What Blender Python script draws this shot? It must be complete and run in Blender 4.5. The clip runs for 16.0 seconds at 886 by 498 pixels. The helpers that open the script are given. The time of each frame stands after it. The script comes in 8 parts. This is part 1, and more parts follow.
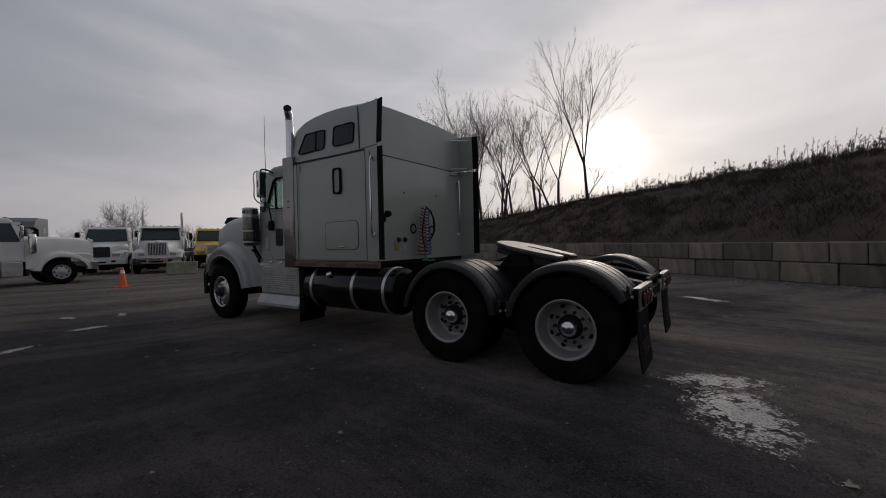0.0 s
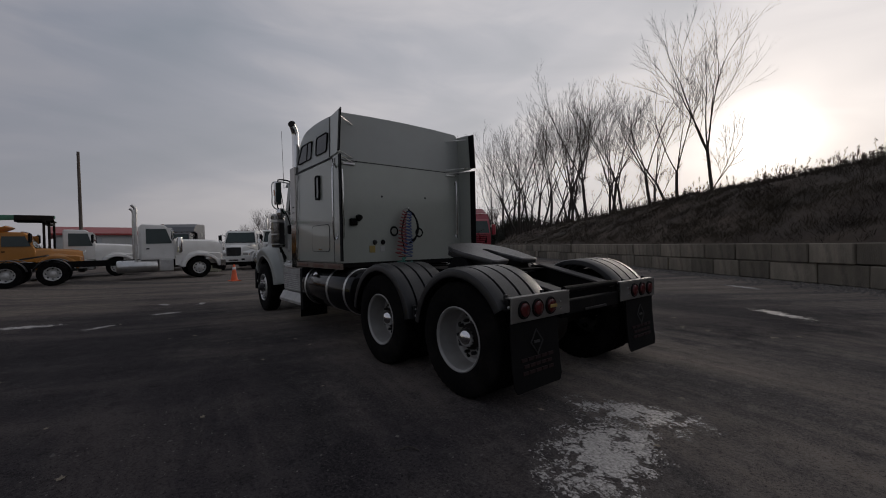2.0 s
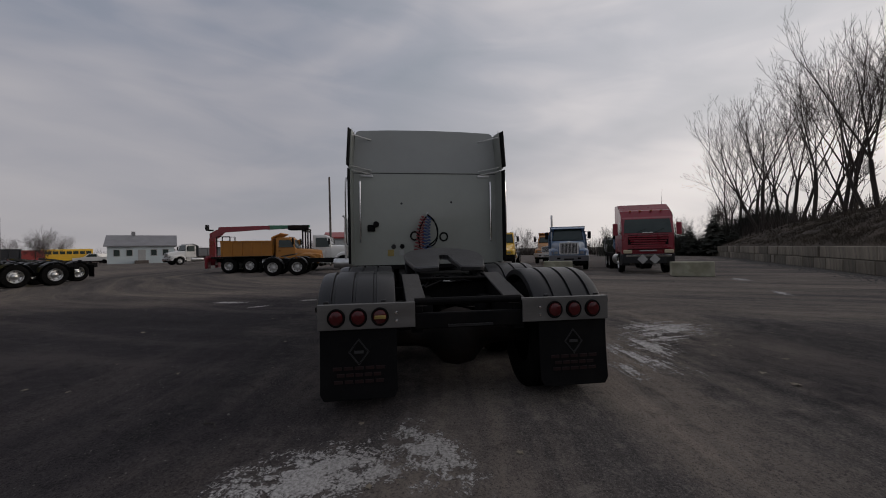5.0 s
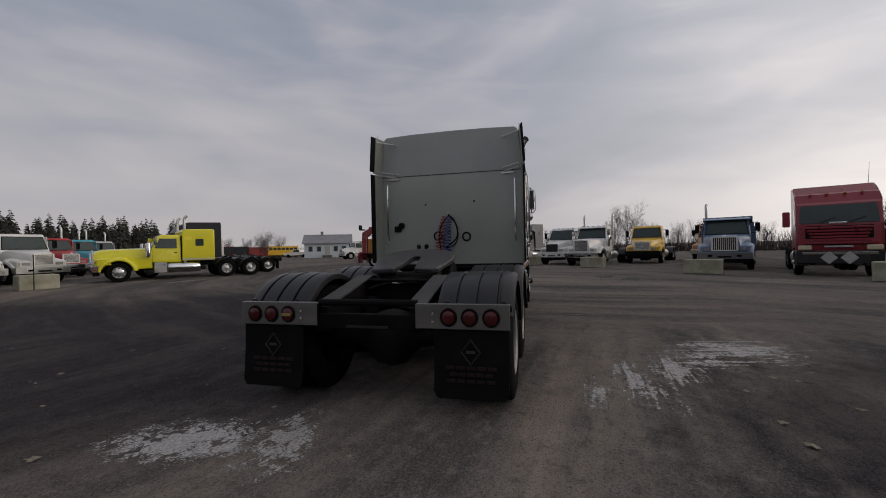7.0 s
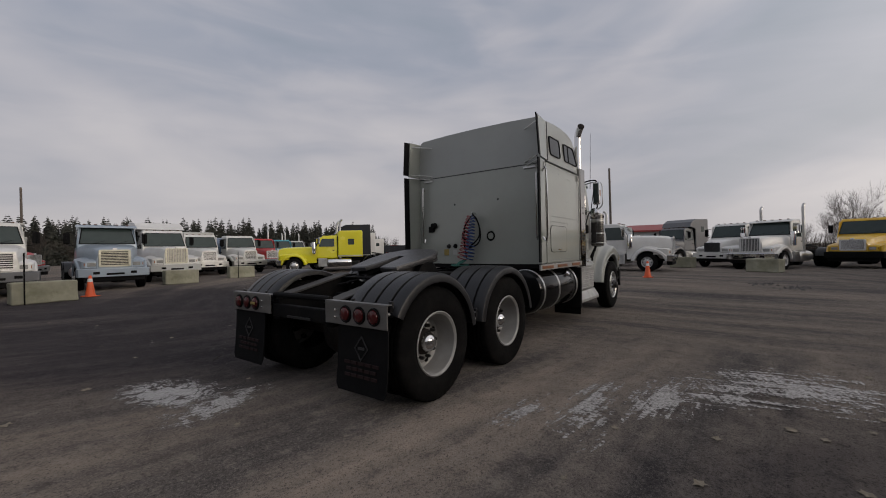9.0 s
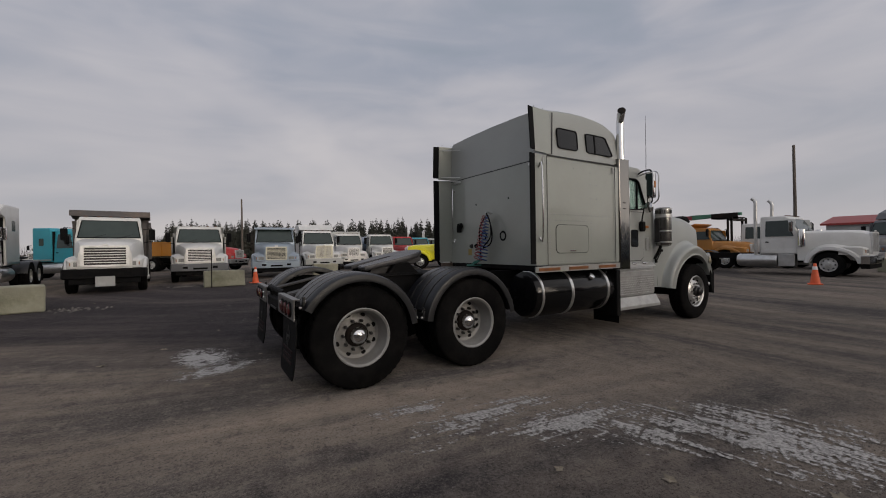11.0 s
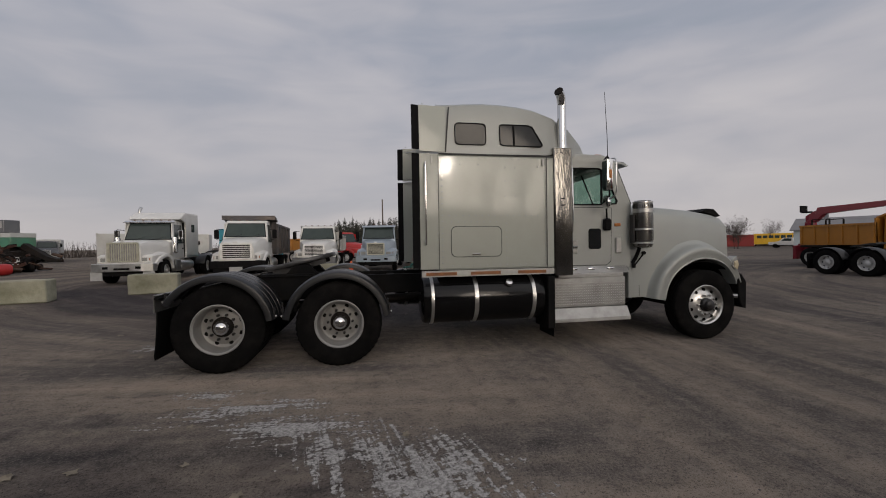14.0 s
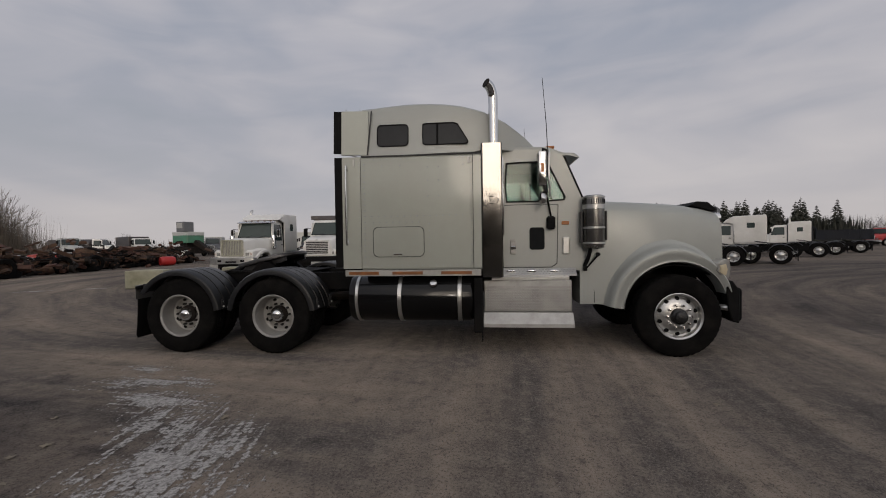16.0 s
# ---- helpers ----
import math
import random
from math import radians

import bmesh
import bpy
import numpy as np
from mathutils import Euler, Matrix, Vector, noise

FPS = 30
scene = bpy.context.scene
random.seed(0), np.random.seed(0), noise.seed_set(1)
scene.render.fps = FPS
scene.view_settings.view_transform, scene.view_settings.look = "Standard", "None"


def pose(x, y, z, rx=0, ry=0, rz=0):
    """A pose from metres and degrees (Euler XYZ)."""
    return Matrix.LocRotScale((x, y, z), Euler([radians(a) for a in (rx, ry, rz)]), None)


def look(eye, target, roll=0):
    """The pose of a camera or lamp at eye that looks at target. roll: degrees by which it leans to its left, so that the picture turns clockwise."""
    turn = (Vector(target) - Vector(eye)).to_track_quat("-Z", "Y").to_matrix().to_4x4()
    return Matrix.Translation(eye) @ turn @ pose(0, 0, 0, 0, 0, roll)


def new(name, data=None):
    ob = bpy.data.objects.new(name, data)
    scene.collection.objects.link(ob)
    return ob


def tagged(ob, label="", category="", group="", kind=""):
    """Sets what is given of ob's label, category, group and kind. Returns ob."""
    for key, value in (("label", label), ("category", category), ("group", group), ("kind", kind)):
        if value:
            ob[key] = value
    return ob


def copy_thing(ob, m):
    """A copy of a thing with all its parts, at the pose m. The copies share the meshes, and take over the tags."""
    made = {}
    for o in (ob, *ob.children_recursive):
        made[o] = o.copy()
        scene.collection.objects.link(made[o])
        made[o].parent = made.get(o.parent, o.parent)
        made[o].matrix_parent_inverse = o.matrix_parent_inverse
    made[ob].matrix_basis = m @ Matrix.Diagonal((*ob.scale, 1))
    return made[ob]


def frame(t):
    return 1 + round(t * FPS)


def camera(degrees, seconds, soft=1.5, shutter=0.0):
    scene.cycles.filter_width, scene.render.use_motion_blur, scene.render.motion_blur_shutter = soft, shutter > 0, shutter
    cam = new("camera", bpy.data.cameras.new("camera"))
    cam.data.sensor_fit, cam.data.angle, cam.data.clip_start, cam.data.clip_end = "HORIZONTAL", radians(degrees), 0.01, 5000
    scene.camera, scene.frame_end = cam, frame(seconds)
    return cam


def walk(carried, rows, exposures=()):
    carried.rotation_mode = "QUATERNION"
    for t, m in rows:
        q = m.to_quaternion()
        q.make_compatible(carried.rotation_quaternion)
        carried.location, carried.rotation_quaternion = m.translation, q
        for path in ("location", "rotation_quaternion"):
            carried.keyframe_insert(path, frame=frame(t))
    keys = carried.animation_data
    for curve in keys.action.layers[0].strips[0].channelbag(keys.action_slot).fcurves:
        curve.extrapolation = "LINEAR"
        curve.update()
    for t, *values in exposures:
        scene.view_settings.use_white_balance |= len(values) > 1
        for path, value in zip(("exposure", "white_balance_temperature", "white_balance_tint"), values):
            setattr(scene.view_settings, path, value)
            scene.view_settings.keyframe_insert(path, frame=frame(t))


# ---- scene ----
cam = camera(96.0, 16.0, soft=1.0, shutter=0.0)
PATH = [
    (0, (-1.221, 4.967, 1.374), (-0.081, 3.324, 1.341), -1.15),
    (0.5, (-1.635, 4.656, 1.356), (-0.386, 3.093, 1.333), -1.14),
    (1, (-2.023, 4.303, 1.361), (-0.665, 2.835, 1.337), -1.21),
    (1.5, (-2.389, 3.921, 1.368), (-0.926, 2.557, 1.343), -1.25),
    (2, (-2.710, 3.515, 1.364), (-1.150, 2.264, 1.343), -1.24),
    (2.5, (-2.989, 3.084, 1.364), (-1.336, 1.958, 1.346), -1.25),
    (3, (-3.242, 2.636, 1.366), (-1.500, 1.653, 1.350), -1.27),
    (3.5, (-3.466, 2.171, 1.371), (-1.645, 1.345, 1.357), -1.29),
    (4, (-3.656, 1.686, 1.372), (-1.766, 1.031, 1.363), -1.27),
    (4.5, (-3.778, 1.192, 1.346), (-1.836, 0.714, 1.351), -0.95),
    (5.3, (-3.893, 0.359, 1.373), (-1.905, 0.194, 1.372), -1.18),
    (6.2, (-3.885, -0.609, 1.378), (-1.896, -0.427, 1.378), -1.18),
    (7, (-3.756, -1.473, 1.394), (-1.816, -0.987, 1.389), -1.28),
    (7.5, (-3.615, -2.003, 1.391), (-1.727, -1.343, 1.388), -1.30),
    (8, (-3.423, -2.498, 1.390), (-1.605, -1.663, 1.387), -1.22),
    (8.5, (-3.173, -2.969, 1.380), (-1.449, -1.955, 1.381), -1.13),
    (9, (-2.880, -3.419, 1.367), (-1.274, -2.226, 1.371), -1.07),
    (9.5, (-2.534, -3.868, 1.363), (-1.074, -2.501, 1.367), -1.17),
    (10.3, (-1.983, -4.518, 1.381), (-0.743, -2.946, 1.382), -0.92),
    (11.2, (-1.235, -5.129, 1.392), (-0.221, -3.393, 1.390), -0.83),
    (12, (-0.492, -5.557, 1.427), (0.348, -3.742, 1.418), -0.70),
    (12.5, (0.061, -5.761, 1.420), (0.796, -3.900, 1.410), -0.66),
    (13, (0.612, -5.944, 1.430), (1.234, -4.043, 1.416), -0.69),
    (13.5, (1.169, -6.095, 1.443), (1.668, -4.158, 1.427), -0.75),
    (14, (1.740, -6.217, 1.466), (2.105, -4.251, 1.444), -0.86),
    (14.5, (2.340, -6.311, 1.491), (2.560, -4.323, 1.463), -0.95),
    (15, (2.968, -6.370, 1.502), (3.041, -4.371, 1.472), -0.94),
    (15.5, (3.603, -6.390, 1.498), (3.535, -4.391, 1.467), -0.83),
    (16, (4.234, -6.351, 1.487), (4.031, -4.361, 1.453), -0.85),
]
walk(cam, [(t, look(eye, target, roll)) for t, eye, target, roll in PATH],
     exposures=[(0, -0.72, 6270, 16), (2, -0.68, 6290, 16), (3.5, -0.62, 6340, 16), (5.5, -0.38, 6400, 16), (7, -0.22, 6450, 16), (9.5, -0.09, 6510, 15.5), (16, -0.09, 6560, 15.5)])

# ---- light: overcast winter sky, sun low behind thin cloud ----
SUN = Vector((0.208, -0.953, 0.195)).normalized()


class Nodes:
    """Short hand for building a node tree."""

    def __init__(self, tree):
        self.tree = tree
        tree.nodes.clear()

    def add(self, kind, **values):
        node = self.tree.nodes.new(kind)
        for key, value in values.items():
            if key.startswith("in_"):
                node.inputs[key[3:].replace("_", " ")].default_value = value
            elif key == "operation":
                node.operation = value
            elif key == "data_type":
                node.data_type = value
            elif key == "feature":
                node.feature = value
            elif key == "layer_name":
                node.layer_name = value
            elif key == "wave_type":
                node.wave_type = value
            elif key == "bands_direction":
                node.bands_direction = value
        return node

    def link(self, a, b):
        self.tree.links.new(a, b)

    def math(self, op, a, b=None, clamp=False):
        node = self.tree.nodes.new("ShaderNodeMath")
        node.operation, node.use_clamp = op, clamp
        for n, v in enumerate((a, b)):
            if v is None:
                continue
            if isinstance(v, (int, float)):
                node.inputs[n].default_value = v
            else:
                self.link(v, node.inputs[n])
        return node.outputs[0]

    def ramp(self, fac, *stops):
        node = self.tree.nodes.new("ShaderNodeValToRGB")
        el = node.color_ramp.elements
        while len(el) < len(stops):
            el.new(0.5)
        for e, (p, c) in zip(el, stops):
            e.position = p
            e.color = (*c, 1) if isinstance(c, tuple) else (c, c, c, 1)
        self.link(fac, node.inputs[0])
        return node.outputs[0]

    def mix(self, fac, a, b, blend="MIX"):
        node = self.tree.nodes.new("ShaderNodeMix")
        node.data_type, node.blend_type = "RGBA", blend
        for sock, v in ((node.inputs[0], fac), (node.inputs[6], a), (node.inputs[7], b)):
            if isinstance(v, (int, float)):
                sock.default_value = v
            elif isinstance(v, tuple):
                sock.default_value = (*v, 1)
            else:
                self.link(v, sock)
        return node.outputs[2]

    def noise(self, vec, scale, detail=4.0, rough=0.55, distort=0.0):
        node = self.add("ShaderNodeTexNoise", in_Scale=scale, in_Detail=detail, in_Roughness=rough, in_Distortion=distort)
        if vec is not None:
            self.link(vec, node.inputs["Vector"])
        return node.outputs["Fac"]

    def mapped(self, vec, scale=(1, 1, 1), rot=(0, 0, 0), loc=(0, 0, 0)):
        node = self.add("ShaderNodeMapping", in_Scale=scale, in_Rotation=rot, in_Location=loc)
        self.link(vec, node.inputs["Vector"])
        return node.outputs[0]


world = bpy.data.worlds.new("winter_sky")
scene.world = world
world.use_nodes = True
W = Nodes(world.node_tree)
gen = W.add("ShaderNodeTexCoord").outputs["Generated"]
sky = W.add("ShaderNodeTexSky")
sky.sky_type, sky.sun_disc, sky.sun_elevation, sky.sun_rotation = "NISHITA", False, radians(13.0), math.atan2(SUN.x, SUN.y)
sky.air_density, sky.dust_density, sky.ozone_density = 1.0, 4.0, 1.5
sep = W.add("ShaderNodeSeparateXYZ")
W.link(gen, sep.inputs[0])
big = W.noise(W.mapped(W.mapped(gen, rot=(radians(7), radians(-5), radians(20))), scale=(1.4, 1.4, 4.0)), 1.0, 3.0, 0.48, 0.6)
fine = W.noise(W.mapped(W.mapped(gen, rot=(radians(-6), radians(4), 0)), scale=(1.5, 1.5, 5.5)), 2.4, 4.0, 0.5, 0.6)
veil = W.math("ADD", W.math("MULTIPLY", big, 0.72), W.math("MULTIPLY", fine, 0.28))
cloud = W.ramp(veil, (0.33, (0.30, 0.355, 0.41)), (0.45, (0.36, 0.40, 0.46)), (0.54, (0.46, 0.48, 0.52)), (0.66, (0.57, 0.575, 0.59)))
# the cloud grows paler towards the horizon and bright round the sun behind it
low = W.ramp(sep.outputs[2], (0.0, 1.0), (0.10, 0.62), (0.42, 0.0))
cloud = W.mix(W.math("MULTIPLY", low, 0.55), cloud, (0.64, 0.60, 0.55))
dot = W.add("ShaderNodeVectorMath", operation="DOT_PRODUCT")
W.link(gen, dot.inputs[0])
dot.inputs[1].default_value = SUN
facing = W.math("MAXIMUM", dot.outputs["Value"], 0.0)
halo = W.math("ADD", W.math("MULTIPLY", W.math("POWER", facing, 1.4), 0.60),
              W.math("MULTIPLY", W.math("POWER", facing, 45.0), 0.25))
halo = W.math("ADD", halo, W.math("MULTIPLY", W.math("POWER", facing, 700.0), 2.2))
halo = W.math("ADD", halo, W.math("MULTIPLY", W.math("POWER", facing, 9000.0), 150.0))
halo = W.math("MULTIPLY", halo, W.math("ADD", W.math("MULTIPLY", veil, 1.5), 0.3))
glow = W.mix(1.0, (1.0, 0.94, 0.81), halo, "MULTIPLY")
cloud = W.mix(1.0, cloud, glow, "ADD")
clear = W.mix(1.0, sky.outputs[0], (0.06, 0.06, 0.06), "MULTIPLY")
total = W.mix(0.92, clear, cloud)
bg = W.add("ShaderNodeBackground", in_Strength=1.0)
W.link(total, bg.inputs[0])
W.link(bg.outputs[0], W.add("ShaderNodeOutputWorld").inputs[0])

sun = new("sun", bpy.data.lights.new("sun", "SUN"))
sun.data.energy, sun.data.angle, sun.data.color = 1.0, radians(30), (1.0, 0.89, 0.72)
sun.matrix_world = look((0, 0, 40), Vector((0, 0, 40)) - SUN)

# ---- materials ----
MATS = {}


def surf(name, rgb, rough=0.5, metal=0.0, var=0.18, scale=2.0, fine=45.0, bump=0.08, dirt=None, dirt_amt=0.4, coat=0.0, spec=0.5, rvar=0.12,
         stretch=(1, 1, 1), random=0.0, coat_rough=0.12):
    """A surface with variation at two scales, patchy dirt, uneven gloss and fine relief."""
    m = bpy.data.materials.new(name)
    m.use_nodes = True
    N = Nodes(m.node_tree)
    co = N.mapped(N.add("ShaderNodeTexCoord").outputs["Object"], scale=stretch)
    a, b = N.noise(co, scale, 5.0, 0.6), N.noise(co, fine, 3.0, 0.6)
    dark, light = tuple(c * (1 - var) for c in rgb), tuple(min(c * (1 + var), 1) for c in rgb)
    col = N.mix(N.ramp(a, (0.3, 0.0), (0.7, 1.0)), dark, light)
    col = N.mix(N.math("MULTIPLY", b, var * 0.9), col, dark)
    if dirt:
        d = N.noise(N.mapped(co, loc=(3.1, 1.7, 0.4)), scale * 0.7, 7.0, 0.68)
        col = N.mix(N.math("MULTIPLY", N.ramp(d, (0.46, 0.0), (0.68, 1.0)), dirt_amt), col, dirt)
    if random:
        info = N.add("ShaderNodeObjectInfo").outputs["Random"]
        hsv = N.add("ShaderNodeHueSaturation")
        N.link(N.math("ADD", N.math("MULTIPLY", info, random), 1 - random / 2), hsv.inputs["Value"])
        N.link(col, hsv.inputs["Color"])
        col = hsv.outputs[0]
    p = N.add("ShaderNodeBsdfPrincipled", in_Metallic=metal)
    p.inputs["Coat Weight"].default_value = coat
    p.inputs["Coat Roughness"].default_value = coat_rough
    p.inputs["Specular IOR Level"].default_value = spec
    N.link(col, p.inputs["Base Color"])
    r = N.math("ADD", N.math("MULTIPLY", a, rvar * 2), rough - rvar, clamp=True)
    N.link(r, p.inputs["Roughness"])
    if bump:
        bn = N.add("ShaderNodeBump", in_Strength=bump, in_Distance=0.02)
        N.link(b, bn.inputs["Height"])
        N.link(bn.outputs[0], p.inputs["Normal"])
    N.link(p.outputs[0], N.add("ShaderNodeOutputMaterial").inputs[0])
    MATS[name] = m
    return m


def glass(name, rgb, rough=0.03, alpha=0.35):
    """A tinted pane: a clear coat of reflection over a see-through sheet."""
    m = bpy.data.materials.new(name)
    m.use_nodes = True
    N = Nodes(m.node_tree)
    t = N.add("ShaderNodeBsdfTransparent", in_Color=(*rgb, 1))
    g = N.add("ShaderNodeBsdfGlossy", in_Roughness=rough, in_Color=(0.9, 0.93, 0.92, 1))
    f = N.add("ShaderNodeFresnel", in_IOR=1.5)
    mix = N.add("ShaderNodeMixShader")
    N.link(N.math("MULTIPLY", f.outputs[0], 0.8, clamp=True), mix.inputs[0])
    N.link(t.outputs[0], mix.inputs[1])
    N.link(g.outputs[0], mix.inputs[2])
    N.link(mix.outputs[0], N.add("ShaderNodeOutputMaterial").inputs[0])
    MATS[name] = m
    return m


GREY = (0.328, 0.342, 0.325)
paint = surf("silver_paint", GREY, 0.42, 0.2, 0.06, 0.9, 70, 0.012, (0.26, 0.25, 0.22), 0.25, coat=0.12, rvar=0.07)
sheet_paint = surf("riveted_sheet_paint", (0.316, 0.334, 0.300), 0.46, 0.2, 0.07, 0.9, 3.1, 0.078, (0.24, 0.23, 0.20), 0.28, coat=0.7, rvar=0.06, coat_rough=0.06)
paint_dull = surf("silver_paint_dull", (0.285, 0.305, 0.305), 0.42, 0.2, 0.07, 1.3, 60, 0.02, (0.22, 0.22, 0.21), 0.3, rvar=0.08)
chrome = surf("chrome", (0.72, 0.72, 0.72), 0.10, 1.0, 0.06, 3, 60, 0.01, (0.35, 0.33, 0.3), 0.15, rvar=0.05)
alu = surf("aluminium", (0.58, 0.58, 0.57), 0.32, 0.9, 0.12, 4, 80, 0.05, (0.3, 0.28, 0.26), 0.35)
alu_dull = surf("scuffed_aluminium", (0.42, 0.42, 0.41), 0.52, 0.7, 0.15, 5, 80, 0.06, (0.22, 0.205, 0.19), 0.5)
shield_steel = surf("polished_shield_steel", (0.225, 0.22, 0.21), 0.10, 1.0, 0.12, 2.5, 5, 0.16, (0.30, 0.27, 0.24), 0.35, rvar=0.06, stretch=(1, 1, 0.4))
alu_rim = surf("wheel_aluminium", (0.30, 0.296, 0.285), 0.5, 0.25, 0.15, 5, 90, 0.06, (0.22, 0.2, 0.18), 0.5)
steel_white = surf("white_wheel_steel", (0.5, 0.5, 0.49), 0.5, 0.1, 0.15, 5, 70, 0.05, (0.2, 0.17, 0.14), 0.5)
tyre_mat = surf("tyre_rubber", (0.0055, 0.0053, 0.0053), 0.9, 0, 0.35, 7, 120, 0.25, (0.025, 0.022, 0.020), 0.35, spec=0.08)
rubber = surf("black_rubber", (0.0055, 0.0055, 0.006), 0.72, 0, 0.3, 5, 90, 0.15, (0.016, 0.015, 0.014), 0.3, spec=0.10)
plastic = surf("black_fender_plastic", (0.008, 0.0085, 0.010), 0.38, 0, 0.25, 3, 90, 0.08, (0.020, 0.019, 0.018), 0.4, spec=0.45)
frame_mat = surf("black_frame_paint", (0.005, 0.005, 0.0055), 0.7, 0.0, 0.4, 6, 60, 0.2, (0.016, 0.013, 0.011), 0.4, spec=0.10)
tank_mat = surf("black_tank_paint", (0.005, 0.005, 0.0055), 0.13, 0.0, 0.2, 2, 60, 0.01, (0.014, 0.012, 0.011), 0.3, coat=0.0, spec=0.30, rvar=0.05)
grease = surf("greasy_steel", (0.04, 0.04, 0.042), 0.42, 0.6, 0.4, 6, 60, 0.2, (0.03, 0.026, 0.022), 0.6)
diamond = surf("diamond_plate", (0.50, 0.50, 0.49), 0.36, 0.85, 0.12, 4, 60, 0.1, (0.3, 0.28, 0.25), 0.4)
red_lens = surf("red_lens", (0.066, 0.006, 0.007), 0.2, 0, 0.2, 8, 90, 0.03, (0.1, 0.03, 0.03), 0.3)
amber_lens = surf("amber_lens", (0.38, 0.12, 0.015), 0.35, 0, 0.2, 8, 90, 0.03, (0.12, 0.06, 0.03), 0.6)
amber_strip = surf("ribbed_amber_strip", (0.24, 0.085, 0.02), 0.4, 0, 0.35, 14, 90, 0.05, (0.10, 0.05, 0.03), 0.6)
amber_pale = surf("pale_amber_lens", (0.50, 0.43, 0.30), 0.12, 0, 0.1, 8, 90, 0.02)
amber_dull = surf("dirty_amber_lens", (0.11, 0.045, 0.025), 0.5, 0, 0.3, 8, 90, 0.05, (0.06, 0.04, 0.03), 0.6)
brown_trim = surf("rust_stained_trim", (0.17, 0.13, 0.105), 0.5, 0.4, 0.3, 5, 60, 0.08, (0.10, 0.05, 0.03), 0.6)
yellow_tag = surf("yellow_sticker", (0.30, 0.22, 0.06), 0.5, 0, 0.15, 9, 90, 0.02)
white_tag = surf("white_sticker", (0.36, 0.36, 0.35), 0.5, 0, 0.1, 9, 90, 0.02)
red_print = surf("faded_red_print", (0.016, 0.0042, 0.004), 0.95, 0, 0.4, 12, 90, 0.02)
grey_print = surf("grey_print", (0.034, 0.034, 0.034), 0.7, 0, 0.2, 12, 90, 0.02)
seam_dark = surf("dark_seam", (0.03, 0.03, 0.032), 0.7, 0, 0.2, 6, 60, 0.02)
red_hose = surf("red_air_hose", (0.22, 0.025, 0.03), 0.4, 0, 0.2, 10, 90, 0.02)
blue_hose = surf("blue_air_hose", (0.025, 0.06, 0.19), 0.4, 0, 0.2, 10, 90, 0.02)
green_hose = surf("green_cable", (0.02, 0.13, 0.10), 0.5, 0, 0.2, 10, 90, 0.02)
sleeper_glass = surf("dark_sleeper_glass", (0.012, 0.013, 0.014), 0.06, 0, 0.1, 2, 60, 0.0, (0.05, 0.05, 0.05), 0.15, rvar=0.03, spec=0.3)
cab_glass = glass("cab_glass", (0.60, 0.71, 0.655), 0.03)
interior = surf("dark_cab_lining", (0.05, 0.05, 0.055), 0.8, 0, 0.2, 4, 60, 0.1)
screen_glass = surf("far_windscreen_glass", (0.034, 0.048, 0.045), 0.12, 0, 0.2, 0.8, 40, 0.0, (0.05, 0.06, 0.06), 0.3, rvar=0.04, spec=0.4)
white_paint = surf("white_truck_paint", (0.67, 0.665, 0.64), 0.32, 0, 0.06, 0.8, 50, 0.02, (0.36, 0.34, 0.30), 0.35, coat=0.2)
off_white = surf("greyed_white_paint", (0.43, 0.44, 0.43), 0.4, 0, 0.08, 0.8, 50, 0.02, (0.28, 0.26, 0.23), 0.4)
yellow_paint = surf("bright_yellow_paint", (0.72, 0.66, 0.015), 0.25, 0, 0.05, 0.8, 50, 0.01, (0.35, 0.3, 0.05), 0.15, coat=0.4)
school_yellow = surf("chrome_yellow_paint", (0.66, 0.40, 0.02), 0.35, 0, 0.08, 0.8, 50, 0.02, (0.3, 0.2, 0.05), 0.3, coat=0.2)
orange_paint = surf("orange_paint", (0.40, 0.165, 0.022), 0.42, 0, 0.14, 0.9, 50, 0.04, (0.25, 0.12, 0.04), 0.5)
blue_paint = surf("slate_blue_paint", (0.10, 0.17, 0.28), 0.35, 0.1, 0.1, 0.8, 50, 0.02, (0.12, 0.13, 0.15), 0.35, coat=0.2)
silver_blue = surf("silver_blue_paint", (0.30, 0.36, 0.42), 0.33, 0.2, 0.07, 0.8, 50, 0.02, (0.22, 0.23, 0.24), 0.3, coat=0.2)
maroon = surf("maroon_paint", (0.22, 0.012, 0.025), 0.3, 0, 0.12, 0.8, 50, 0.02, (0.12, 0.03, 0.03), 0.3, coat=0.3)
red_paint = surf("red_paint", (0.40, 0.02, 0.02), 0.4, 0, 0.12, 0.9, 50, 0.03, (0.2, 0.05, 0.03), 0.35)
teal_paint = surf("teal_paint", (0.03, 0.28, 0.36), 0.35, 0, 0.1, 0.8, 50, 0.02, (0.1, 0.2, 0.22), 0.3)
green_paint = surf("green_machine_paint", (0.06, 0.20, 0.13), 0.5, 0, 0.2, 1, 50, 0.03, (0.12, 0.1, 0.06), 0.4)
navy = surf("navy_black_paint", (0.008, 0.010, 0.016), 0.45, 0, 0.15, 0.8, 50, 0.02, (0.02, 0.02, 0.022), 0.3, coat=0.1, spec=0.3)
grey_paint = surf("dark_grey_paint", (0.12, 0.125, 0.135), 0.4, 0.1, 0.12, 0.8, 50, 0.02, (0.15, 0.14, 0.13), 0.35)
dump_grey = surf("grey_dump_steel", (0.06, 0.056, 0.06), 0.5, 0.2, 0.2, 1.2, 40, 0.1, (0.16, 0.12, 0.09), 0.5)
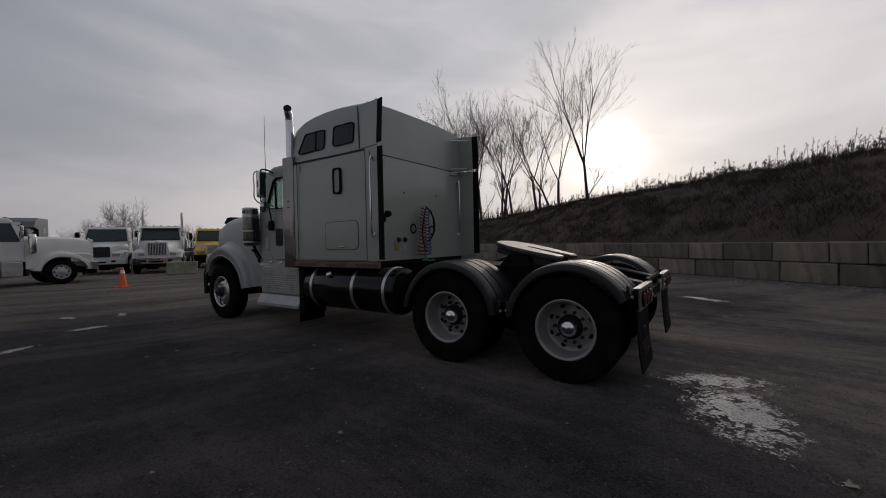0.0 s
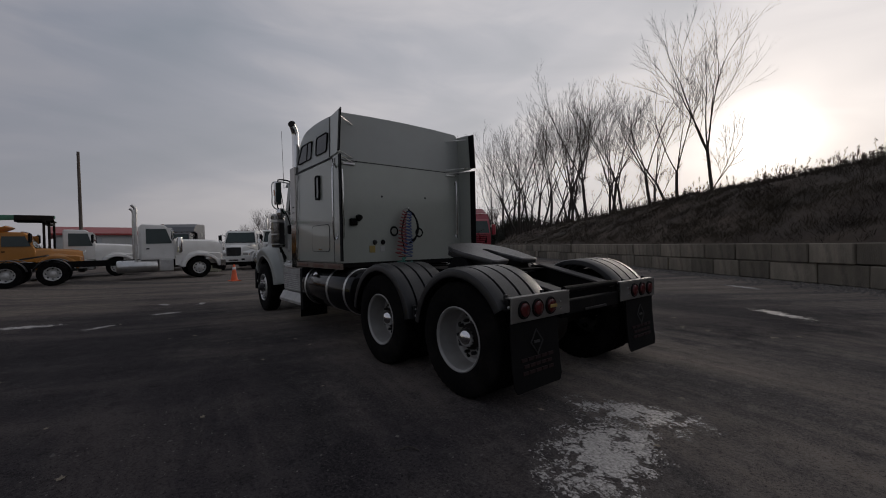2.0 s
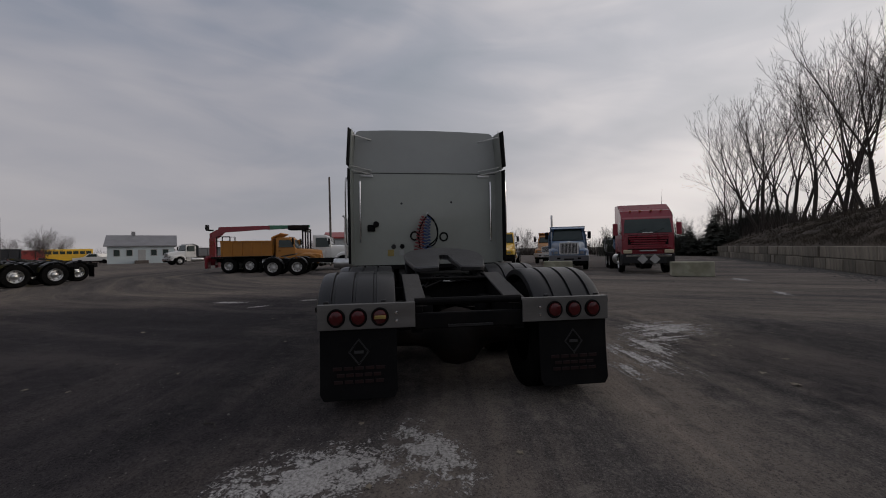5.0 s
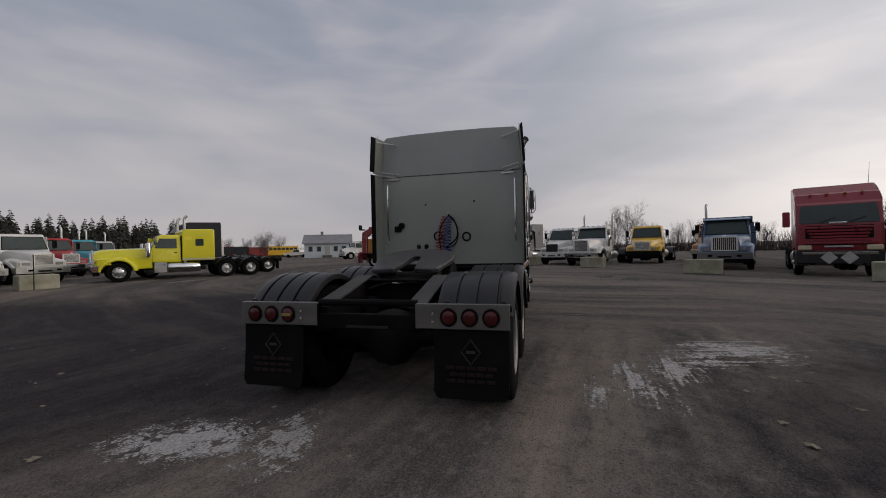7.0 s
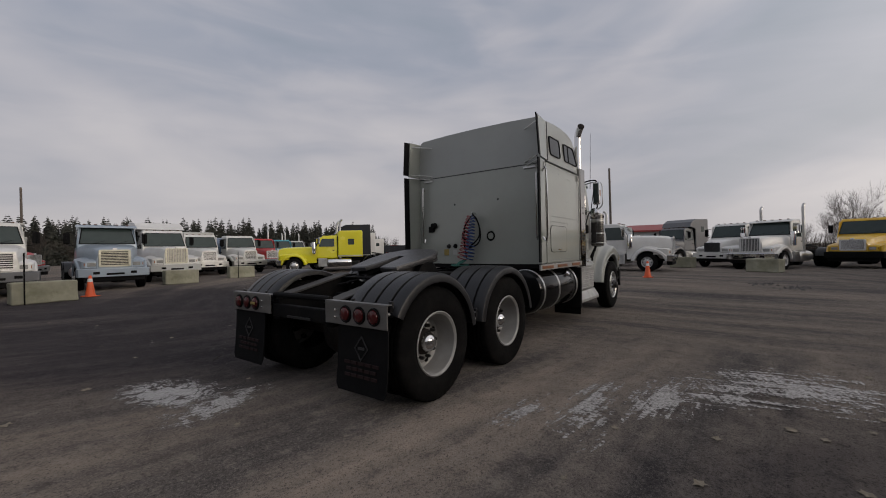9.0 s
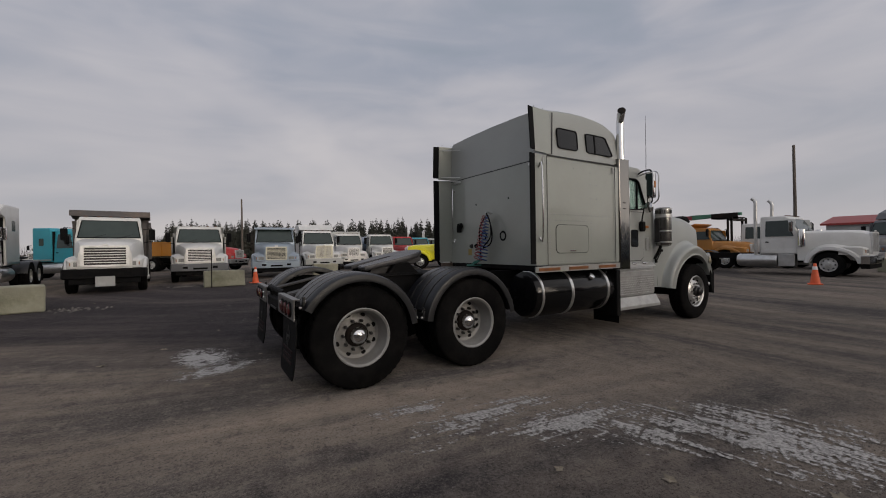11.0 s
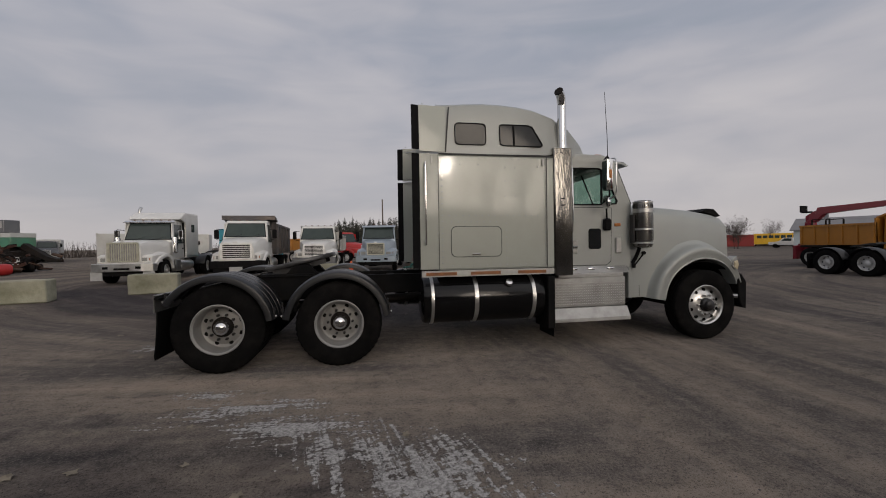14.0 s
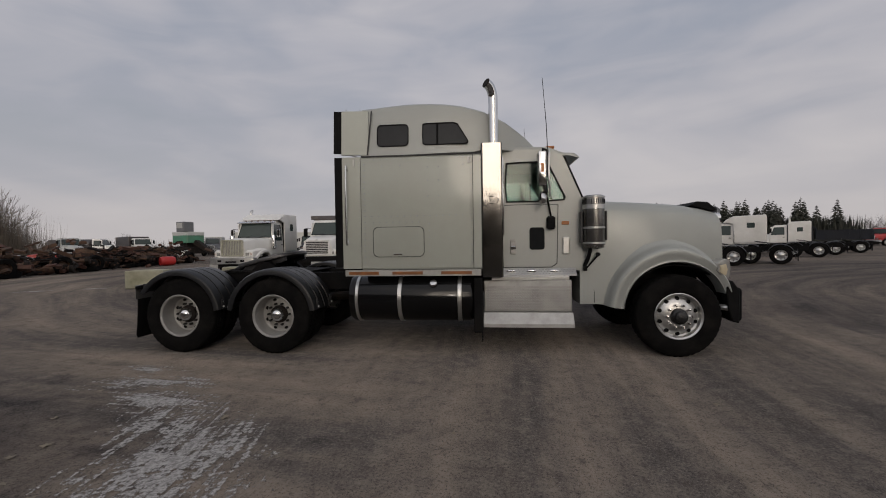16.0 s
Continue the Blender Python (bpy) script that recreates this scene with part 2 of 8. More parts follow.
rust = surf("rusty_steel", (0.075, 0.043, 0.028), 0.8, 0.1, 0.5, 2.5, 40, 0.35, (0.16, 0.075, 0.035), 0.5)
rust_dark = surf("oily_dark_steel", (0.014, 0.012, 0.011), 0.7, 0.2, 0.5, 2.5, 40, 0.35, (0.04, 0.024, 0.016), 0.5, spec=0.2)
concrete = surf("weathered_concrete", (0.33, 0.31, 0.265), 0.9, 0, 0.25, 1.4, 30, 0.5, (0.07, 0.063, 0.055), 0.8, random=0.5)
concrete_moss = surf("mossy_concrete", (0.33, 0.32, 0.24), 0.92, 0, 0.25, 1.8, 30, 0.5, (0.13, 0.135, 0.07), 0.65, random=0.3)
cone_orange = surf("cone_orange", (0.72, 0.10, 0.02), 0.5, 0, 0.12, 5, 60, 0.05, (0.3, 0.08, 0.03), 0.35)
reflect_white = surf("cone_collar_white", (0.7, 0.7, 0.7), 0.4, 0, 0.1, 5, 60, 0.05)
bark = surf("grey_bark", (0.05, 0.042, 0.036), 0.95, 0, 0.35, 3, 25, 0.6, (0.04, 0.035, 0.03), 0.5, stretch=(1, 1, 0.25))
twig = surf("bare_twigs", (0.055, 0.044, 0.037), 0.95, 0, 0.3, 3, 25, 0.2)
needle = surf("spruce_needles", (0.030, 0.034, 0.026), 0.9, 0, 0.5, 1.5, 8, 0.4, (0.060, 0.050, 0.038), 0.6)
dry_grass = surf("dry_brown_grass", (0.068, 0.050, 0.036), 0.95, 0, 0.5, 0.33, 9, 0.8, (0.030, 0.022, 0.017), 0.8)
grass_tuft = surf("matted_grass_blades", (0.062, 0.050, 0.034), 0.95, 0, 0.55, 0.45, 3, 0.0, (0.030, 0.020, 0.016), 0.75)
weed = surf("dead_weed_stalks", (0.11, 0.083, 0.06), 0.95, 0, 0.4, 1.5, 12, 0.2)
hedge = surf("dark_hedge", (0.035, 0.036, 0.026), 0.95, 0, 0.5, 1.0, 8, 0.5)
wood_pole = surf("weathered_pole_wood", (0.12, 0.10, 0.085), 0.9, 0, 0.3, 3, 30, 0.4, stretch=(1, 1, 0.1))
siding = surf("pale_blue_siding", (0.50, 0.56, 0.57), 0.6, 0, 0.06, 0.4, 30, 0.05, stretch=(0.2, 0.2, 8))
roof_grey = surf("grey_shingle", (0.20, 0.20, 0.21), 0.85, 0, 0.15, 0.8, 10, 0.2)
shed_metal = surf("grey_shed_cladding", (0.42, 0.45, 0.46), 0.5, 0.1, 0.08, 0.5, 20, 0.05)
roof_red = surf("dull_red_roof", (0.26, 0.035, 0.03), 0.55, 0, 0.12, 0.6, 20, 0.05)
stone_mat = surf("grey_pebble", (0.15, 0.138, 0.128), 0.9, 0, 0.6, 9, 60, 0.3, (0.05, 0.046, 0.044), 0.7)
leaf_mat = surf("fallen_leaf", (0.20, 0.17, 0.125), 0.8, 0, 0.3, 8, 60, 0.1)
grille_steel = surf("bright_grille_steel", (0.70, 0.70, 0.69), 0.42, 0.6, 0.12, 5, 60, 0.03, (0.35, 0.33, 0.3), 0.3)
# plain chrome; the yellowish base colour holds the ground's warm reflection
gilt = surf("chrome_tinted_as_reflection", (0.52, 0.51, 0.42), 0.35, 0.7, 0.15, 5, 60, 0.03, (0.3, 0.28, 0.2), 0.3)
lamp_glass = surf("clear_lamp_lens", (0.38, 0.38, 0.36), 0.08, 0.3, 0.2, 9, 60, 0.03, (0.2, 0.19, 0.17), 0.3, rvar=0.03)
sapling = surf("pale_sapling_twigs", (0.15, 0.125, 0.098), 0.95, 0, 0.35, 1.2, 20, 0.1)
wall_block = surf("stained_wall_block", (0.185, 0.163, 0.130), 0.92, 0, 0.35, 1.3, 22, 0.8, (0.04, 0.035, 0.03), 0.9, random=0.75, stretch=(1.6, 1.6, 0.55))
bar_steel = surf("brushed_bar_steel", (0.20, 0.196, 0.188), 0.45, 0.7, 0.2, 6, 80, 0.05, (0.14, 0.13, 0.12), 0.5, stretch=(1, 0.15, 1))
cleaner_steel = surf("smoked_canister_steel", (0.28, 0.275, 0.265), 0.24, 1.0, 0.25, 4, 70, 0.05, (0.12, 0.11, 0.10), 0.5)
plate_dark = surf("dirty_plate_ground", (0.36, 0.355, 0.34), 0.5, 0.6, 0.2, 6, 70, 0.05, (0.12, 0.11, 0.10), 0.5)
plate_grey = surf("worn_coupling_plate", (0.085, 0.084, 0.086), 0.40, 0.5, 0.35, 4, 60, 0.15, (0.03, 0.027, 0.024), 0.6)
dusty_steel = surf("dusty_frame_steel", (0.060, 0.057, 0.055), 0.7, 0.1, 0.35, 4, 60, 0.15, (0.025, 0.022, 0.02), 0.6)
rust_red = surf("red_brown_rust", (0.075, 0.032, 0.022), 0.85, 0.1, 0.5, 2.0, 40, 0.35, (0.05, 0.03, 0.022), 0.6)

# ---- small mesh builders ----
def part(name, bm, material, parent=None, label="", smooth=False):
    """Links a bmesh as one mesh object, under a thing or a part."""
    me = bpy.data.meshes.new(name)
    bmesh.ops.recalc_face_normals(bm, faces=bm.faces)
    bm.to_mesh(me)
    bm.free()
    me.materials.append(material)
    if smooth:
        me.shade_smooth()
        me.set_sharp_from_angle(angle=radians(38))
    ob = new(name, me)
    if parent:
        ob.parent = parent
    return tagged(ob, label)


def share(name, source, parent, m, label=""):
    """Another part on the mesh of one that stands already."""
    ob = new(name, source.data)
    ob.parent = parent
    ob.matrix_local = m
    return tagged(ob, label)


def thing(name, label, category, m=None, group="", kind=""):
    ob = new(name)
    ob.empty_display_size = 0.2
    if m is not None:
        ob.matrix_basis = m
    return tagged(ob, label, category, group, kind)


def BM():
    return bmesh.new()


def box(bm, x0, x1, y0, y1, z0, z1, bevel=0.0, seg=1):
    v = [bm.verts.new((x, y, z)) for x in (x0, x1) for y in (y0, y1) for z in (z0, z1)]
    fs = [bm.faces.new([v[i] for i in q]) for q in ((0, 1, 3, 2), (4, 6, 7, 5), (0, 4, 5, 1), (2, 3, 7, 6), (0, 2, 6, 4), (1, 5, 7, 3))]
    if bevel:
        es = list({e for f in fs for e in f.edges})
        bmesh.ops.bevel(bm, geom=es, offset=bevel, segments=seg, affect="EDGES", profile=0.6)
    return bm


def prism(bm, poly, axis, a, b, bevel=0.0, seg=1):
    """A flat outline, given in the two other axes in order, pushed from a to b along an axis."""
    def place(p, h):
        return {"x": (h, p[0], p[1]), "y": (p[0], h, p[1]), "z": (p[0], p[1], h)}[axis]
    lo, hi = [bm.verts.new(place(p, a)) for p in poly], [bm.verts.new(place(p, b)) for p in poly]
    n = len(poly)
    fs = [bm.faces.new(lo), bm.faces.new(list(reversed(hi)))]
    fs += [bm.faces.new((lo[i], lo[(i + 1) % n], hi[(i + 1) % n], hi[i])) for i in range(n)]
    if bevel:
        es = list({e for f in fs[:2] for e in f.edges})
        bmesh.ops.bevel(bm, geom=es, offset=bevel, segments=seg, affect="EDGES", profile=0.6)
    return bm


def ring(bm, outer, inner, axis, a, b):
    """A plate with an opening right through it; both outlines have the same number of points."""
    def place(p, h):
        return {"x": (h, p[0], p[1]), "y": (p[0], h, p[1]), "z": (p[0], p[1], h)}[axis]
    rows = [[bm.verts.new(place(p, h)) for p in poly] for h in (a, b) for poly in (outer, inner)]
    n = len(outer)
    for p, q in ((0, 1), (2, 3), (0, 2), (1, 3)):
        for i in range(n):
            j = (i + 1) % n
            bm.faces.new((rows[p][i], rows[p][j], rows[q][j], rows[q][i]))
    return bm


def lathe(bm, profile, centre=(0, 0, 0), axis="y", seg=32, closed=False, arc=(0, 360)):
    """Turns (radius, height) rows round an axis through the centre."""
    full = arc[1] - arc[0] >= 360
    steps = seg if full else seg + 1
    rows = []
    for k in range(steps):
        t = radians(arc[0] + (arc[1] - arc[0]) * k / seg)
        c, s = math.cos(t), math.sin(t)
        row = []
        for r, h in profile:
            p = {"y": (r * c, h, r * s), "x": (h, r * c, r * s), "z": (r * c, r * s, h)}[axis]
            row.append(bm.verts.new((p[0] + centre[0], p[1] + centre[1], p[2] + centre[2])))
        rows.append(row)
    m = len(profile)
    for k in range(seg if full else seg):
        a, b = rows[k], rows[(k + 1) % steps]
        for i in range(m if closed else m - 1):
            j = (i + 1) % m
            bm.faces.new((a[i], a[j], b[j], b[i]))
    if not full and closed:
        bm.faces.new(rows[0])
        bm.faces.new(list(reversed(rows[-1])))
    return bm


def tube(bm, pts, r, seg=8, taper=None, cap=True):
    """A round bar along a line of points."""
    pts = [Vector(p) for p in pts]
    rows, side = [], None
    for i, p in enumerate(pts):
        d = (pts[min(i + 1, len(pts) - 1)] - pts[max(i - 1, 0)]).normalized()
        if side is None:
            side = d.orthogonal().normalized()
        side = (side - d * side.dot(d)).normalized()
        other = d.cross(side)
        rr = r if taper is None else r + (taper - r) * i / (len(pts) - 1)
        rows.append([bm.verts.new(p + rr * (math.cos(2 * math.pi * k / seg) * side + math.sin(2 * math.pi * k / seg) * other)) for k in range(seg)])
    for a, b in zip(rows, rows[1:]):
        for k in range(seg):
            bm.faces.new((a[k], a[(k + 1) % seg], b[(k + 1) % seg], b[k]))
    if cap:
        bm.faces.new(list(reversed(rows[0])))
        bm.faces.new(rows[-1])
    return bm


def loft(bm, rows, close=True, caps=True):
    """Skins over rows of points, all of one length."""
    vs = [[bm.verts.new(p) for p in row] for row in rows]
    n = len(vs[0])
    for a, b in zip(vs, vs[1:]):
        for i in range(n if close else n - 1):
            j = (i + 1) % n
            bm.faces.new((a[i], a[j], b[j], b[i]))
    if caps and close:
        bm.faces.new(list(reversed(vs[0])))
        bm.faces.new(vs[-1])
    return bm


def rounded(x0, x1, z0, z1, r, n=4):
    """The outline of a rectangle with rounded corners."""
    out = []
    for cx, cz, start in ((x1 - r, z1 - r, 0), (x0 + r, z1 - r, 90), (x0 + r, z0 + r, 180), (x1 - r, z0 + r, 270)):
        out += [(cx + r * math.cos(radians(start + 90 * k / n)), cz + r * math.sin(radians(start + 90 * k / n))) for k in range(n + 1)]
    return out


def smooth_line(pts, n=6):
    """A smooth curve through points."""
    pts = [Vector(p) for p in pts]
    out = []
    for i in range(len(pts) - 1):
        a, b, c, d = pts[max(i - 1, 0)], pts[i], pts[i + 1], pts[min(i + 2, len(pts) - 1)]
        for k in range(n):
            t = k / n
            out.append(0.5 * ((2 * b) + (c - a) * t + (2 * a - 5 * b + 4 * c - d) * t * t + (3 * b - a - 3 * c + d) * t ** 3))
    return out + [pts[-1]]


def mixf(table, x):
    """Straight lines through rows of (x, value)."""
    return float(np.interp(x, [r[0] for r in table], [r[1] for r in table]))

# ---- ground, block wall and bank ----
def yard_material():
    m = bpy.data.materials.new("dirty_asphalt_yard")
    m.use_nodes = True
    N = Nodes(m.node_tree)
    co = N.add("ShaderNodeTexCoord").outputs["Object"]
    sp = N.add("ShaderNodeSeparateXYZ")
    N.link(co, sp.inputs[0])
    px, py = sp.outputs[0], sp.outputs[1]
    big, mid, grit, fine = N.noise(co, 0.22, 5, 0.6), N.noise(co, 1.3, 7, 0.68), N.noise(co, 46.0, 4, 0.75), N.noise(co, 170.0, 2, 0.6)

    def blend(f, a, b):
        mx = N.add("ShaderNodeMix", data_type="FLOAT")
        for sock, v in ((mx.inputs[0], f), (mx.inputs[2], a), (mx.inputs[3], b)):
            N.link(v, sock)
        return mx.outputs[0]

    # wheel tracks in bundles of concentric arcs, left by lorries turning round the yard
    warp = N.math("MULTIPLY", N.noise(co, 0.12, 1), 2.2)

    def arcs(cx, cy, along, seed):
        v = N.add("ShaderNodeVectorMath", operation="DISTANCE")
        N.link(co, v.inputs[0])
        v.inputs[1].default_value = (cx, cy, 0)
        d = N.math("ADD", v.outputs["Value"], warp)
        out = None
        for freq, run, share_, det in ((0.85, 0.10, 0.50, 2.0), (2.6, 0.25, 0.34, 3.0), (9.0, 0.9, 0.16, 3.0)):
            line = N.add("ShaderNodeCombineXYZ")
            N.link(N.math("MULTIPLY", d, freq), line.inputs[0])
            N.link(N.math("MULTIPLY", along, run), line.inputs[1])
            line.inputs[2].default_value = seed + freq
            w = N.math("MULTIPLY", N.noise(line.outputs[0], 1.0, det, 0.55), share_)
            out = w if out is None else N.math("ADD", out, w)
        return out

    rear, front, lane = arcs(3.0, 16.0, px, 0.0), arcs(27.0, -4.5, py, 3.0), arcs(31.0, -26.0, py, 7.0)
    wob = N.math("MULTIPLY", N.math("SUBTRACT", N.noise(co, 0.55, 3), 0.5), 3.5)
    side = N.ramp(N.math("DIVIDE", N.math("ADD", N.math("ADD", px, wob), N.math("MULTIPLY", py, 0.25)), 8.0, clamp=True), (0.20, 0.0), (0.48, 1.0))
    away = N.ramp(N.math("DIVIDE", N.math("ADD", N.math("MULTIPLY", py, -1.0), wob), 12.0, clamp=True), (0.38, 0.0), (0.62, 1.0))
    tracks = blend(away, blend(side, rear, front), lane)
    # dust lies in the turning tracks; colours go darker beyond the tractor and round one spot
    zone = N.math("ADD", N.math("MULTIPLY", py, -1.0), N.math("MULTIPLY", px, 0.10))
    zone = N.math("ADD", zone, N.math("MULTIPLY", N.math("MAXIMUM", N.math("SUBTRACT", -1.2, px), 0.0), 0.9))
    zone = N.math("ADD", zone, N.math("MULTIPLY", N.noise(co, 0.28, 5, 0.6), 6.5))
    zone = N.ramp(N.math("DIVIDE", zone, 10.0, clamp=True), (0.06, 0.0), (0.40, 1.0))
    spot_gap = N.add("ShaderNodeVectorMath", operation="DISTANCE")
    N.link(co, spot_gap.inputs[0])
    spot_gap.inputs[1].default_value = (-0.3, -5.0, 0)
    # pulls zone down to the dark ramp close to that spot
    worn = N.ramp(N.math("ADD", N.math("DIVIDE", spot_gap.outputs["Value"], 4.5, clamp=True), N.math("MULTIPLY", N.math("SUBTRACT", mid, 0.5), 1.0)), (0.26, 0.08), (0.60, 1.0))
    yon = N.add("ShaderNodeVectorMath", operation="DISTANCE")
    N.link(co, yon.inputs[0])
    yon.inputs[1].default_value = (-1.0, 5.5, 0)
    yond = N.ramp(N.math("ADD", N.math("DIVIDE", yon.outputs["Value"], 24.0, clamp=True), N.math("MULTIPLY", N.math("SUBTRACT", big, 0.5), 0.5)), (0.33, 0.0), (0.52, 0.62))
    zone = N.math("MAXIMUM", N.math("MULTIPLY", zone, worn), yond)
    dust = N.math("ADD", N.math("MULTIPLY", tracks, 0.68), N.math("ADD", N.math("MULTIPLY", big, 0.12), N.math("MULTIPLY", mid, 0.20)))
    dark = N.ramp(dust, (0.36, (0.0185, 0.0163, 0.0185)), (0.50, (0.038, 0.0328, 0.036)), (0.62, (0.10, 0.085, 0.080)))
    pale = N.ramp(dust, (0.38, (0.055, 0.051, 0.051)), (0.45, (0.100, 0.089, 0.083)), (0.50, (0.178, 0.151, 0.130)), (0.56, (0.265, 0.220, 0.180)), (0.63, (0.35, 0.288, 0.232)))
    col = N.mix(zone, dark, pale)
    col = N.mix(N.math("MULTIPLY", N.ramp(mid, (0.48, 0.0), (0.62, 1.0)), 0.40), col, (0.045, 0.042, 0.043))
    speck = N.math("ADD", N.math("MULTIPLY", grit, 0.6), N.math("MULTIPLY", fine, 0.4))
    col = N.mix(N.ramp(speck, (0.51, 0.0), (0.62, 0.7)), col, N.mix(zone, (0.085, 0.078, 0.076), (0.24, 0.215, 0.19)))
    col = N.mix(N.ramp(speck, (0.39, 0.85), (0.48, 0.0)), col, N.mix(zone, (0.007, 0.007, 0.008), (0.040, 0.037, 0.036)))
    # crumbs of gravel and scuffed patches, a hand across
    patch = N.noise(co, 6.5, 7, 0.72)
    col = N.mix(N.ramp(patch, (0.53, 0.0), (0.66, 0.50)), col, N.mix(zone, (0.068, 0.060, 0.060), (0.26, 0.226, 0.195)))
    col = N.mix(N.ramp(patch, (0.34, 0.55), (0.46, 0.0)), col, N.mix(zone, (0.012, 0.011, 0.012), (0.055, 0.049, 0.047)))
    vor = N.add("ShaderNodeTexVoronoi", in_Scale=30.0, in_Randomness=1.0)
    N.link(co, vor.inputs["Vector"])
    chips = N.math("MULTIPLY", N.ramp(vor.outputs["Distance"], (0.10, 1.0), (0.17, 0.0)), N.ramp(N.noise(co, 2.2, 5, 0.7), (0.50, 0.0), (0.62, 1.0)))
    col = N.mix(N.math("MULTIPLY", chips, 0.7), col, N.mix(zone, (0.15, 0.145, 0.14), (0.30, 0.28, 0.255)))
    p = N.add("ShaderNodeBsdfPrincipled", in_Roughness=0.95)
    p.inputs["Specular IOR Level"].default_value = 0.12
    p.inputs["Diffuse Roughness"].default_value = 1.0
    N.link(col, p.inputs["Base Color"])
    h = N.math("ADD", N.math("MULTIPLY", speck, 0.55), N.math("ADD", N.math("MULTIPLY", mid, 1.0), N.math("ADD", N.math("MULTIPLY", chips, 0.35), N.math("MULTIPLY", tracks, 2.2))))
    bn = N.add("ShaderNodeBump", in_Strength=0.8, in_Distance=0.035)
    N.link(h, bn.inputs["Height"])
    N.link(bn.outputs[0], p.inputs["Normal"])
    N.link(p.outputs[0], N.add("ShaderNodeOutputMaterial").inputs[0])
    return m


def frost_material(name, cut, turn=None):
    """Crusted grey-white ice, breaking up towards its edge; turn is the way tyres have ribbed it."""
    m = bpy.data.materials.new(name)
    m.use_nodes = True
    N = Nodes(m.node_tree)
    co = N.add("ShaderNodeNewGeometry").outputs["Position"]
    lump = N.noise(co, 3.0, 8, 0.74, 0.2)
    grain = N.noise(co, 42, 4, 0.75)
    rim = N.add("ShaderNodeVertexColor", layer_name="edge").outputs[0]
    vor = N.add("ShaderNodeTexVoronoi", feature="DISTANCE_TO_EDGE", in_Scale=11.0)
    wv = N.add("ShaderNodeVectorMath", operation="ADD")
    N.link(co, wv.inputs[0])
    cc = N.add("ShaderNodeCombineXYZ")
    N.link(N.math("MULTIPLY", lump, 0.35), cc.inputs[0])
    N.link(N.math("MULTIPLY", grain, 0.06), cc.inputs[1])
    N.link(cc.outputs[0], wv.inputs[1])
    N.link(wv.outputs[0], vor.inputs["Vector"])
    crack = N.ramp(vor.outputs["Distance"], (0.0, 1.0), (0.07, 0.0))
    mask = N.math("ADD", N.math("MULTIPLY", lump, 1.0), N.math("ADD", N.math("MULTIPLY", grain, 0.50), N.math("MULTIPLY", rim, 0.50)))
    mask = N.math("SUBTRACT", mask, N.math("MULTIPLY", crack, 0.16))
    holes = N.noise(co, 8.5, 3, 0.6, 0.6)
    mask = N.math("SUBTRACT", mask, N.ramp(holes, (0.50, 0.0), (0.60, 0.22)))
    if turn is not None:
        ribs = N.noise(N.mapped(N.mapped(co, rot=(0, 0, radians(-turn))), scale=(0.9, 15.0, 1.0)), 1.0, 3, 0.6, 0.15)
        lugs = N.add("ShaderNodeTexWave", wave_type="BANDS", bands_direction="X", in_Scale=5.5, in_Distortion=1.5)
        N.link(N.mapped(co, rot=(0, 0, radians(-turn - 12))), lugs.inputs["Vector"])
        mask = N.math("ADD", mask, N.math("MULTIPLY", N.math("SUBTRACT", ribs, 0.5), 1.5))
        mask = N.math("ADD", mask, N.math("MULTIPLY", N.math("SUBTRACT", lugs.outputs["Fac"], 0.5), 0.10))
    a = N.ramp(mask, (cut + 0.02, 0.0), (cut + 0.08, 0.55), (cut + 0.26, 0.93))
    p = N.add("ShaderNodeBsdfPrincipled")
    N.link(N.ramp(grain, (0.38, (0.20, 0.19, 0.18)), (0.6, (0.47, 0.45, 0.43))), p.inputs["Base Color"])
    N.link(N.ramp(lump, (0.4, 0.26), (0.6, 0.6)) if turn is None else N.ramp(lump, (0.4, 0.6), (0.6, 0.85)), p.inputs["Roughness"])
    bn = N.add("ShaderNodeBump", in_Strength=0.55, in_Distance=0.012)
    N.link(N.math("ADD", mask, N.math("MULTIPLY", grain, 0.4)), bn.inputs["Height"])
    N.link(bn.outputs[0], p.inputs["Normal"])
    t, mix = N.add("ShaderNodeBsdfTransparent"), N.add("ShaderNodeMixShader")
    N.link(a, mix.inputs[0])
    N.link(t.outputs[0], mix.inputs[1])
    N.link(p.outputs[0], mix.inputs[2])
    N.link(mix.outputs[0], N.add("ShaderNodeOutputMaterial").inputs[0])
    return m


def build_ground():
    bm = BM()
    steps = [-3000, -800, -250, -120, -80] + list(range(-60, 61, 3)) + [80, 120, 250, 800, 3000]
    grid = [[None] * len(steps) for _ in steps]
    for i, x in enumerate(steps):
        for j, y in enumerate(steps):
            near = max(0.0, 1 - max(abs(x), abs(y)) / 80)
            z = 0.03 * near * (noise.noise((x * 0.13, y * 0.13, 0.3))) if math.hypot(x - 2, y) > 13 else 0.0
            grid[i][j] = bm.verts.new((x, y, z - 0.002))
    for i in range(len(steps) - 1):
        for j in range(len(steps) - 1):
            bm.faces.new((grid[i][j], grid[i + 1][j], grid[i + 1][j + 1], grid[i][j + 1]))
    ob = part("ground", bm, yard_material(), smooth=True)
    tagged(ob, "worn dusty asphalt yard with curved tyre tracks", "ground", kind="structure")


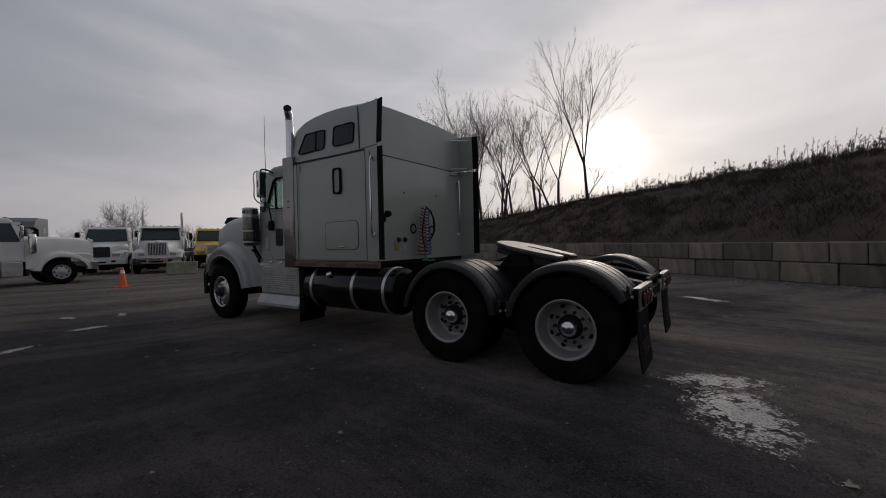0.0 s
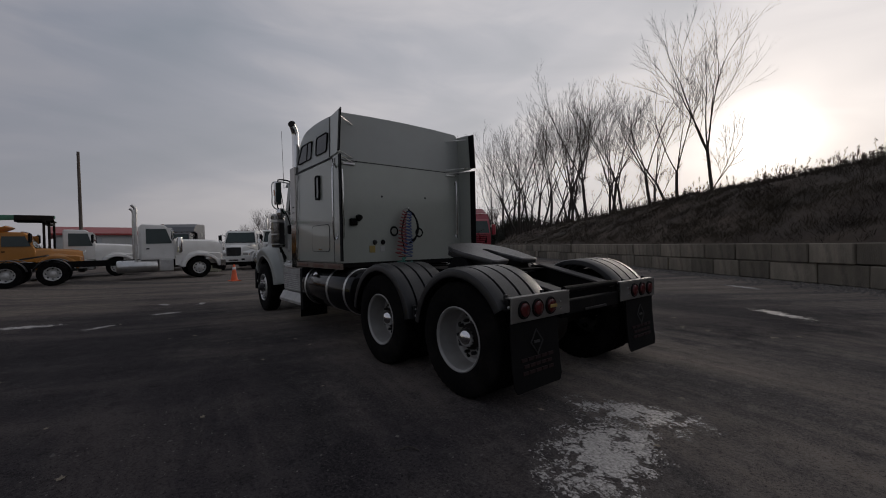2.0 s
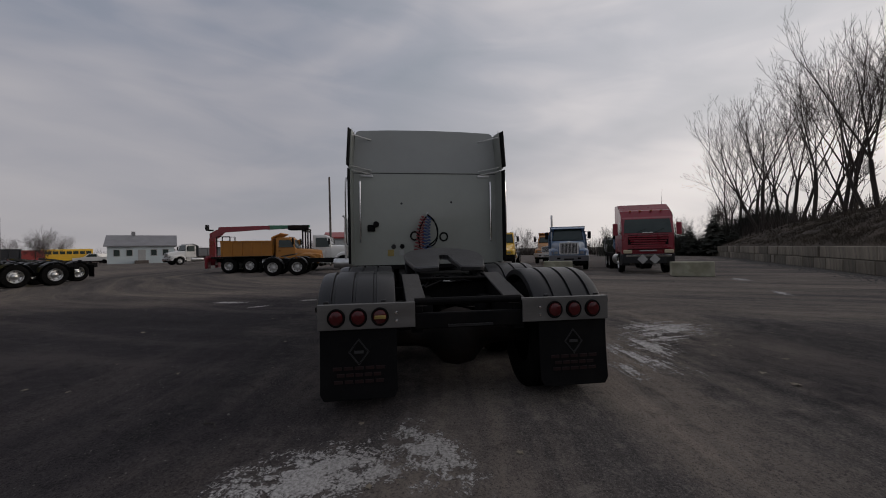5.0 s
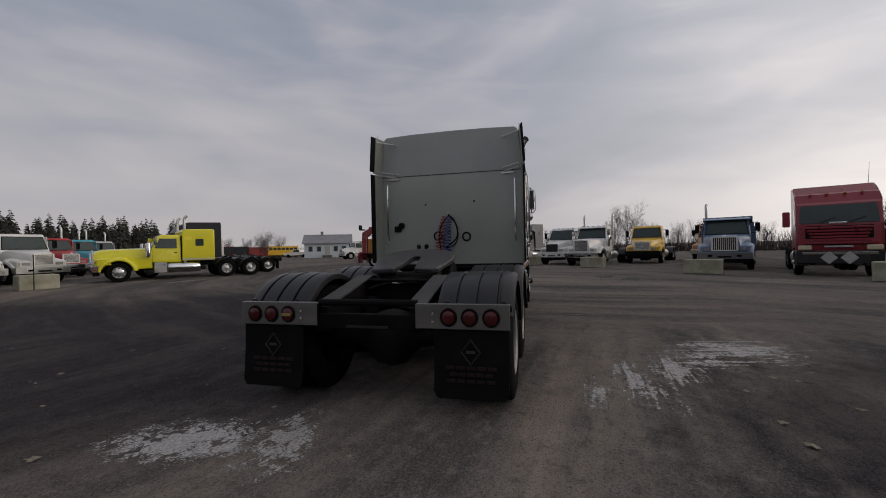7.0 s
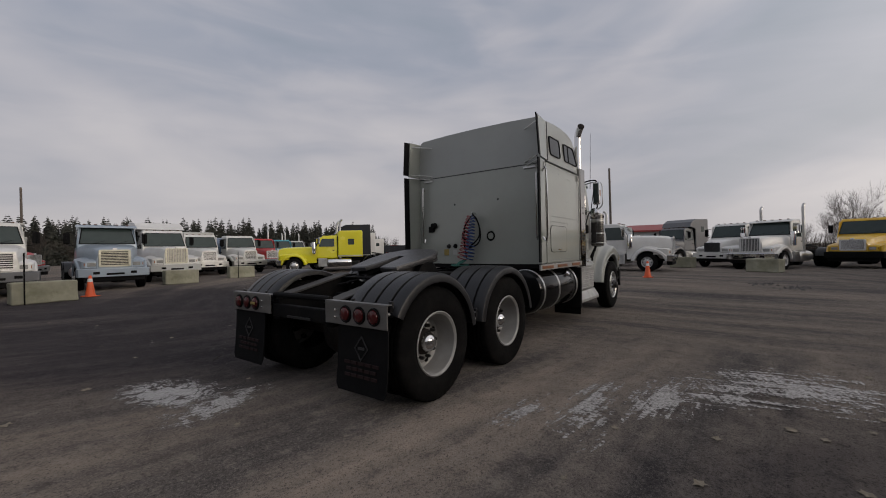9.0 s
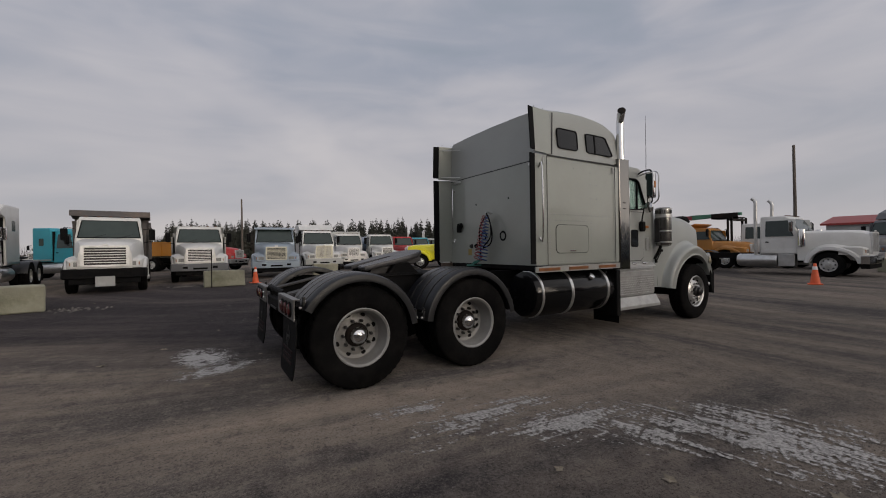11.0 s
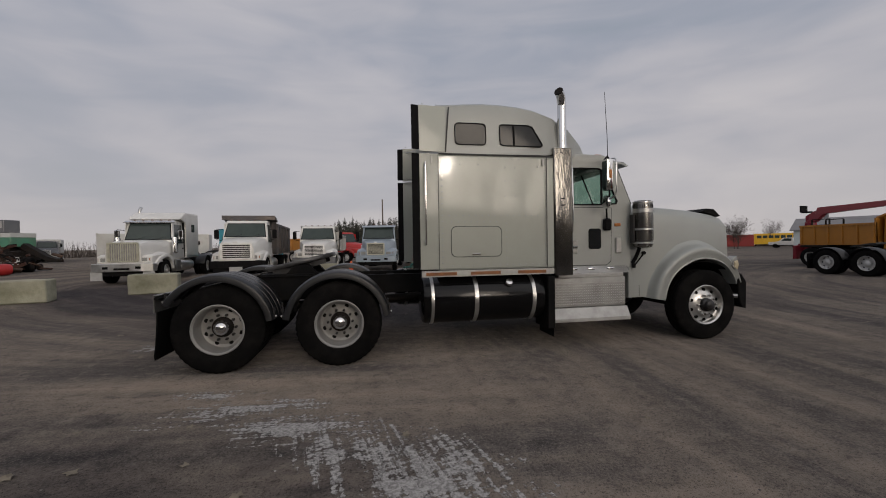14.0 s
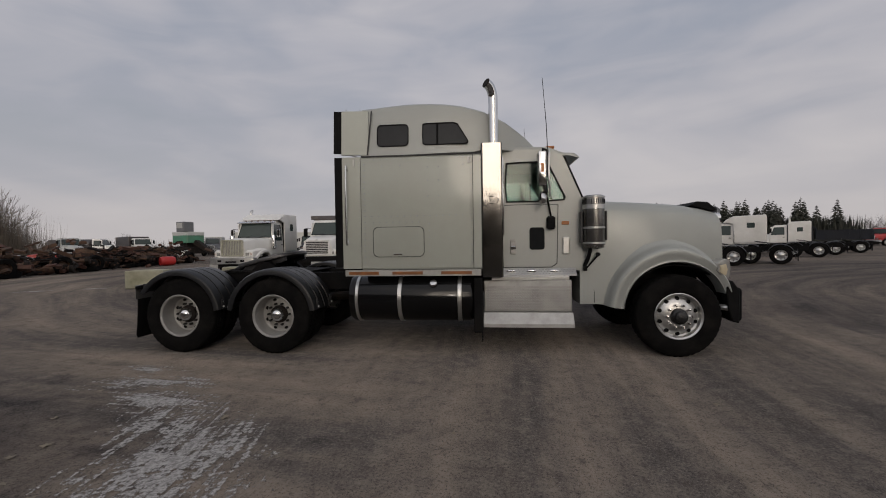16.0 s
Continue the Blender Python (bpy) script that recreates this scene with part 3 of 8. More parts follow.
def frost_patch(x, y, lx, ly, turn, mat, seed, z=0.004):
    """A thin crust of ice lying on the yard, ragged towards its rim."""
    bm = BM()
    lay = bm.loops.layers.color.new("edge")
    n, rings = 28, 6
    rnd = random.Random(seed)
    wob = [1 + 0.28 * rnd.uniform(-1, 1) for _ in range(n)]
    rows = []
    for k in range(1, rings + 1):
        f = k / rings
        rows.append([bm.verts.new((lx * f * wob[i] * math.cos(2 * math.pi * i / n), ly * f * wob[i] * math.sin(2 * math.pi * i / n), 0)) for i in range(n)])
    mid = bm.verts.new((0, 0, 0))
    for i in range(n):
        bm.faces.new((mid, rows[0][i], rows[0][(i + 1) % n]))
    for k in range(rings - 1):
        for i in range(n):
            bm.faces.new((rows[k][i], rows[k + 1][i], rows[k + 1][(i + 1) % n], rows[k][(i + 1) % n]))
    for f in bm.faces:
        for lp in f.loops:
            d = math.hypot(lp.vert.co.x / lx, lp.vert.co.y / ly)
            v = max(0.0, 1 - d) ** 0.6
            lp[lay] = (v, v, v, 1)
    ob = part("ice_patch", bm, mat)
    ob.matrix_basis = pose(x, y, z, 0, 0, turn)
    tagged(ob, "thin broken crust of grey-white ice on asphalt", "ice patch", "ice patches on the yard", kind="structure")


WALL_P, WALL_D = Vector((2.0, -13.7, 0)), Vector((0.8304, -0.5572, 0))
WALL_N = Vector((-0.5572, -0.8304, 0))


def build_wall():
    """Two courses of big cast blocks, laid in bond along the foot of the bank."""
    wall = thing("wall_south", "low retaining wall of stacked weathered concrete blocks", "wall", kind="structure")
    wall.matrix_basis = Matrix.Translation(WALL_P) @ Matrix.Rotation(math.atan2(WALL_D.y, WALL_D.x), 4, "Z")
    rnd = random.Random(5)
    meshes = {}
    back = BM()
    box(back, -30, 60, -0.67, -0.60, 0, 1.10)
    part("backing", back, seam_dark, wall)
    for course in (0, 1):
        s = -30.0 - 0.6 * course
        while s < 60:
            ln = rnd.choice((1.2, 1.2, 1.35, 1.5, 1.5, 0.8)) if -14 < s < 34 else 1.4
            key = (ln, rnd.randrange(3))
            if key not in meshes:
                bm = box(BM(), 0.016, ln - 0.016, -0.60, 0.0, 0.010, 0.584, 0.028)
                r2 = random.Random(hash(key[1]) + int(ln * 10))
                for v in bm.verts:
                    v.co += Vector((r2.uniform(-1, 1), r2.uniform(-1, 1), r2.uniform(-1, 1))) * 0.006
                me = bpy.data.meshes.new("block")
                bmesh.ops.recalc_face_normals(bm, faces=bm.faces)
                bm.to_mesh(me)
                bm.free()
                me.materials.append(wall_block)
                meshes[key] = me
            ob = new("block", meshes[key])
            ob.parent = wall
            ob.matrix_local = pose(s + rnd.uniform(-.006, .006), rnd.uniform(-.05, .025), course * 0.594, 0, rnd.uniform(-.35, .35), rnd.uniform(-1.1, 1.1))
            s += ln


def bank_height(s, d):
    """Height of the bank, s along the wall, d behind its face."""
    crest = mixf([(-40, 4.1), (-12, 4.25), (-5, 4.42), (2, 4.50), (9, 4.42), (15, 4.22), (22, 3.85), (30, 3.6), (50, 3.5), (90, 3.2)], s)
    prof = mixf([(0.3, 0.0), (0.6, 0.08), (2.5, 0.40), (5.0, 0.80), (7.0, 0.97), (9.0, 1.0), (60, 0.95)], d)
    rough = noise.noise((s * 0.35, d * 0.35, 1.0)) * 0.28 + noise.noise((s * 1.1, d * 1.1, 4.0)) * 0.20
    return 1.16 + (crest - 1.16) * prof + rough * min(1, d / 2.0)


def bank_point(s, d, dz=0.0):
    p = WALL_P + WALL_D * s + WALL_N * d
    return Vector((p.x, p.y, bank_height(s, d) + dz))


def build_bank():
    bm = BM()
    S = [-42 + 0.8 * i for i in range(150)]
    D = [0.3, 0.6, 1.0, 1.5, 2.0, 2.6, 3.2, 3.9, 4.6, 5.3, 6.0, 6.7, 7.5, 8.5, 10, 13, 18, 26, 40, 70]
    rows = [[bm.verts.new(bank_point(s, d)) for d in D] for s in S]
    for a, b in zip(rows, rows[1:]):
        for i in range(len(D) - 1):
            bm.faces.new((a[i], a[i + 1], b[i + 1], b[i]))
    part("bank", bm, dry_grass, smooth=True)
    tagged(bpy.data.objects["bank"], "steep earth bank under dead brown grass", "bank", kind="structure")
    # dead grass: many thin bent blades
    rnd = random.Random(11)
    verts, faces = [], []

    def blade(p, h, w, lean):
        a = rnd.uniform(0, math.pi)
        dx, dy = math.cos(a) * w, math.sin(a) * w
        l = Vector((rnd.uniform(-1, 1), rnd.uniform(-1, 1), 0)) * lean * h
        n = len(verts)
        verts.extend([(p.x - dx, p.y - dy, p.z - 0.03), (p.x + dx, p.y + dy, p.z - 0.03), (p.x + l.x * .4 + dx * .7, p.y + l.y * .4 + dy * .7, p.z + h * 0.6),
                      (p.x + l.x * .4 - dx * .7, p.y + l.y * .4 - dy * .7, p.z + h * 0.6), (p.x + l.x, p.y + l.y, p.z + h)])
        faces.extend([(n, n + 1, n + 2, n + 3), (n + 3, n + 2, n + 4)])

    # blades grow in tussocks that hang over one another, with barer ground between
    while len(verts) < 520000:
        s = rnd.triangular(-26, 46, 0)
        d = rnd.uniform(0.35, 9.0)
        rich = noise.noise((s * 0.55, d * 0.8, 3.0)) + 0.5 * noise.noise((s * 1.7, d * 1.7, 6.0))
        if rich < rnd.uniform(-0.7, 0.25):
            continue
        for _ in range(7):
            q = bank_point(s + rnd.gauss(0, 0.09), max(0.35, d + rnd.gauss(0, 0.09)))
            blade(q, rnd.uniform(0.08, 0.22) * (1.2 + max(0, rich)), rnd.uniform(0.003, 0.009), 1.9)
    me = bpy.data.meshes.new("grass")
    me.from_pydata(verts, [], faces)
    me.materials.append(grass_tuft)
    tagged(new("grass", me), "dead brown grass matted over the bank", "grass", kind="stuff")
    # tall weeds with seed heads along the crest
    verts.clear(), faces.clear()
    for _ in range(2300):
        s, d = rnd.triangular(-26, 40, -4), rnd.uniform(6.2, 10.5)
        p, h = bank_point(s, d), rnd.uniform(0.22, 0.45 + 1.0 * rnd.random() ** 3.5)
        if noise.noise((s * 0.5, d * 0.3, 9.0)) < -0.12:
            continue
        lean = Vector((rnd.uniform(-.22, .22), rnd.uniform(-.22, .22), 1))
        w = rnd.uniform(0.006, 0.010)
        for ax in ((w, 0), (0, w)):
            n = len(verts)
            q = p + lean * h
            verts.extend([(p.x - ax[0], p.y - ax[1], p.z), (p.x + ax[0], p.y + ax[1], p.z), (q.x + ax[0] * .5, q.y + ax[1] * .5, q.z), (q.x - ax[0] * .5, q.y - ax[1] * .5, q.z)])
            faces.append((n, n + 1, n + 2, n + 3))
        for k in range(rnd.randint(5, 12)):
            t = rnd.uniform(0.62, 1.0)
            c = p + lean * h * t
            e = c + Vector((rnd.uniform(-.07, .07), rnd.uniform(-.07, .07), rnd.uniform(0.02, .12)))
            f = e + Vector((rnd.uniform(-.03, .03), rnd.uniform(-.03, .03), rnd.uniform(0.0, .06)))
            n = len(verts)
            verts.extend([tuple(c), (e.x - 0.010, e.y - 0.008, e.z - 0.012), tuple(f), (e.x + 0.010, e.y + 0.008, e.z + 0.012)])
            faces.append((n, n + 1, n + 2, n + 3))
    me = bpy.data.meshes.new("weeds")
    me.from_pydata(verts, [], faces)
    me.materials.append(weed)
    tagged(new("weeds", me), "tall dead weeds with seed heads along the bank's crest", "weeds", kind="stuff")


build_ground()
build_wall()
build_bank()
ICE = frost_material("grey_ice_crust", 0.80)
ICE_T = frost_material("ice_ribbed_along_the_tractor", 0.79, -6)
ICE_B = frost_material("ice_ribbed_across_the_lane", 0.80, -80)
patches = [(-1.32, 1.10, 0.90, 0.50, 104, ICE, 1), (-1.20, 0.40, 0.62, 0.34, 15, ICE, 2),
           (0.60, -2.38, 0.86, 0.27, 2, ICE_T, 4), (1.10, -2.84, 0.70, 0.30, -16, ICE_T, 5), (0.22, -1.94, 0.44, 0.13, -8, ICE_T, 6),
           (2.08, -3.82, 0.86, 0.72, -74, ICE_B, 16), (1.55, -3.28, 0.62, 0.36, -30, ICE_B, 17)]
patches += [(-0.92, -5.55, 0.98, 0.24, -40, ICE, 7), (6.76, 3.90, 0.34, 0.17, -60, ICE, 8), (7.85, 4.95, 0.72, 0.28, 70, ICE, 9), (7.76, 2.78, 0.5, 0.16, 88, ICE, 10),
            (9.0, 2.0, 0.35, 0.14, -20, ICE, 11), (9.5, 2.72, 0.4, 0.12, 10, ICE, 18), (12.5, 16.0, 2.4, 0.25, 0, ICE, 12), (9.7, -12.8, 1.1, 0.4, -33, ICE, 13),
            (5.6, -10.0, 0.9, 0.22, -33, ICE, 19), (0.8, -9.9, 1.1, 0.26, -33, ICE, 20), (-11.1, 5.7, 0.9, 0.2, 30, ICE, 14), (-9.6, 6.5, 0.7, 0.16, 30, ICE, 15)]
for lift, row in enumerate(patches):
    frost_patch(*row, z=0.003 + 0.0008 * lift)

# ---- the silver road tractor ----
def build_wheel(truck, x, y, out, steer=False, lift=0.515, rim=None, dual=True):
    """A wheel with tyre, hub and nuts; out is +1 or -1, the way its face looks."""
    rim_mat = rim or alu_rim
    c = (x, y, lift)
    bm = BM()
    if steer:
        prof = [(0.262, -0.12), (0.275, -0.02), (0.272, 0.10), (0.29, 0.115), (0.295, 0.13), (0.287, 0.135), (0.268, 0.12), (0.262, 0.07), (0.245, 0.06), (0.215, 0.085), (0.15, 0.115), (0.10, 0.12), (0.10, 0.06)]
    else:
        prof = [(0.262, -0.12), (0.275, -0.02), (0.272, 0.10), (0.29, 0.115), (0.296, 0.13), (0.287, 0.135), (0.268, 0.118), (0.262, 0.05), (0.257, -0.02), (0.246, -0.065), (0.215, -0.082), (0.165, -0.060), (0.13, -0.052), (0.12, -0.052), (0.12, -0.12)]
    lathe(bm, [(r, h * out) for r, h in prof], c, "y", 36)
    rimob = part("wheel", bm, rim_mat, truck, smooth=True)
    # tyre, with lugs cut at the shoulders
    bm = BM()
    R = 0.517
    seg = 132
    tp = [(0.272, -0.10), (0.30, -0.128), (0.36, -0.142), (0.43, -0.138), (0.475, -0.128), (R - 0.012, -0.118), (R, -0.100), (R, -0.062), (R - 0.014, -0.058), (R - 0.014, -0.046), (R, -0.042), (R, -0.008), (R - 0.014, -0.004)]
    tp = tp + [(r, -h) for r, h in reversed(tp)]
    tv = []
    for k in range(seg):
        a = 2 * math.pi * k / seg
        notch = 0.009 if k % 3 == 0 else 0.0
        tv.append([(r - (notch if r > R - 0.013 and abs(h) > 0.05 else 0)) for r, h in tp])
    rows = []
    for k in range(seg):
        a = 2 * math.pi * k / seg
        rows.append([bm.verts.new((c[0] + tv[k][i] * math.cos(a), c[1] + tp[i][1] * out, c[2] + tv[k][i] * math.sin(a))) for i in range(len(tp))])
    for k in range(seg):
        a, b = rows[k], rows[(k + 1) % seg]
        for i in range(len(tp) - 1):
            bm.faces.new((a[i], a[i + 1], b[i + 1], b[i]))
    part("tyre", bm, tyre_mat, rimob, smooth=True)
    # hand holes shown as black discs set proud, coloured like the shade inside a hole
    n_holes = 10 if steer else 8
    rh, hh = (0.222, 0.083) if steer else (0.208, -0.082)
    for k in range(n_holes):
        bm = BM()
        a = 2 * math.pi * (k + 0.5) / n_holes
        p = Vector((c[0] + rh * math.cos(a), c[1] + (hh - 0.01) * out, c[2] + rh * math.sin(a)))
        lathe(bm, [(0.0, 0.019 * out), (0.024, 0.019 * out), (0.026, 0.014 * out), (0.026, -0.03 * out)], p, "y", 14)
        part("hand_hole", bm, frame_mat, rimob)
    # hub and chrome cap
    bm = BM()
    if steer:
        lathe(bm, [(0.105, 0.11 * out), (0.095, 0.16 * out), (0.075, 0.175 * out), (0.07, 0.21 * out), (0.05, 0.225 * out), (0.0, 0.228 * out)], c, "y", 24)
        part("hub", bm, grease, rimob, smooth=True)
    else:
        lathe(bm, [(0.125, -0.062 * out), (0.118, -0.022 * out), (0.10, -0.007 * out), (0.08, -0.002 * out)], c, "y", 24)
        part("hub", bm, rust_dark, rimob, smooth=True)
        bm = BM()
        lathe(bm, [(0.088, -0.002 * out), (0.090, 0.013 * out), (0.082, 0.038 * out), (0.060, 0.060 * out), (0.03, 0.073 * out), (0.0, 0.076 * out)], c, "y", 24)
        part("hub_cap", bm, chrome, rimob, "domed chrome hub cap", smooth=True)
    rn, hn = (0.143, 0.112) if steer else (0.150, -0.052)
    for k in range(10):
        bm = BM()
        a = 2 * math.pi * k / 10
        p = Vector((c[0] + rn * math.cos(a), c[1], c[2] + rn * math.sin(a)))
        lathe(bm, [(0.0, (hn + 0.05) * out), (0.014, (hn + 0.048) * out), (0.018, (hn + 0.03) * out), (0.018, hn * out)], p, "y", 6)
        part("wheel_nut", bm, chrome if steer else grease, rimob)
    if dual and not steer:
        inner = share("inner_tyre", [o for o in rimob.children if o.name.startswith("tyre")][0], rimob, Matrix.Translation((0, -0.315 * out, 0)))
    return rimob


def half_fender(truck, x, out):
    """A ribbed black half-round guard over one pair of wheels."""
    c = (x - 0.02, 0, 0.515)
    bm = BM()
    ys = [0.60, 0.605, 0.62, 0.76, 0.765, 0.785, 0.79, 0.93, 0.935, 0.955, 0.96, 1.10, 1.105, 1.125, 1.13, 1.20, 1.235, 1.245, 1.24]
    rs = [0.60, 0.635, 0.645, 0.650, 0.630, 0.630, 0.650, 0.652, 0.632, 0.632, 0.652, 0.650, 0.630, 0.630, 0.650, 0.645, 0.630, 0.605, 0.575]
    prof = [(r, y * out) for r, y in zip(rs, ys)]
    inner = [(r - 0.014, y * out) for r, y in zip(rs, ys)]
    lathe(bm, prof + inner[::-1], c, "y", 26, closed=True, arc=(8, 172 if x > 1 else 149))
    g = part("fender", bm, plastic, truck, "ribbed black plastic half-round fender", smooth=True)
    for y in (0.70, 1.16):
        for a in (14, 166 if x > 1 else 145):
            bm = BM()
            px, pz = c[0] + 0.652 * math.cos(radians(a)), c[2] + 0.652 * math.sin(radians(a))
            tx, tz = -math.sin(radians(a)), math.cos(radians(a))
            box(bm, px - 0.012, px + 0.012, y * out - 0.02, y * out + 0.02, pz - 0.06, pz + 0.07, 0.004)
            br = part("bracket", bm, grease, g)
            for s in (-0.03, 0.04):
                bm = BM()
                lathe(bm, [(0.0, -0.024), (0.011, -0.022), (0.014, 0.0)] if a > 90 else [(0.0, 0.024), (0.011, 0.022), (0.014, 0.0)], (px + tx * s, y * out, pz + tz * s), "x", 8)
                part("bolt", bm, alu_dull, br)
    bm = BM()
    tube(bm, [(c[0] - 0.60, 0.44 * out, 0.905), (c[0] - 0.60, 1.23 * out, 0.905)] if x < 1 else [(c[0] - 0.60, 0.40 * out, 0.72), (c[0] - 0.62, 1.18 * out, 0.70)], 0.022)
    part("fender_tube", bm, frame_mat, g)
    return g


def sleeper_section(x):
    """The roof outline across the sleeper at x, from the left eave round to the right."""
    top = mixf([(2.64, 3.25), (3.0, 3.285), (3.3, 3.30), (3.6, 3.285), (3.9, 3.24), (4.2, 3.16), (4.5, 3.03), (4.72, 2.895), (4.9, 2.75), (5.0, 2.655)], x)
    half = mixf([(2.64, 1.225), (3.8, 1.225), (4.15, 1.18), (4.5, 1.06), (4.8, 0.86), (5.0, 0.62)], x)
    base = mixf([(2.64, 2.58), (4.15, 2.60), (4.2, 2.63), (5.0, 2.635)], x)
    h = top - base
    pts = []
    for u, v in ((1.0, 0.0), (0.978, 0.35), (0.962, 0.62), (0.952, 0.82), (0.937, 0.915), (0.90, 0.958), (0.5, 0.988), (0.0, 1.0)):
        pts.append((x, half * u, base + h * v))
    return pts + [(p[0], -p[1], p[2]) for p in reversed(pts[:-1])]


def tip(bm, s):
    """Leans what is fixed to the raised roof's side inwards with it."""
    for v in bm.verts:
        v.co.y -= s * 0.080 * (v.co.z - 2.58)


LENGTHS = [(-0.7, -0.7), (0.0, 0.0), (0.4, 0.42), (1.32, 1.37), (2.2, 2.28), (2.31, 2.38), (2.60, 2.605), (2.64, 2.63), (2.73, 2.78), (3.40, 3.46), (4.15, 4.21), (4.45, 4.49), (5.16, 5.20), (5.5, 5.53),
           (6.0, 5.99), (6.68, 6.65), (7.1, 7.13), (7.37, 7.47)]
WIDTHS = [(-1.0, 1.0), (2.2, 1.005), (2.6, 0.976), (2.64, 0.974), (4.145, 0.968), (4.16, 0.93), (4.45, 0.925), (5.5, 0.895), (5.7, 0.88), (6.0, 0.92), (6.4, 0.955), (7.4, 0.96)]
NARROW = {"cab_side": 0.895, "door": 0.895, "sill_trim": 0.90, "mirror": 0.885, "cab_roof": 0.895, "sun_visor": 0.895, "cab_lining": 0.89, "dashboard": 0.89, "cab_seat": 0.89, "windscreen": 0.895, "screen_frame": 0.895,
          "antenna": 0.885, "fuel_tank": 0.965, "step_box": 0.93, "air_cleaner": 0.885, "exhaust_shield": 0.927, "exhaust_pipe": 0.927, "roof_fairing": 0.97, "side_window": 0.97, "skirt_trim": 0.975}
HEIGHTS = [(0.0, 0.0), (0.5, 0.515), (0.9, 0.94), (1.12, 1.15), (1.4, 1.43), (1.65, 1.685), (2.0, 2.04), (2.56, 2.61), (3.2, 3.265), (3.6, 3.65)]


def draw_in(T):
    """Draws the hull to its plan: the cab and hood are narrower than the sleeper behind them."""
    def visit(ob, width):
        if ob.name.startswith(("wheel", "fender")) and not ob.name.startswith("wheel_arch"):
            return
        if ob.data:
            for v in ob.data.vertices:
                x, y, z = v.co
                v.co = (mixf(LENGTHS, x), y * (width or mixf(WIDTHS, x)), mixf(HEIGHTS, z))
        for kid in ob.children:
            visit(kid, width)
    for kid in T.children:
        visit(kid, NARROW.get(kid.name.split(".")[0]))


def build_tractor():
    T = thing("road_tractor", "silver-grey conventional sleeper road tractor with dusty paint, parked on asphalt", "truck")
    # chassis
    for s in (1, -1):
        bm = BM()
        box(bm, 0.9, 7.15, s * 0.43 - 0.045, s * 0.43 + 0.045, 0.76, 1.02, 0.006)
        part("frame_rail", bm, frame_mat, T)
        bm = BM()
        prism(bm, [(-0.60, 0.66), (-0.60, 0.86), (0.28, 1.06), (0.95, 1.06), (0.95, 0.72), (0.2, 0.70)], "y", s * 0.43 - 0.05, s * 0.43 + 0.05, 0.006)
        part("frame_tail", bm, frame_mat, T)
        bm = BM()
        prism(bm, [(-0.60, 0.862), (0.28, 1.062), (0.28, 1.082), (-0.60, 0.882)], "y", s * 0.43 - 0.085, s * 0.43 + 0.085, 0.004)
        part("ramp_plate", bm, dusty_steel, T, "dusty grey ramp plate on the frame end")
    bm = BM()
    box(bm, -0.63, -0.56, -0.46, 0.46, 0.69, 0.81, 0.008)
    tube(bm, [(-0.60, -0.45, 0.90), (-0.60, 0.45, 0.90)], 0.03, 10)
    part("rear_crossmember", bm, frame_mat, T)
    bm = BM()
    box(bm, -0.645, -0.63, -0.20, 0.18, 0.70, 0.72, 0.002)
    part("towing_slot", bm, grease, T)
    for x in (0.35, 2.0, 3.4, 4.8):
        bm = BM()
        box(bm, x - 0.06, x + 0.06, -0.40, 0.40, 0.80, 0.98, 0.008)
        part("crossmember", bm, frame_mat, T)
    for x in (0.0, 1.32):
        bm = BM()
        lathe(bm, [(0.07, -0.98), (0.075, -0.4), (0.10, -0.28), (0.24, -0.14), (0.27, 0.0), (0.24, 0.14), (0.10, 0.28), (0.075, 0.4), (0.07, 0.98)], (x, 0, 0.50), "y", 18)
        part("drive_axle", bm, rust_dark, T, smooth=True)
        for s in (1, -1):
            bm = BM()
            lathe(bm, [(0.0, 0.62), (0.11, 0.63), (0.13, 0.68), (0.13, 0.80), (0.10, 0.86), (0.0, 0.87)], (x - 0.22, s * 0.52, 0), "z", 16)
            part("air_spring", bm, rubber, T, smooth=True)
            bm = BM()
            lathe(bm, [(0.0, 0.0), (0.08, 0.0), (0.085, 0.06), (0.085, 0.16), (0.06, 0.2), (0.0, 0.2)], (x + 0.12, s * 0.30, 0.66), "z", 14)
            part("brake_chamber", bm, frame_mat, T, smooth=True)
    bm = BM()
    tube(bm, [(0.3, 0, 0.56), (1.05, 0, 0.6)], 0.06, 10)
    tube(bm, [(1.6, 0, 0.6), (4.4, 0, 0.75)], 0.065, 10)
    part("drive_shaft", bm, rust_dark, T)
    bm = BM()
    tube(bm, [(6.68, -0.9, 0.46), (6.68, 0.9, 0.46)], 0.07, 10)
    part("front_axle", bm, rust_dark, T)
    bm = BM()
    box(bm, 5.4, 7.0, -0.36, 0.36, 0.62, 1.45, 0.05)
    part("engine", bm, rust_dark, T)
    for x in (0.0, 1.37):
        for s in (1, -1):
            build_wheel(T, x, s * 1.075, s)
            half_fender(T, x, s)
    for s in (1, -1):
        build_wheel(T, 6.65, s * 0.985, s, True, rim=alu)
    # coils of cable and air line between the rails
    for k, (mat, off) in enumerate(((rubber, 0.0), (grease, 0.06), (rubber, -0.08), (white_tag, 0.12))):
        bm = BM()
        tube(bm, smooth_line([(0.15 + off, 0.30, 0.95), (0.32 + off, 0.12 + off, 1.06 - 0.02 * k), (0.2, -0.08 + off, 1.0), (0.42 + off, -0.28, 0.97)]), 0.010, 6)
        part("air_line", bm, mat, T, smooth=True)
    # fifth wheel, tipped down at the back
    fw = BM()
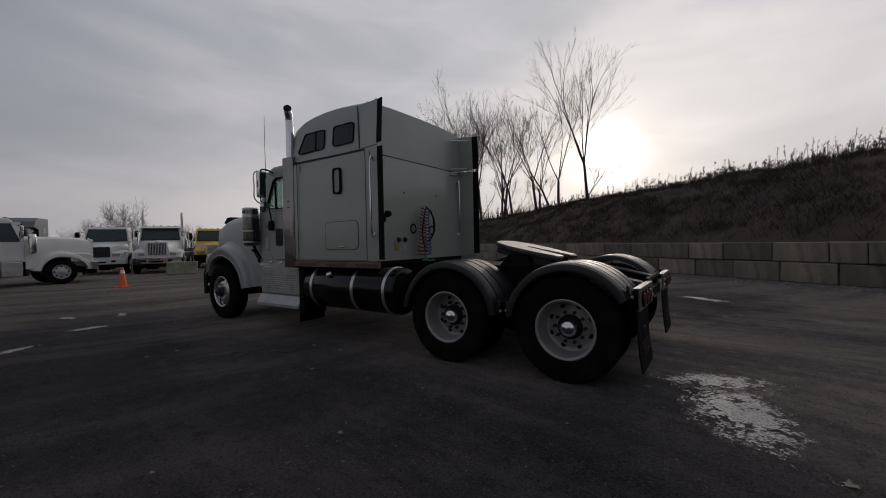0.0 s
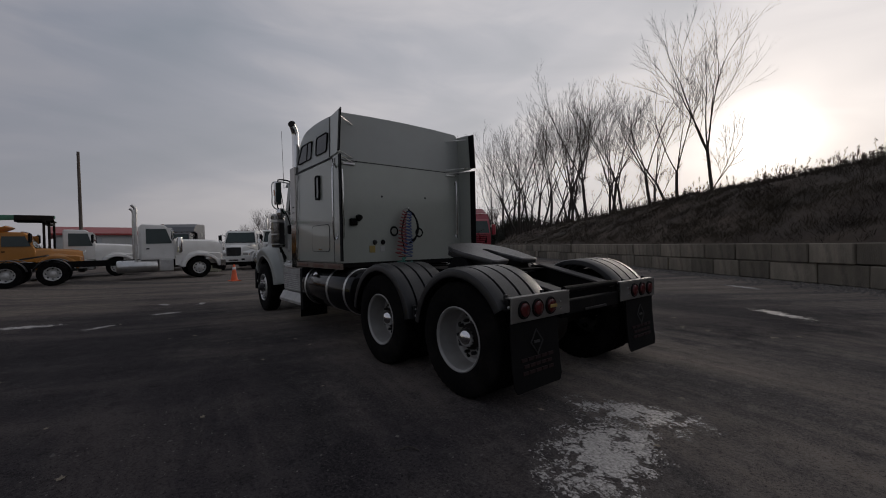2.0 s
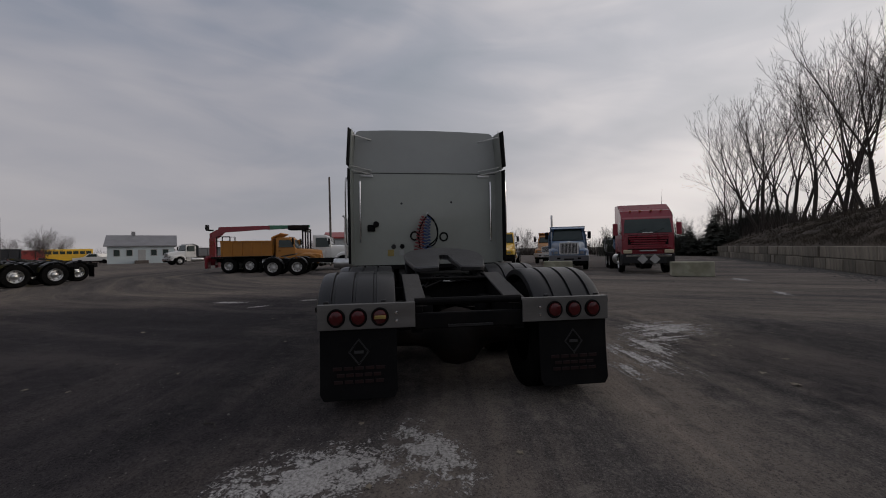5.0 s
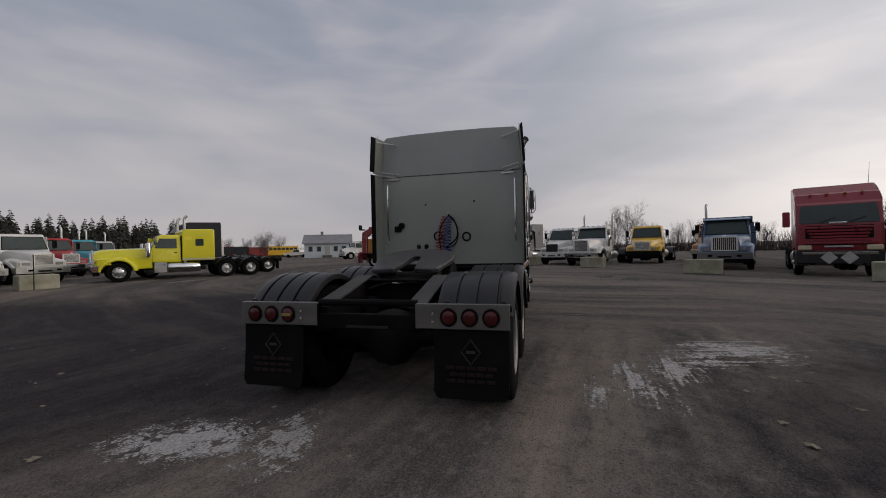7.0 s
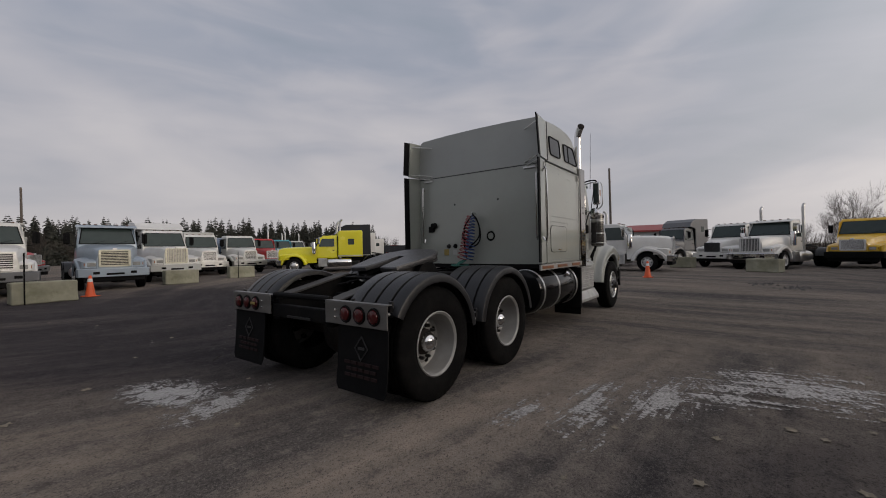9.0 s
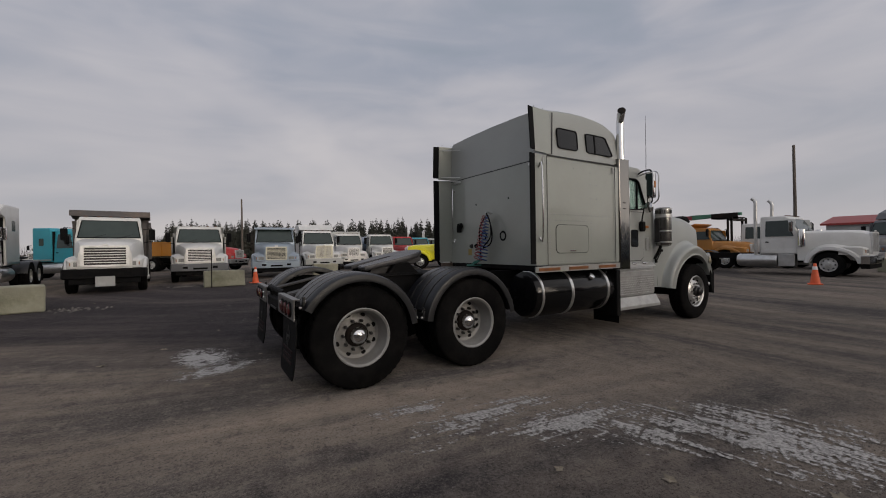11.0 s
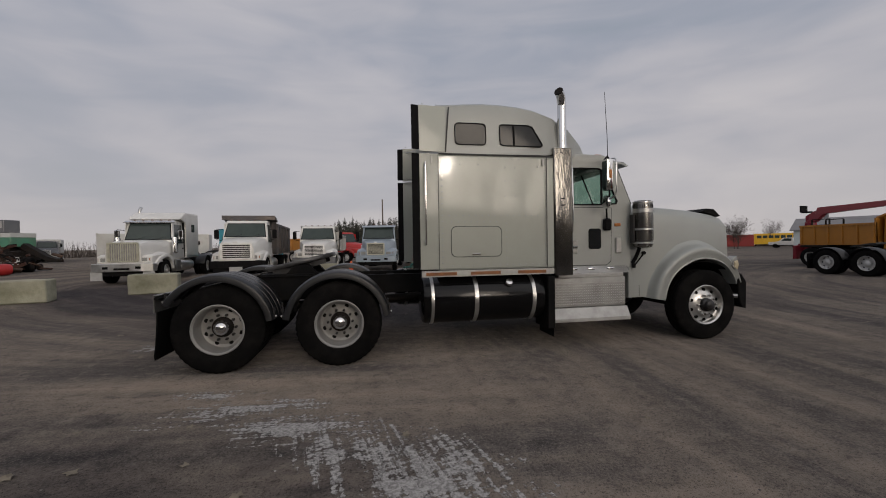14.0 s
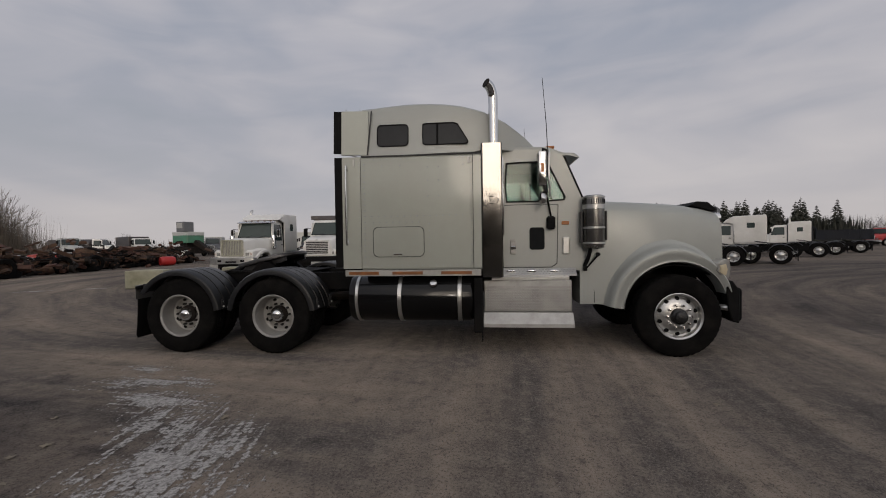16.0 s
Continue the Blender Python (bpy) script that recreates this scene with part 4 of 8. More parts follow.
    outline = [(-0.49, 0.33), (-0.46, 0.38), (-0.10, 0.45), (0.12, 0.46), (0.28, 0.38), (0.38, 0.26), (0.42, 0.10), (0.42, -0.10), (0.38, -0.26), (0.28, -0.38), (0.12, -0.46), (-0.10, -0.45),
               (-0.46, -0.38), (-0.49, -0.33), (-0.46, -0.12), (-0.12, -0.06), (0.03, -0.065), (0.07, 0.0), (0.03, 0.065), (-0.12, 0.06), (-0.46, 0.12)]
    tilt = Matrix.Translation((0.78, 0, 1.235)) @ Matrix.Rotation(radians(-13), 4, "Y")
    prism(fw, outline, "z", -0.035, 0.025, 0.012)
    fw.transform(tilt)
    fwp = part("fifth_wheel", fw, plate_grey, T, "greasy black fifth wheel plate tipped to the rear", smooth=True)
    for s in (1, -1):
        bm = BM()
        prism(bm, [(-0.46, -0.14), (-0.36, -0.02), (0.30, -0.02), (0.30, -0.10), (-0.30, -0.15)], "y", s * 0.33 - 0.02, s * 0.33 + 0.02)
        bm.transform(tilt)
        part("flange", bm, grease, fwp)
        bm = BM()
        prism(bm, [(0.55, 1.0), (1.05, 1.0), (0.88, 1.19), (0.70, 1.19)], "y", s * 0.40 - 0.05, s * 0.40 + 0.05, 0.01)
        part("pedestal", bm, frame_mat, fwp)
    bm = BM()
    box(bm, 0.2, 1.5, -0.5, 0.5, 1.02, 1.04, 0.004)
    part("slide_plate", bm, frame_mat, T)
    # rear lamp bars, lamps and mud flaps
    for s in (1, -1):
        bm = BM()
        y0, y1 = sorted((s * 0.45, s * 1.215))
        prism(bm, [(y0, 0.715), (y1, 0.715), (y1, 0.895), (y0, 0.895)], "x", -0.66, -0.645, 0.004)
        box(bm, -0.66, -0.60, y0, y1, 0.893, 0.903, 0.002)
        bar = part("lamp_bar", bm, bar_steel, T, "brushed steel tail lamp bar")
        for k, yy in enumerate((0.73, 0.90, 1.07)):
            bm = BM()
            lathe(bm, [(0.0, -0.032), (0.03, -0.030), (0.05, -0.022), (0.056, -0.008), (0.056, 0.0)], (-0.66, s * yy, 0.805), "x", 20)
            lamp = part("tail_lamp", bm, red_lens, bar, "round red tail lamp lens", smooth=True)
            bm = BM()
            lathe(bm, [(0.056, -0.012), (0.064, -0.016), (0.070, -0.008), (0.070, 0.0)], (-0.66, s * yy, 0.805), "x", 20)
            part("grommet", bm, rubber, lamp, smooth=True)
            if s == 1 and k == 0:
                bm = box(BM(), -0.698, -0.693, yy - 0.045, yy + 0.045, 0.792, 0.818, 0.002)
                part("sticker", bm, yellow_tag, lamp, "yellow sticker across the lens")
        for zz in (0.77, 0.83):
            bm = BM()
            lathe(bm, [(0.0, -0.012), (0.012, -0.01), (0.013, 0.0)], (-0.662, s * 0.60, zz), "x", 8)
            part("bolt", bm, chrome, bar)
        bm = BM()
        rows = []
        for zz, xx in ((0.72, -0.635), (0.55, -0.64), (0.35, -0.655), (0.24, -0.67), (0.19, -0.675)):
            inset = 0.0 if zz > 0.22 else 0.03
            rows.append([(xx, s * (0.60 + inset), zz), (xx, s * (1.20 - inset), zz), (xx + 0.012, s * (1.20 - inset), zz), (xx + 0.012, s * (0.60 + inset), zz)])
        loft(bm, rows)
        flap = part("mud_flap", bm, rubber, T, "black rubber mud flap with faded print")
        bm = BM()
        d = [(0.0, 0.10), (0.082, 0.0), (0.0, -0.10), (-0.082, 0.0)]
        for f0, f1 in ((1.0, 0.95), (0.88, 0.84)):
            ring(bm, [(s * 0.90 + y * f0, 0.545 + z * f0) for y, z in d], [(s * 0.90 + y * f1, 0.545 + z * f1) for y, z in d], "x", -0.651, -0.645)
        box(bm, -0.651, -0.645, s * 0.90 - 0.036, s * 0.90 + 0.036, 0.535, 0.555)
        for v in bm.verts:
            v.co.x += (v.co.z - 0.545) * 0.075 - 0.001
        part("emblem", bm, grey_print, flap)
        bm = BM()
        for zz, w in ((0.425, 0.20), (0.375, 0.17), (0.325, 0.19)):
            for q in range(5):
                c = s * 0.90 + (q - 2) * w * 0.42
                box(bm, -0.668 + (zz - .32) * .08, -0.655 + (zz - .32) * .08, c - w * 0.17, c + w * 0.17, zz - 0.012, zz + 0.012)
        part("print", bm, red_print, flap)
    # fuel tanks
    for s, x0, x1 in ((-1, 2.34, 4.06), (1, 2.10, 4.0)):
        bm = BM()
        lathe(bm, [(0.0, x0), (0.20, x0 + 0.005), (0.285, x0 + 0.03), (0.305, x0 + 0.07), (0.305, x1 - 0.07), (0.285, x1 - 0.03), (0.20, x1 - 0.005), (0.0, x1)], (0, s * 0.93, 0.71), "x", 32)
        tank = part("fuel_tank", bm, tank_mat, T, "glossy black cylindrical fuel tank", smooth=True)
        for f in (0.10, 0.42, 0.88):
            x = x0 + (x1 - x0) * f
            bm = BM()
            lathe(bm, [(0.307, x - 0.028), (0.314, x - 0.024), (0.314, x + 0.024), (0.307, x + 0.028)], (0, s * 0.93, 0.71), "x", 32)
            part("strap", bm, alu, tank, "bright steel tank strap", smooth=True)
        bm = BM()
        lathe(bm, [(0.0, 0.05), (0.02, 0.052), (0.045, 0.045), (0.055, 0.03), (0.055, 0.015), (0.04, 0.012), (0.04, -0.02)], (0, 0, 0.305), "z", 16)
        bm.transform(Matrix.Translation((x0 + (x1 - x0) * 0.68, s * 0.93, 0.71)) @ Matrix.Rotation(radians(-52 * s), 4, "X"))
        part("filler_cap", bm, chrome, tank, "chrome filler cap", smooth=True)
        bm = BM()
        box(bm, x1 - 0.02, x1 + 0.10, s * 1.0 - 0.24, s * 1.0 + 0.20, 0.30, 0.98, 0.01)
        part("tank_bracket", bm, frame_mat, T)
        bm = BM()
        loft(bm, [[(x1 + .08, s * .72, zz), (x1 + .08, s * 1.2, zz), (x1 + .095, s * 1.2, zz), (x1 + .095, s * .72, zz)] for zz in (0.55, 0.18)])
        part("splash_flap", bm, rubber, T)
    # step boxes with diamond plate
    for s in (1, -1):
        def yy(a, b):
            return sorted((s * a, s * b))
        bm = BM()
        y0, y1 = yy(0.62, 1.13)
        box(bm, 4.17, 5.33, y0, y1, 0.54, 0.935, 0.012)
        sb = part("step_box", bm, alu_dull, T, "aluminium battery box with diamond-plate face")
        bm = BM()
        y0, y1 = yy(1.13, 1.142)
        box(bm, 4.185, 5.315, y0, y1, 0.565, 0.86, 0.003)
        tp = part("tread_plate", bm, plate_dark, sb)
        bm = BM()
        for i in range(34):
            for j in range(8):
                x, z = 4.21 + i * 0.0328, 0.585 + j * 0.034
                k = 1 if (i + j) % 2 else -1
                ya = s * 1.1425
                top = bm.verts.new((x, ya + s * 0.006, z))
                rim = [bm.verts.new((x + dx, ya, z + k * dz)) for dx, dz in ((-0.013, -0.011), (0.003, -0.005), (0.013, 0.011), (-0.003, 0.005))]
                for q in range(4):
                    bm.faces.new((top, rim[q], rim[(q + 1) % 4]))
        tagged(part("tread_pattern", bm, alu, tp), kind="stuff")
        bm = BM()
        y0, y1 = yy(0.62, 1.13)
        box(bm, 4.28, 5.30, y0, y1, 0.937, 0.99, 0.008)
        part("top_step", bm, alu, sb)
        bm = BM()
        prism(bm, [(s * 0.66, 0.36), (s * 1.235, 0.36), (s * 1.235, 0.405), (s * 1.15, 0.535), (s * 0.66, 0.535)], "x", 4.16, 5.345, 0.008)
        part("lower_step", bm, alu_dull, sb, "scuffed aluminium kick-out lower step")
    # sleeper box
    bm = BM()
    prism(bm, rounded(-1.225, 1.225, 1.10, 2.58, 0.03, 2), "x", 2.64, 4.15)
    body = part("sleeper", bm, sheet_paint, T, "flat riveted aluminium sleeper box in dusty silver grey")
    bm = BM()
    xs = [2.64, 2.75, 2.95, 3.2, 3.45, 3.7, 3.9, 4.05, 4.2, 4.35, 4.5, 4.65, 4.78, 4.9, 5.0]
    loft(bm, [sleeper_section(x) for x in xs], close=True)
    part("roof_fairing", bm, paint, T, "rounded raised sleeper roof in silver grey", smooth=True)
    bm = BM()
    for s in (1, -1):
        box(bm, 2.642, 4.15, s * 1.228 - 0.004, s * 1.228 + 0.004, 2.572, 2.588)
    box(bm, 2.633, 2.641, -1.22, 1.22, 2.553, 2.566)
    part("roof_seam", bm, seam_dark, T)
    for s in (1, -1):
        bm = box(BM(), 2.690, 2.701, s * 1.2265 - 0.004, s * 1.2265 + 0.004, 2.60, 3.17)
        for v in bm.verts:
            v.co.x += (v.co.z - 2.60) * 0.06
        tip(bm, s * 0.8)
        part("roof_leaf_seam", bm, seam_dark, T)
    bm = BM()
    for s in (1, -1):
        spots = [(x, z) for z in np.arange(1.2, 2.55, 0.075) for x in (2.60, 2.665, 4.02)]
        spots += [(x, z) for x in np.arange(2.75, 4.1, 0.09) for z in (2.535, 1.16)]
        spots += [(x, 1.80) for x in np.arange(2.72, 3.95, 0.085)] + [(x, 1.72) for x in np.arange(2.74, 3.42, 0.085)]
        spots += [(3.47, z) for z in np.arange(1.25, 1.75, 0.09)] + [(3.46, 2.42), (3.46, 2.25), (3.46, 2.05), (3.60, 2.42), (3.60, 2.25), (3.60, 2.05), (2.86, 2.45), (3.10, 2.45), (3.92, 2.44)]
        for x, z in spots:
            if s < 0 or x < 2.7:
                lathe(bm, [(0.0, s * 1.2305), (0.006, s * 1.229), (0.0095, s * 1.2255)], (x, 0, z), "y", 6)
        for x, z in [(2.38, z) for z in np.arange(2.66, 3.2, 0.09)] + [(2.62, z) for z in np.arange(2.66, 3.2, 0.09)]:
            y = 1.2325 - 0.096 * (z - 2.58)
            lathe(bm, [(0.0, s * y), (0.007, s * (y - 0.0015)), (0.0105, s * (y - 0.008))], (x, 0, z), "y", 6)
    tagged(part("rivets", bm, paint_dull, body), kind="stuff")
    for s in (1, -1):
        for x in (2.632, 4.045):
            bm = box(BM(), x - 0.004, x + 0.004, s * 1.2255 - 0.003, s * 1.2255 + 0.003, 1.12, 2.565)
            part("panel_seam", bm, seam_dark, body)
        for x in (2.50, 3.98):
            bm = box(BM(), x, x + 0.028, s * 1.229 - 0.006, s * 1.229 + 0.006, 2.455, 2.545, 0.003)
            part("lift_clip", bm, alu_dull, body, "small bright clip")
    for s in (1, -1):
        # skirt with reflectors
        bm = BM()
        box(bm, 2.33, 4.14, s * 1.215 - 0.012, s * 1.215 + 0.012, 1.015, 1.10, 0.003)
        sk = part("skirt_trim", bm, alu_dull if s < 0 else brown_trim, T, "scuffed metal trim under the sleeper")
        for x in (2.40, 2.98, 3.62):
            bm = box(BM(), x, x + 0.40, s * 1.231 - 0.005, s * 1.231 + 0.005, 1.035, 1.078, 0.003)
            part("side_marker", bm, amber_strip if s < 0 else amber_dull, sk, "amber side reflector strip")
        # windows in the raised roof
        def hw(x, z):
            return s * 1.222
        for poly in (rounded(2.80, 3.215, 2.70, 2.985, 0.05, 3), [(3.40, 2.975), (3.44, 2.985), (3.80, 2.985), (3.86, 2.965), (3.995, 2.74), (3.995, 2.715), (3.97, 2.70), (3.44, 2.70), (3.40, 2.72), (3.395, 2.78), (3.395, 2.86), (3.395, 2.93)]):
            cx, cz = sum(p[0] for p in poly) / len(poly), sum(p[1] for p in poly) / len(poly)
            inner = [(cx + (p[0] - cx) * 0.955, cz + (p[1] - cz) * 0.925) for p in poly]
            bm = BM()
            ring(bm, poly, inner, "y", s * 1.212, s * 1.238)
            tip(bm, s)
            wf = part("side_window", bm, rubber, T, "dark sleeper window in a black rubber frame", smooth=True)
            bm = BM()
            prism(bm, inner, "y", s * 1.215, s * 1.228)
            tip(bm, s)
            part("pane", bm, sleeper_glass, wf)
            if cx > 3.5:
                bm = box(BM(), 3.58, 3.605, s * 1.224 - .01, s * 1.224 + .01, 2.71, 2.975)
                tip(bm, s)
                part("window_bar", bm, rubber, wf)
        # hatch: a closed seam with a latch
        outer = rounded(2.73, 3.405, 1.27, 1.665, 0.07, 4)
        bm = BM()
        ring(bm, outer, [(3.0675 + (x - 3.0675) * 0.978, 1.4675 + (z - 1.4675) * 0.965) for x, z in outer], "y", s * 1.222, s * 1.2285)
        hatch = part("hatch", bm, seam_dark, T, "rounded luggage hatch outline")
        bm = BM()
        prism(bm, [(3.0675 + (x - 3.0675) * 0.975, 1.4675 + (z - 1.4675) * 0.96) for x, z in outer], "y", s * 1.222, s * 1.230)
        part("hatch_door", bm, sheet_paint, hatch)
        bm = box(BM(), 3.0, 3.12, s * 1.236 - 0.008, s * 1.236 + 0.008, 1.30, 1.315, 0.003)
        part("hatch_latch", bm, chrome, hatch)
        # side extender behind the sleeper, lower and upper leaf, each with a rubber lip
        for nm, z0, z1, flare in (("lower", 1.12, 2.575, 0.0), ("upper", 2.60, 3.175, 0.012)):
            bm = BM()
            o = 1.222
            loft(bm, [[(2.70 if nm == "upper" else 2.638, s * o, z), (2.31, s * (o + flare), z), (2.31, s * (o + flare - 0.03), z), (2.70 if nm == "upper" else 2.638, s * (o - 0.03), z)] for z in (z0, (z0 + z1) / 2, z1)])
            if nm == "upper":
                tip(bm, s * 0.8)
            ex = part("side_extender", bm, sheet_paint, T, "silver fairing leaf behind the sleeper")
            bm = BM()
            loft(bm, [[(2.312, s * (o + flare), z), (2.205, s * (o + flare * 1.6 + 0.004), z), (2.205, s * (o + flare * 1.6 - 0.012), z), (2.312, s * (o + flare - 0.02), z)] for z in (z0 + 0.02, z1 - 0.005)])
            if nm == "upper":
                tip(bm, s * 0.8)
            part("rubber_lip", bm, rubber, ex, "black rubber edge flap")
        for z in (3.08, 2.60, 2.54):
            bm = BM()
            tube(bm, [(2.64, s * 0.90, z), (2.36, s * 1.19, z + 0.03)], 0.010, 6)
            part("extender_stay", bm, alu, T)
        bm = box(BM(), 2.60, 2.64, s * 0.98 - 0.10, s * 0.98 + 0.10, 2.50, 2.53, 0.004)
        part("stay_bracket", bm, alu, T)
        # grab bars: on the back wall and on the flank
        for pts in ([(2.64, s * 1.09, 2.36), (2.58, s * 1.09, 2.36), (2.58, s * 1.09, 1.52), (2.64, s * 1.09, 1.52)], [(2.40, s * 1.222, 2.40), (2.40, s * 1.285, 2.39), (2.40, s * 1.285, 1.50), (2.40, s * 1.222, 1.49)]):
            bm = BM()
            tube(bm, smooth_line(pts, 4), 0.014, 8)
            part("grab_bar", bm, chrome, T, "long chrome grab bar", smooth=True)
        # exhaust: polished heat shield and curved pipe
        bm = BM()
        ys = sorted((s * 1.12, s * 1.28))
        prism(bm, rounded(4.155, 4.445, ys[0], ys[1], 0.022, 3), "z", 0.99, 2.70)
        sh = part("exhaust_shield", bm, shield_steel, T, "tall flat polished steel exhaust heat shield")
        for zz in (2.02, 1.93):
            bm = box(BM(), 4.26, 4.32, *sorted((s * 1.279, s * 1.288)), zz, zz + 0.014, 0.003)
            part("shield_slot", bm, rust_dark, sh)
        bm = BM()
        tube(bm, smooth_line([(4.33, s * 1.19, 2.60), (4.33, s * 1.19, 3.02), (4.33, s * 1.19, 3.24), (4.32, s * 1.205, 3.34), (4.285, s * 1.245, 3.42), (4.235, s * 1.29, 3.455)], 5), 0.066, 16, cap=False)
        pipe = part("exhaust_pipe", bm, chrome, T, "chrome exhaust pipe with turned tip", smooth=True)
        # solid plug in the pipe end, coloured dark for the unlit bore
        bm = BM()
        tube(bm, [(4.258, s * 1.272, 3.443), (4.231, s * 1.293, 3.458)], 0.061, 16)
        part("pipe_mouth", bm, rust_dark, pipe)
    # vent window on the left flank
    bm = BM()
    vo = rounded(3.04, 3.20, 2.04, 2.40, 0.04, 3)
    ring(bm, vo, [(3.12 + (x - 3.12) * 0.72, 2.22 + (z - 2.22) * 0.86) for x, z in vo], "y", 1.222, 1.25)
    vf = part("vent_window", bm, rubber, T, "small upright vent window")
    bm = BM()
    prism(bm, [(3.12 + (x - 3.12) * 0.72, 2.22 + (z - 2.22) * 0.86) for x, z in vo], "y", 1.222, 1.236)
    part("pane", bm, paint_dull, vf)
    # gear on the back wall
    for y, z in ((-0.28, 1.54), (0.21, 1.56)):
        bm = BM()
        lathe(bm, [(0.050, -0.006), (0.072, -0.012), (0.078, 0.0)], (2.636, y, z), "x", 24)
        part("round_vent", bm, rubber, T, "round black vent ring")
    bm = BM()
    box(bm, 2.58, 2.64, 0.86, 0.98, 1.64, 1.74, 0.012)
    lathe(bm, [(0.0, -0.09), (0.04, -0.085), (0.045, -0.04), (0.05, 0.0)], (2.60, 0.84, 1.75), "x", 12)
    part("socket", bm, rubber, T, "black electrical socket")
    for y, m2 in ((0.56, grease), (0.42, rubber)):
        bm = BM()
        lathe(bm, [(0.0, -0.05), (0.025, -0.05), (0.035, -0.02), (0.04, 0.0)], (2.638, y, 1.395), "x", 14)
        part("air_coupling", bm, m2, T, smooth=True)
    bm = box(BM(), 2.628, 2.640, 0.56, 0.66, 1.24, 1.345, 0.002)
    part("label_plate", bm, yellow_tag, T, "yellow label on the back wall")
    bm = box(BM(), 2.628, 2.640, 0.39, 0.47, 1.25, 1.335, 0.002)
    part("label_plate", bm, white_tag, T, "white label on the back wall")
    for mat, ya, yb, turns in ((red_hose, 0.06, 0.20, 13), (blue_hose, -0.03, 0.075, 14)):
        bm = BM()
        pts = []
        top, bot = Vector((2.50, ya, 1.86)), Vector((2.44, yb, 1.17))
        for i in range(turns * 14 + 1):
            t = i / (turns * 14)
            r = 0.036 + 0.055 * t
            a = 2 * math.pi * i / 14
            pts.append(top.lerp(bot, t ** 1.08) + Vector((r * 0.8 * math.cos(a), r * math.sin(a) + 0.015 * math.sin(t * 6), 0.016 * math.sin(a))))
        tube(bm, pts, 0.0085, 6)
        part("coiled_hose", bm, mat, T, "coiled air hose hanging from a bracket", smooth=True)
    for pts in ([(2.5, 0.0, 1.88), (2.46, -0.10, 1.80), (2.47, -0.16, 1.58), (2.48, -0.10, 1.42), (2.46, 0.06, 1.36)], [(2.5, 0.02, 1.86), (2.45, 0.12, 1.70), (2.46, 0.15, 1.5), (2.44, 0.10, 1.2)], [(2.5, 0.0, 1.9), (2.45, -0.14, 1.72), (2.44, -0.14, 1.52), (2.42, 0.02, 1.38)]):
        bm = BM()
        tube(bm, smooth_line(pts, 6), 0.012, 6)
        part("cable", bm, rubber, T, smooth=True)
    bm = BM()
    for k in range(4):
        tube(bm, smooth_line([(2.42, 0.10 + 0.02 * k, 1.16), (2.34, 0.20, 1.10 + .01 * k), (2.30, 0.32 - 0.05 * k, 1.085), (2.2, 0.15, 1.08), (2.36, 0.02, 1.09)], 5), 0.010, 6)
    part("cable_end", bm, green_hose, T, smooth=True)
    bm = BM()
    tube(bm, [(2.64, 0, 1.90), (2.48, 0.0, 1.92)], 0.012, 6)
    part("hose_bracket", bm, alu, T)
    for y, z in ((0.42, 2.08), (-0.42, 2.10)):
        bm = BM()
        lathe(bm, [(0.0, -0.006), (0.016, -0.004), (0.018, 0.0)], (2.638, y, z), "x", 8)
        part("wall_bolt", bm, grease, T)
    bm = BM()
    box(bm, 2.62, 4.16, -1.17, 1.17, 1.03, 1.10, 0.005)
    part("floor_sill", bm, frame_mat, T)

    # cab shell
    for s in (1, -1):
        o0, o1 = s * 1.02, s * 1.07
        outer = [(4.16, 1.05), (5.20, 1.05), (5.46, 1.06), (5.50, 1.50), (5.50, 1.98), (5.24, 2.56), (5.05, 2.64), (4.6, 2.645), (4.16, 2.64), (4.16, 1.8)]
        inner = [(4.50, 1.96), (4.95, 1.96), (5.08, 1.965), (5.26, 1.975), (5.28, 2.02), (5.07, 2.44), (4.98, 2.49), (4.7, 2.49), (4.50, 2.48), (4.48, 2.2)]
        bm = BM()
        ring(bm, outer, inner, "y", min(o0, o1), max(o0, o1))
        cs = part("cab_side", bm, paint, T, "silver grey cab side")
        bm = BM()
        prism(bm, inner, "y", s * 1.035, s * 1.043)
        gl = part("side_glass", bm, cab_glass, cs, "greenish clear side glass")
        gl.visible_shadow = False
        bm = BM()
        inn2 = [(4.88 + (x - 4.88) * 0.955, 2.22 + (z - 2.22) * 0.93) for x, z in inner]
        ring(bm, inner, inn2, "y", s * 1.05, s * 1.078)
        part("glass_seal", bm, rubber, cs)
        bm = BM()
        box(bm, 5.02, 5.045, s * 1.045 - 0.012, s * 1.045 + 0.012, 1.97, 2.46)
        part("quarter_bar", bm, rubber, cs)
        # door, a panel a little proud, with its shut lines
        dout = [(4.46, 1.11), (5.08, 1.11), (5.15, 1.16), (5.16, 1.5), (5.17, 1.92), (5.0, 1.925), (4.8, 1.925), (4.6, 1.925), (4.46, 1.92), (4.445, 1.5)]
        bm = BM()
        prism(bm, dout, "y", s * 1.068, s * 1.082, 0.006)
        door = part("door", bm, paint, T, "silver grey cab door", smooth=False)
        bm = BM()
        cx, cz = 4.81, 1.52
        ring(bm, [(cx + (x - cx) * 1.03, cz + (z - cz) * 1.02) for x, z in dout], dout, "y", s * 1.066, s * 1.0735)
        part("shut_line", bm, seam_dark, door)
        bm = BM()
        prism(bm, rounded(4.80, 4.995, 1.34, 1.63, 0.035, 3), "y", s * 1.078, s * 1.092)
        part("lower_window", bm, sleeper_glass, door, "small dark lower door window")
        bm = BM()
        box(bm, 4.545, 4.625, s * 1.088 - .012, s * 1.088 + .012, 1.28, 1.47, 0.01)
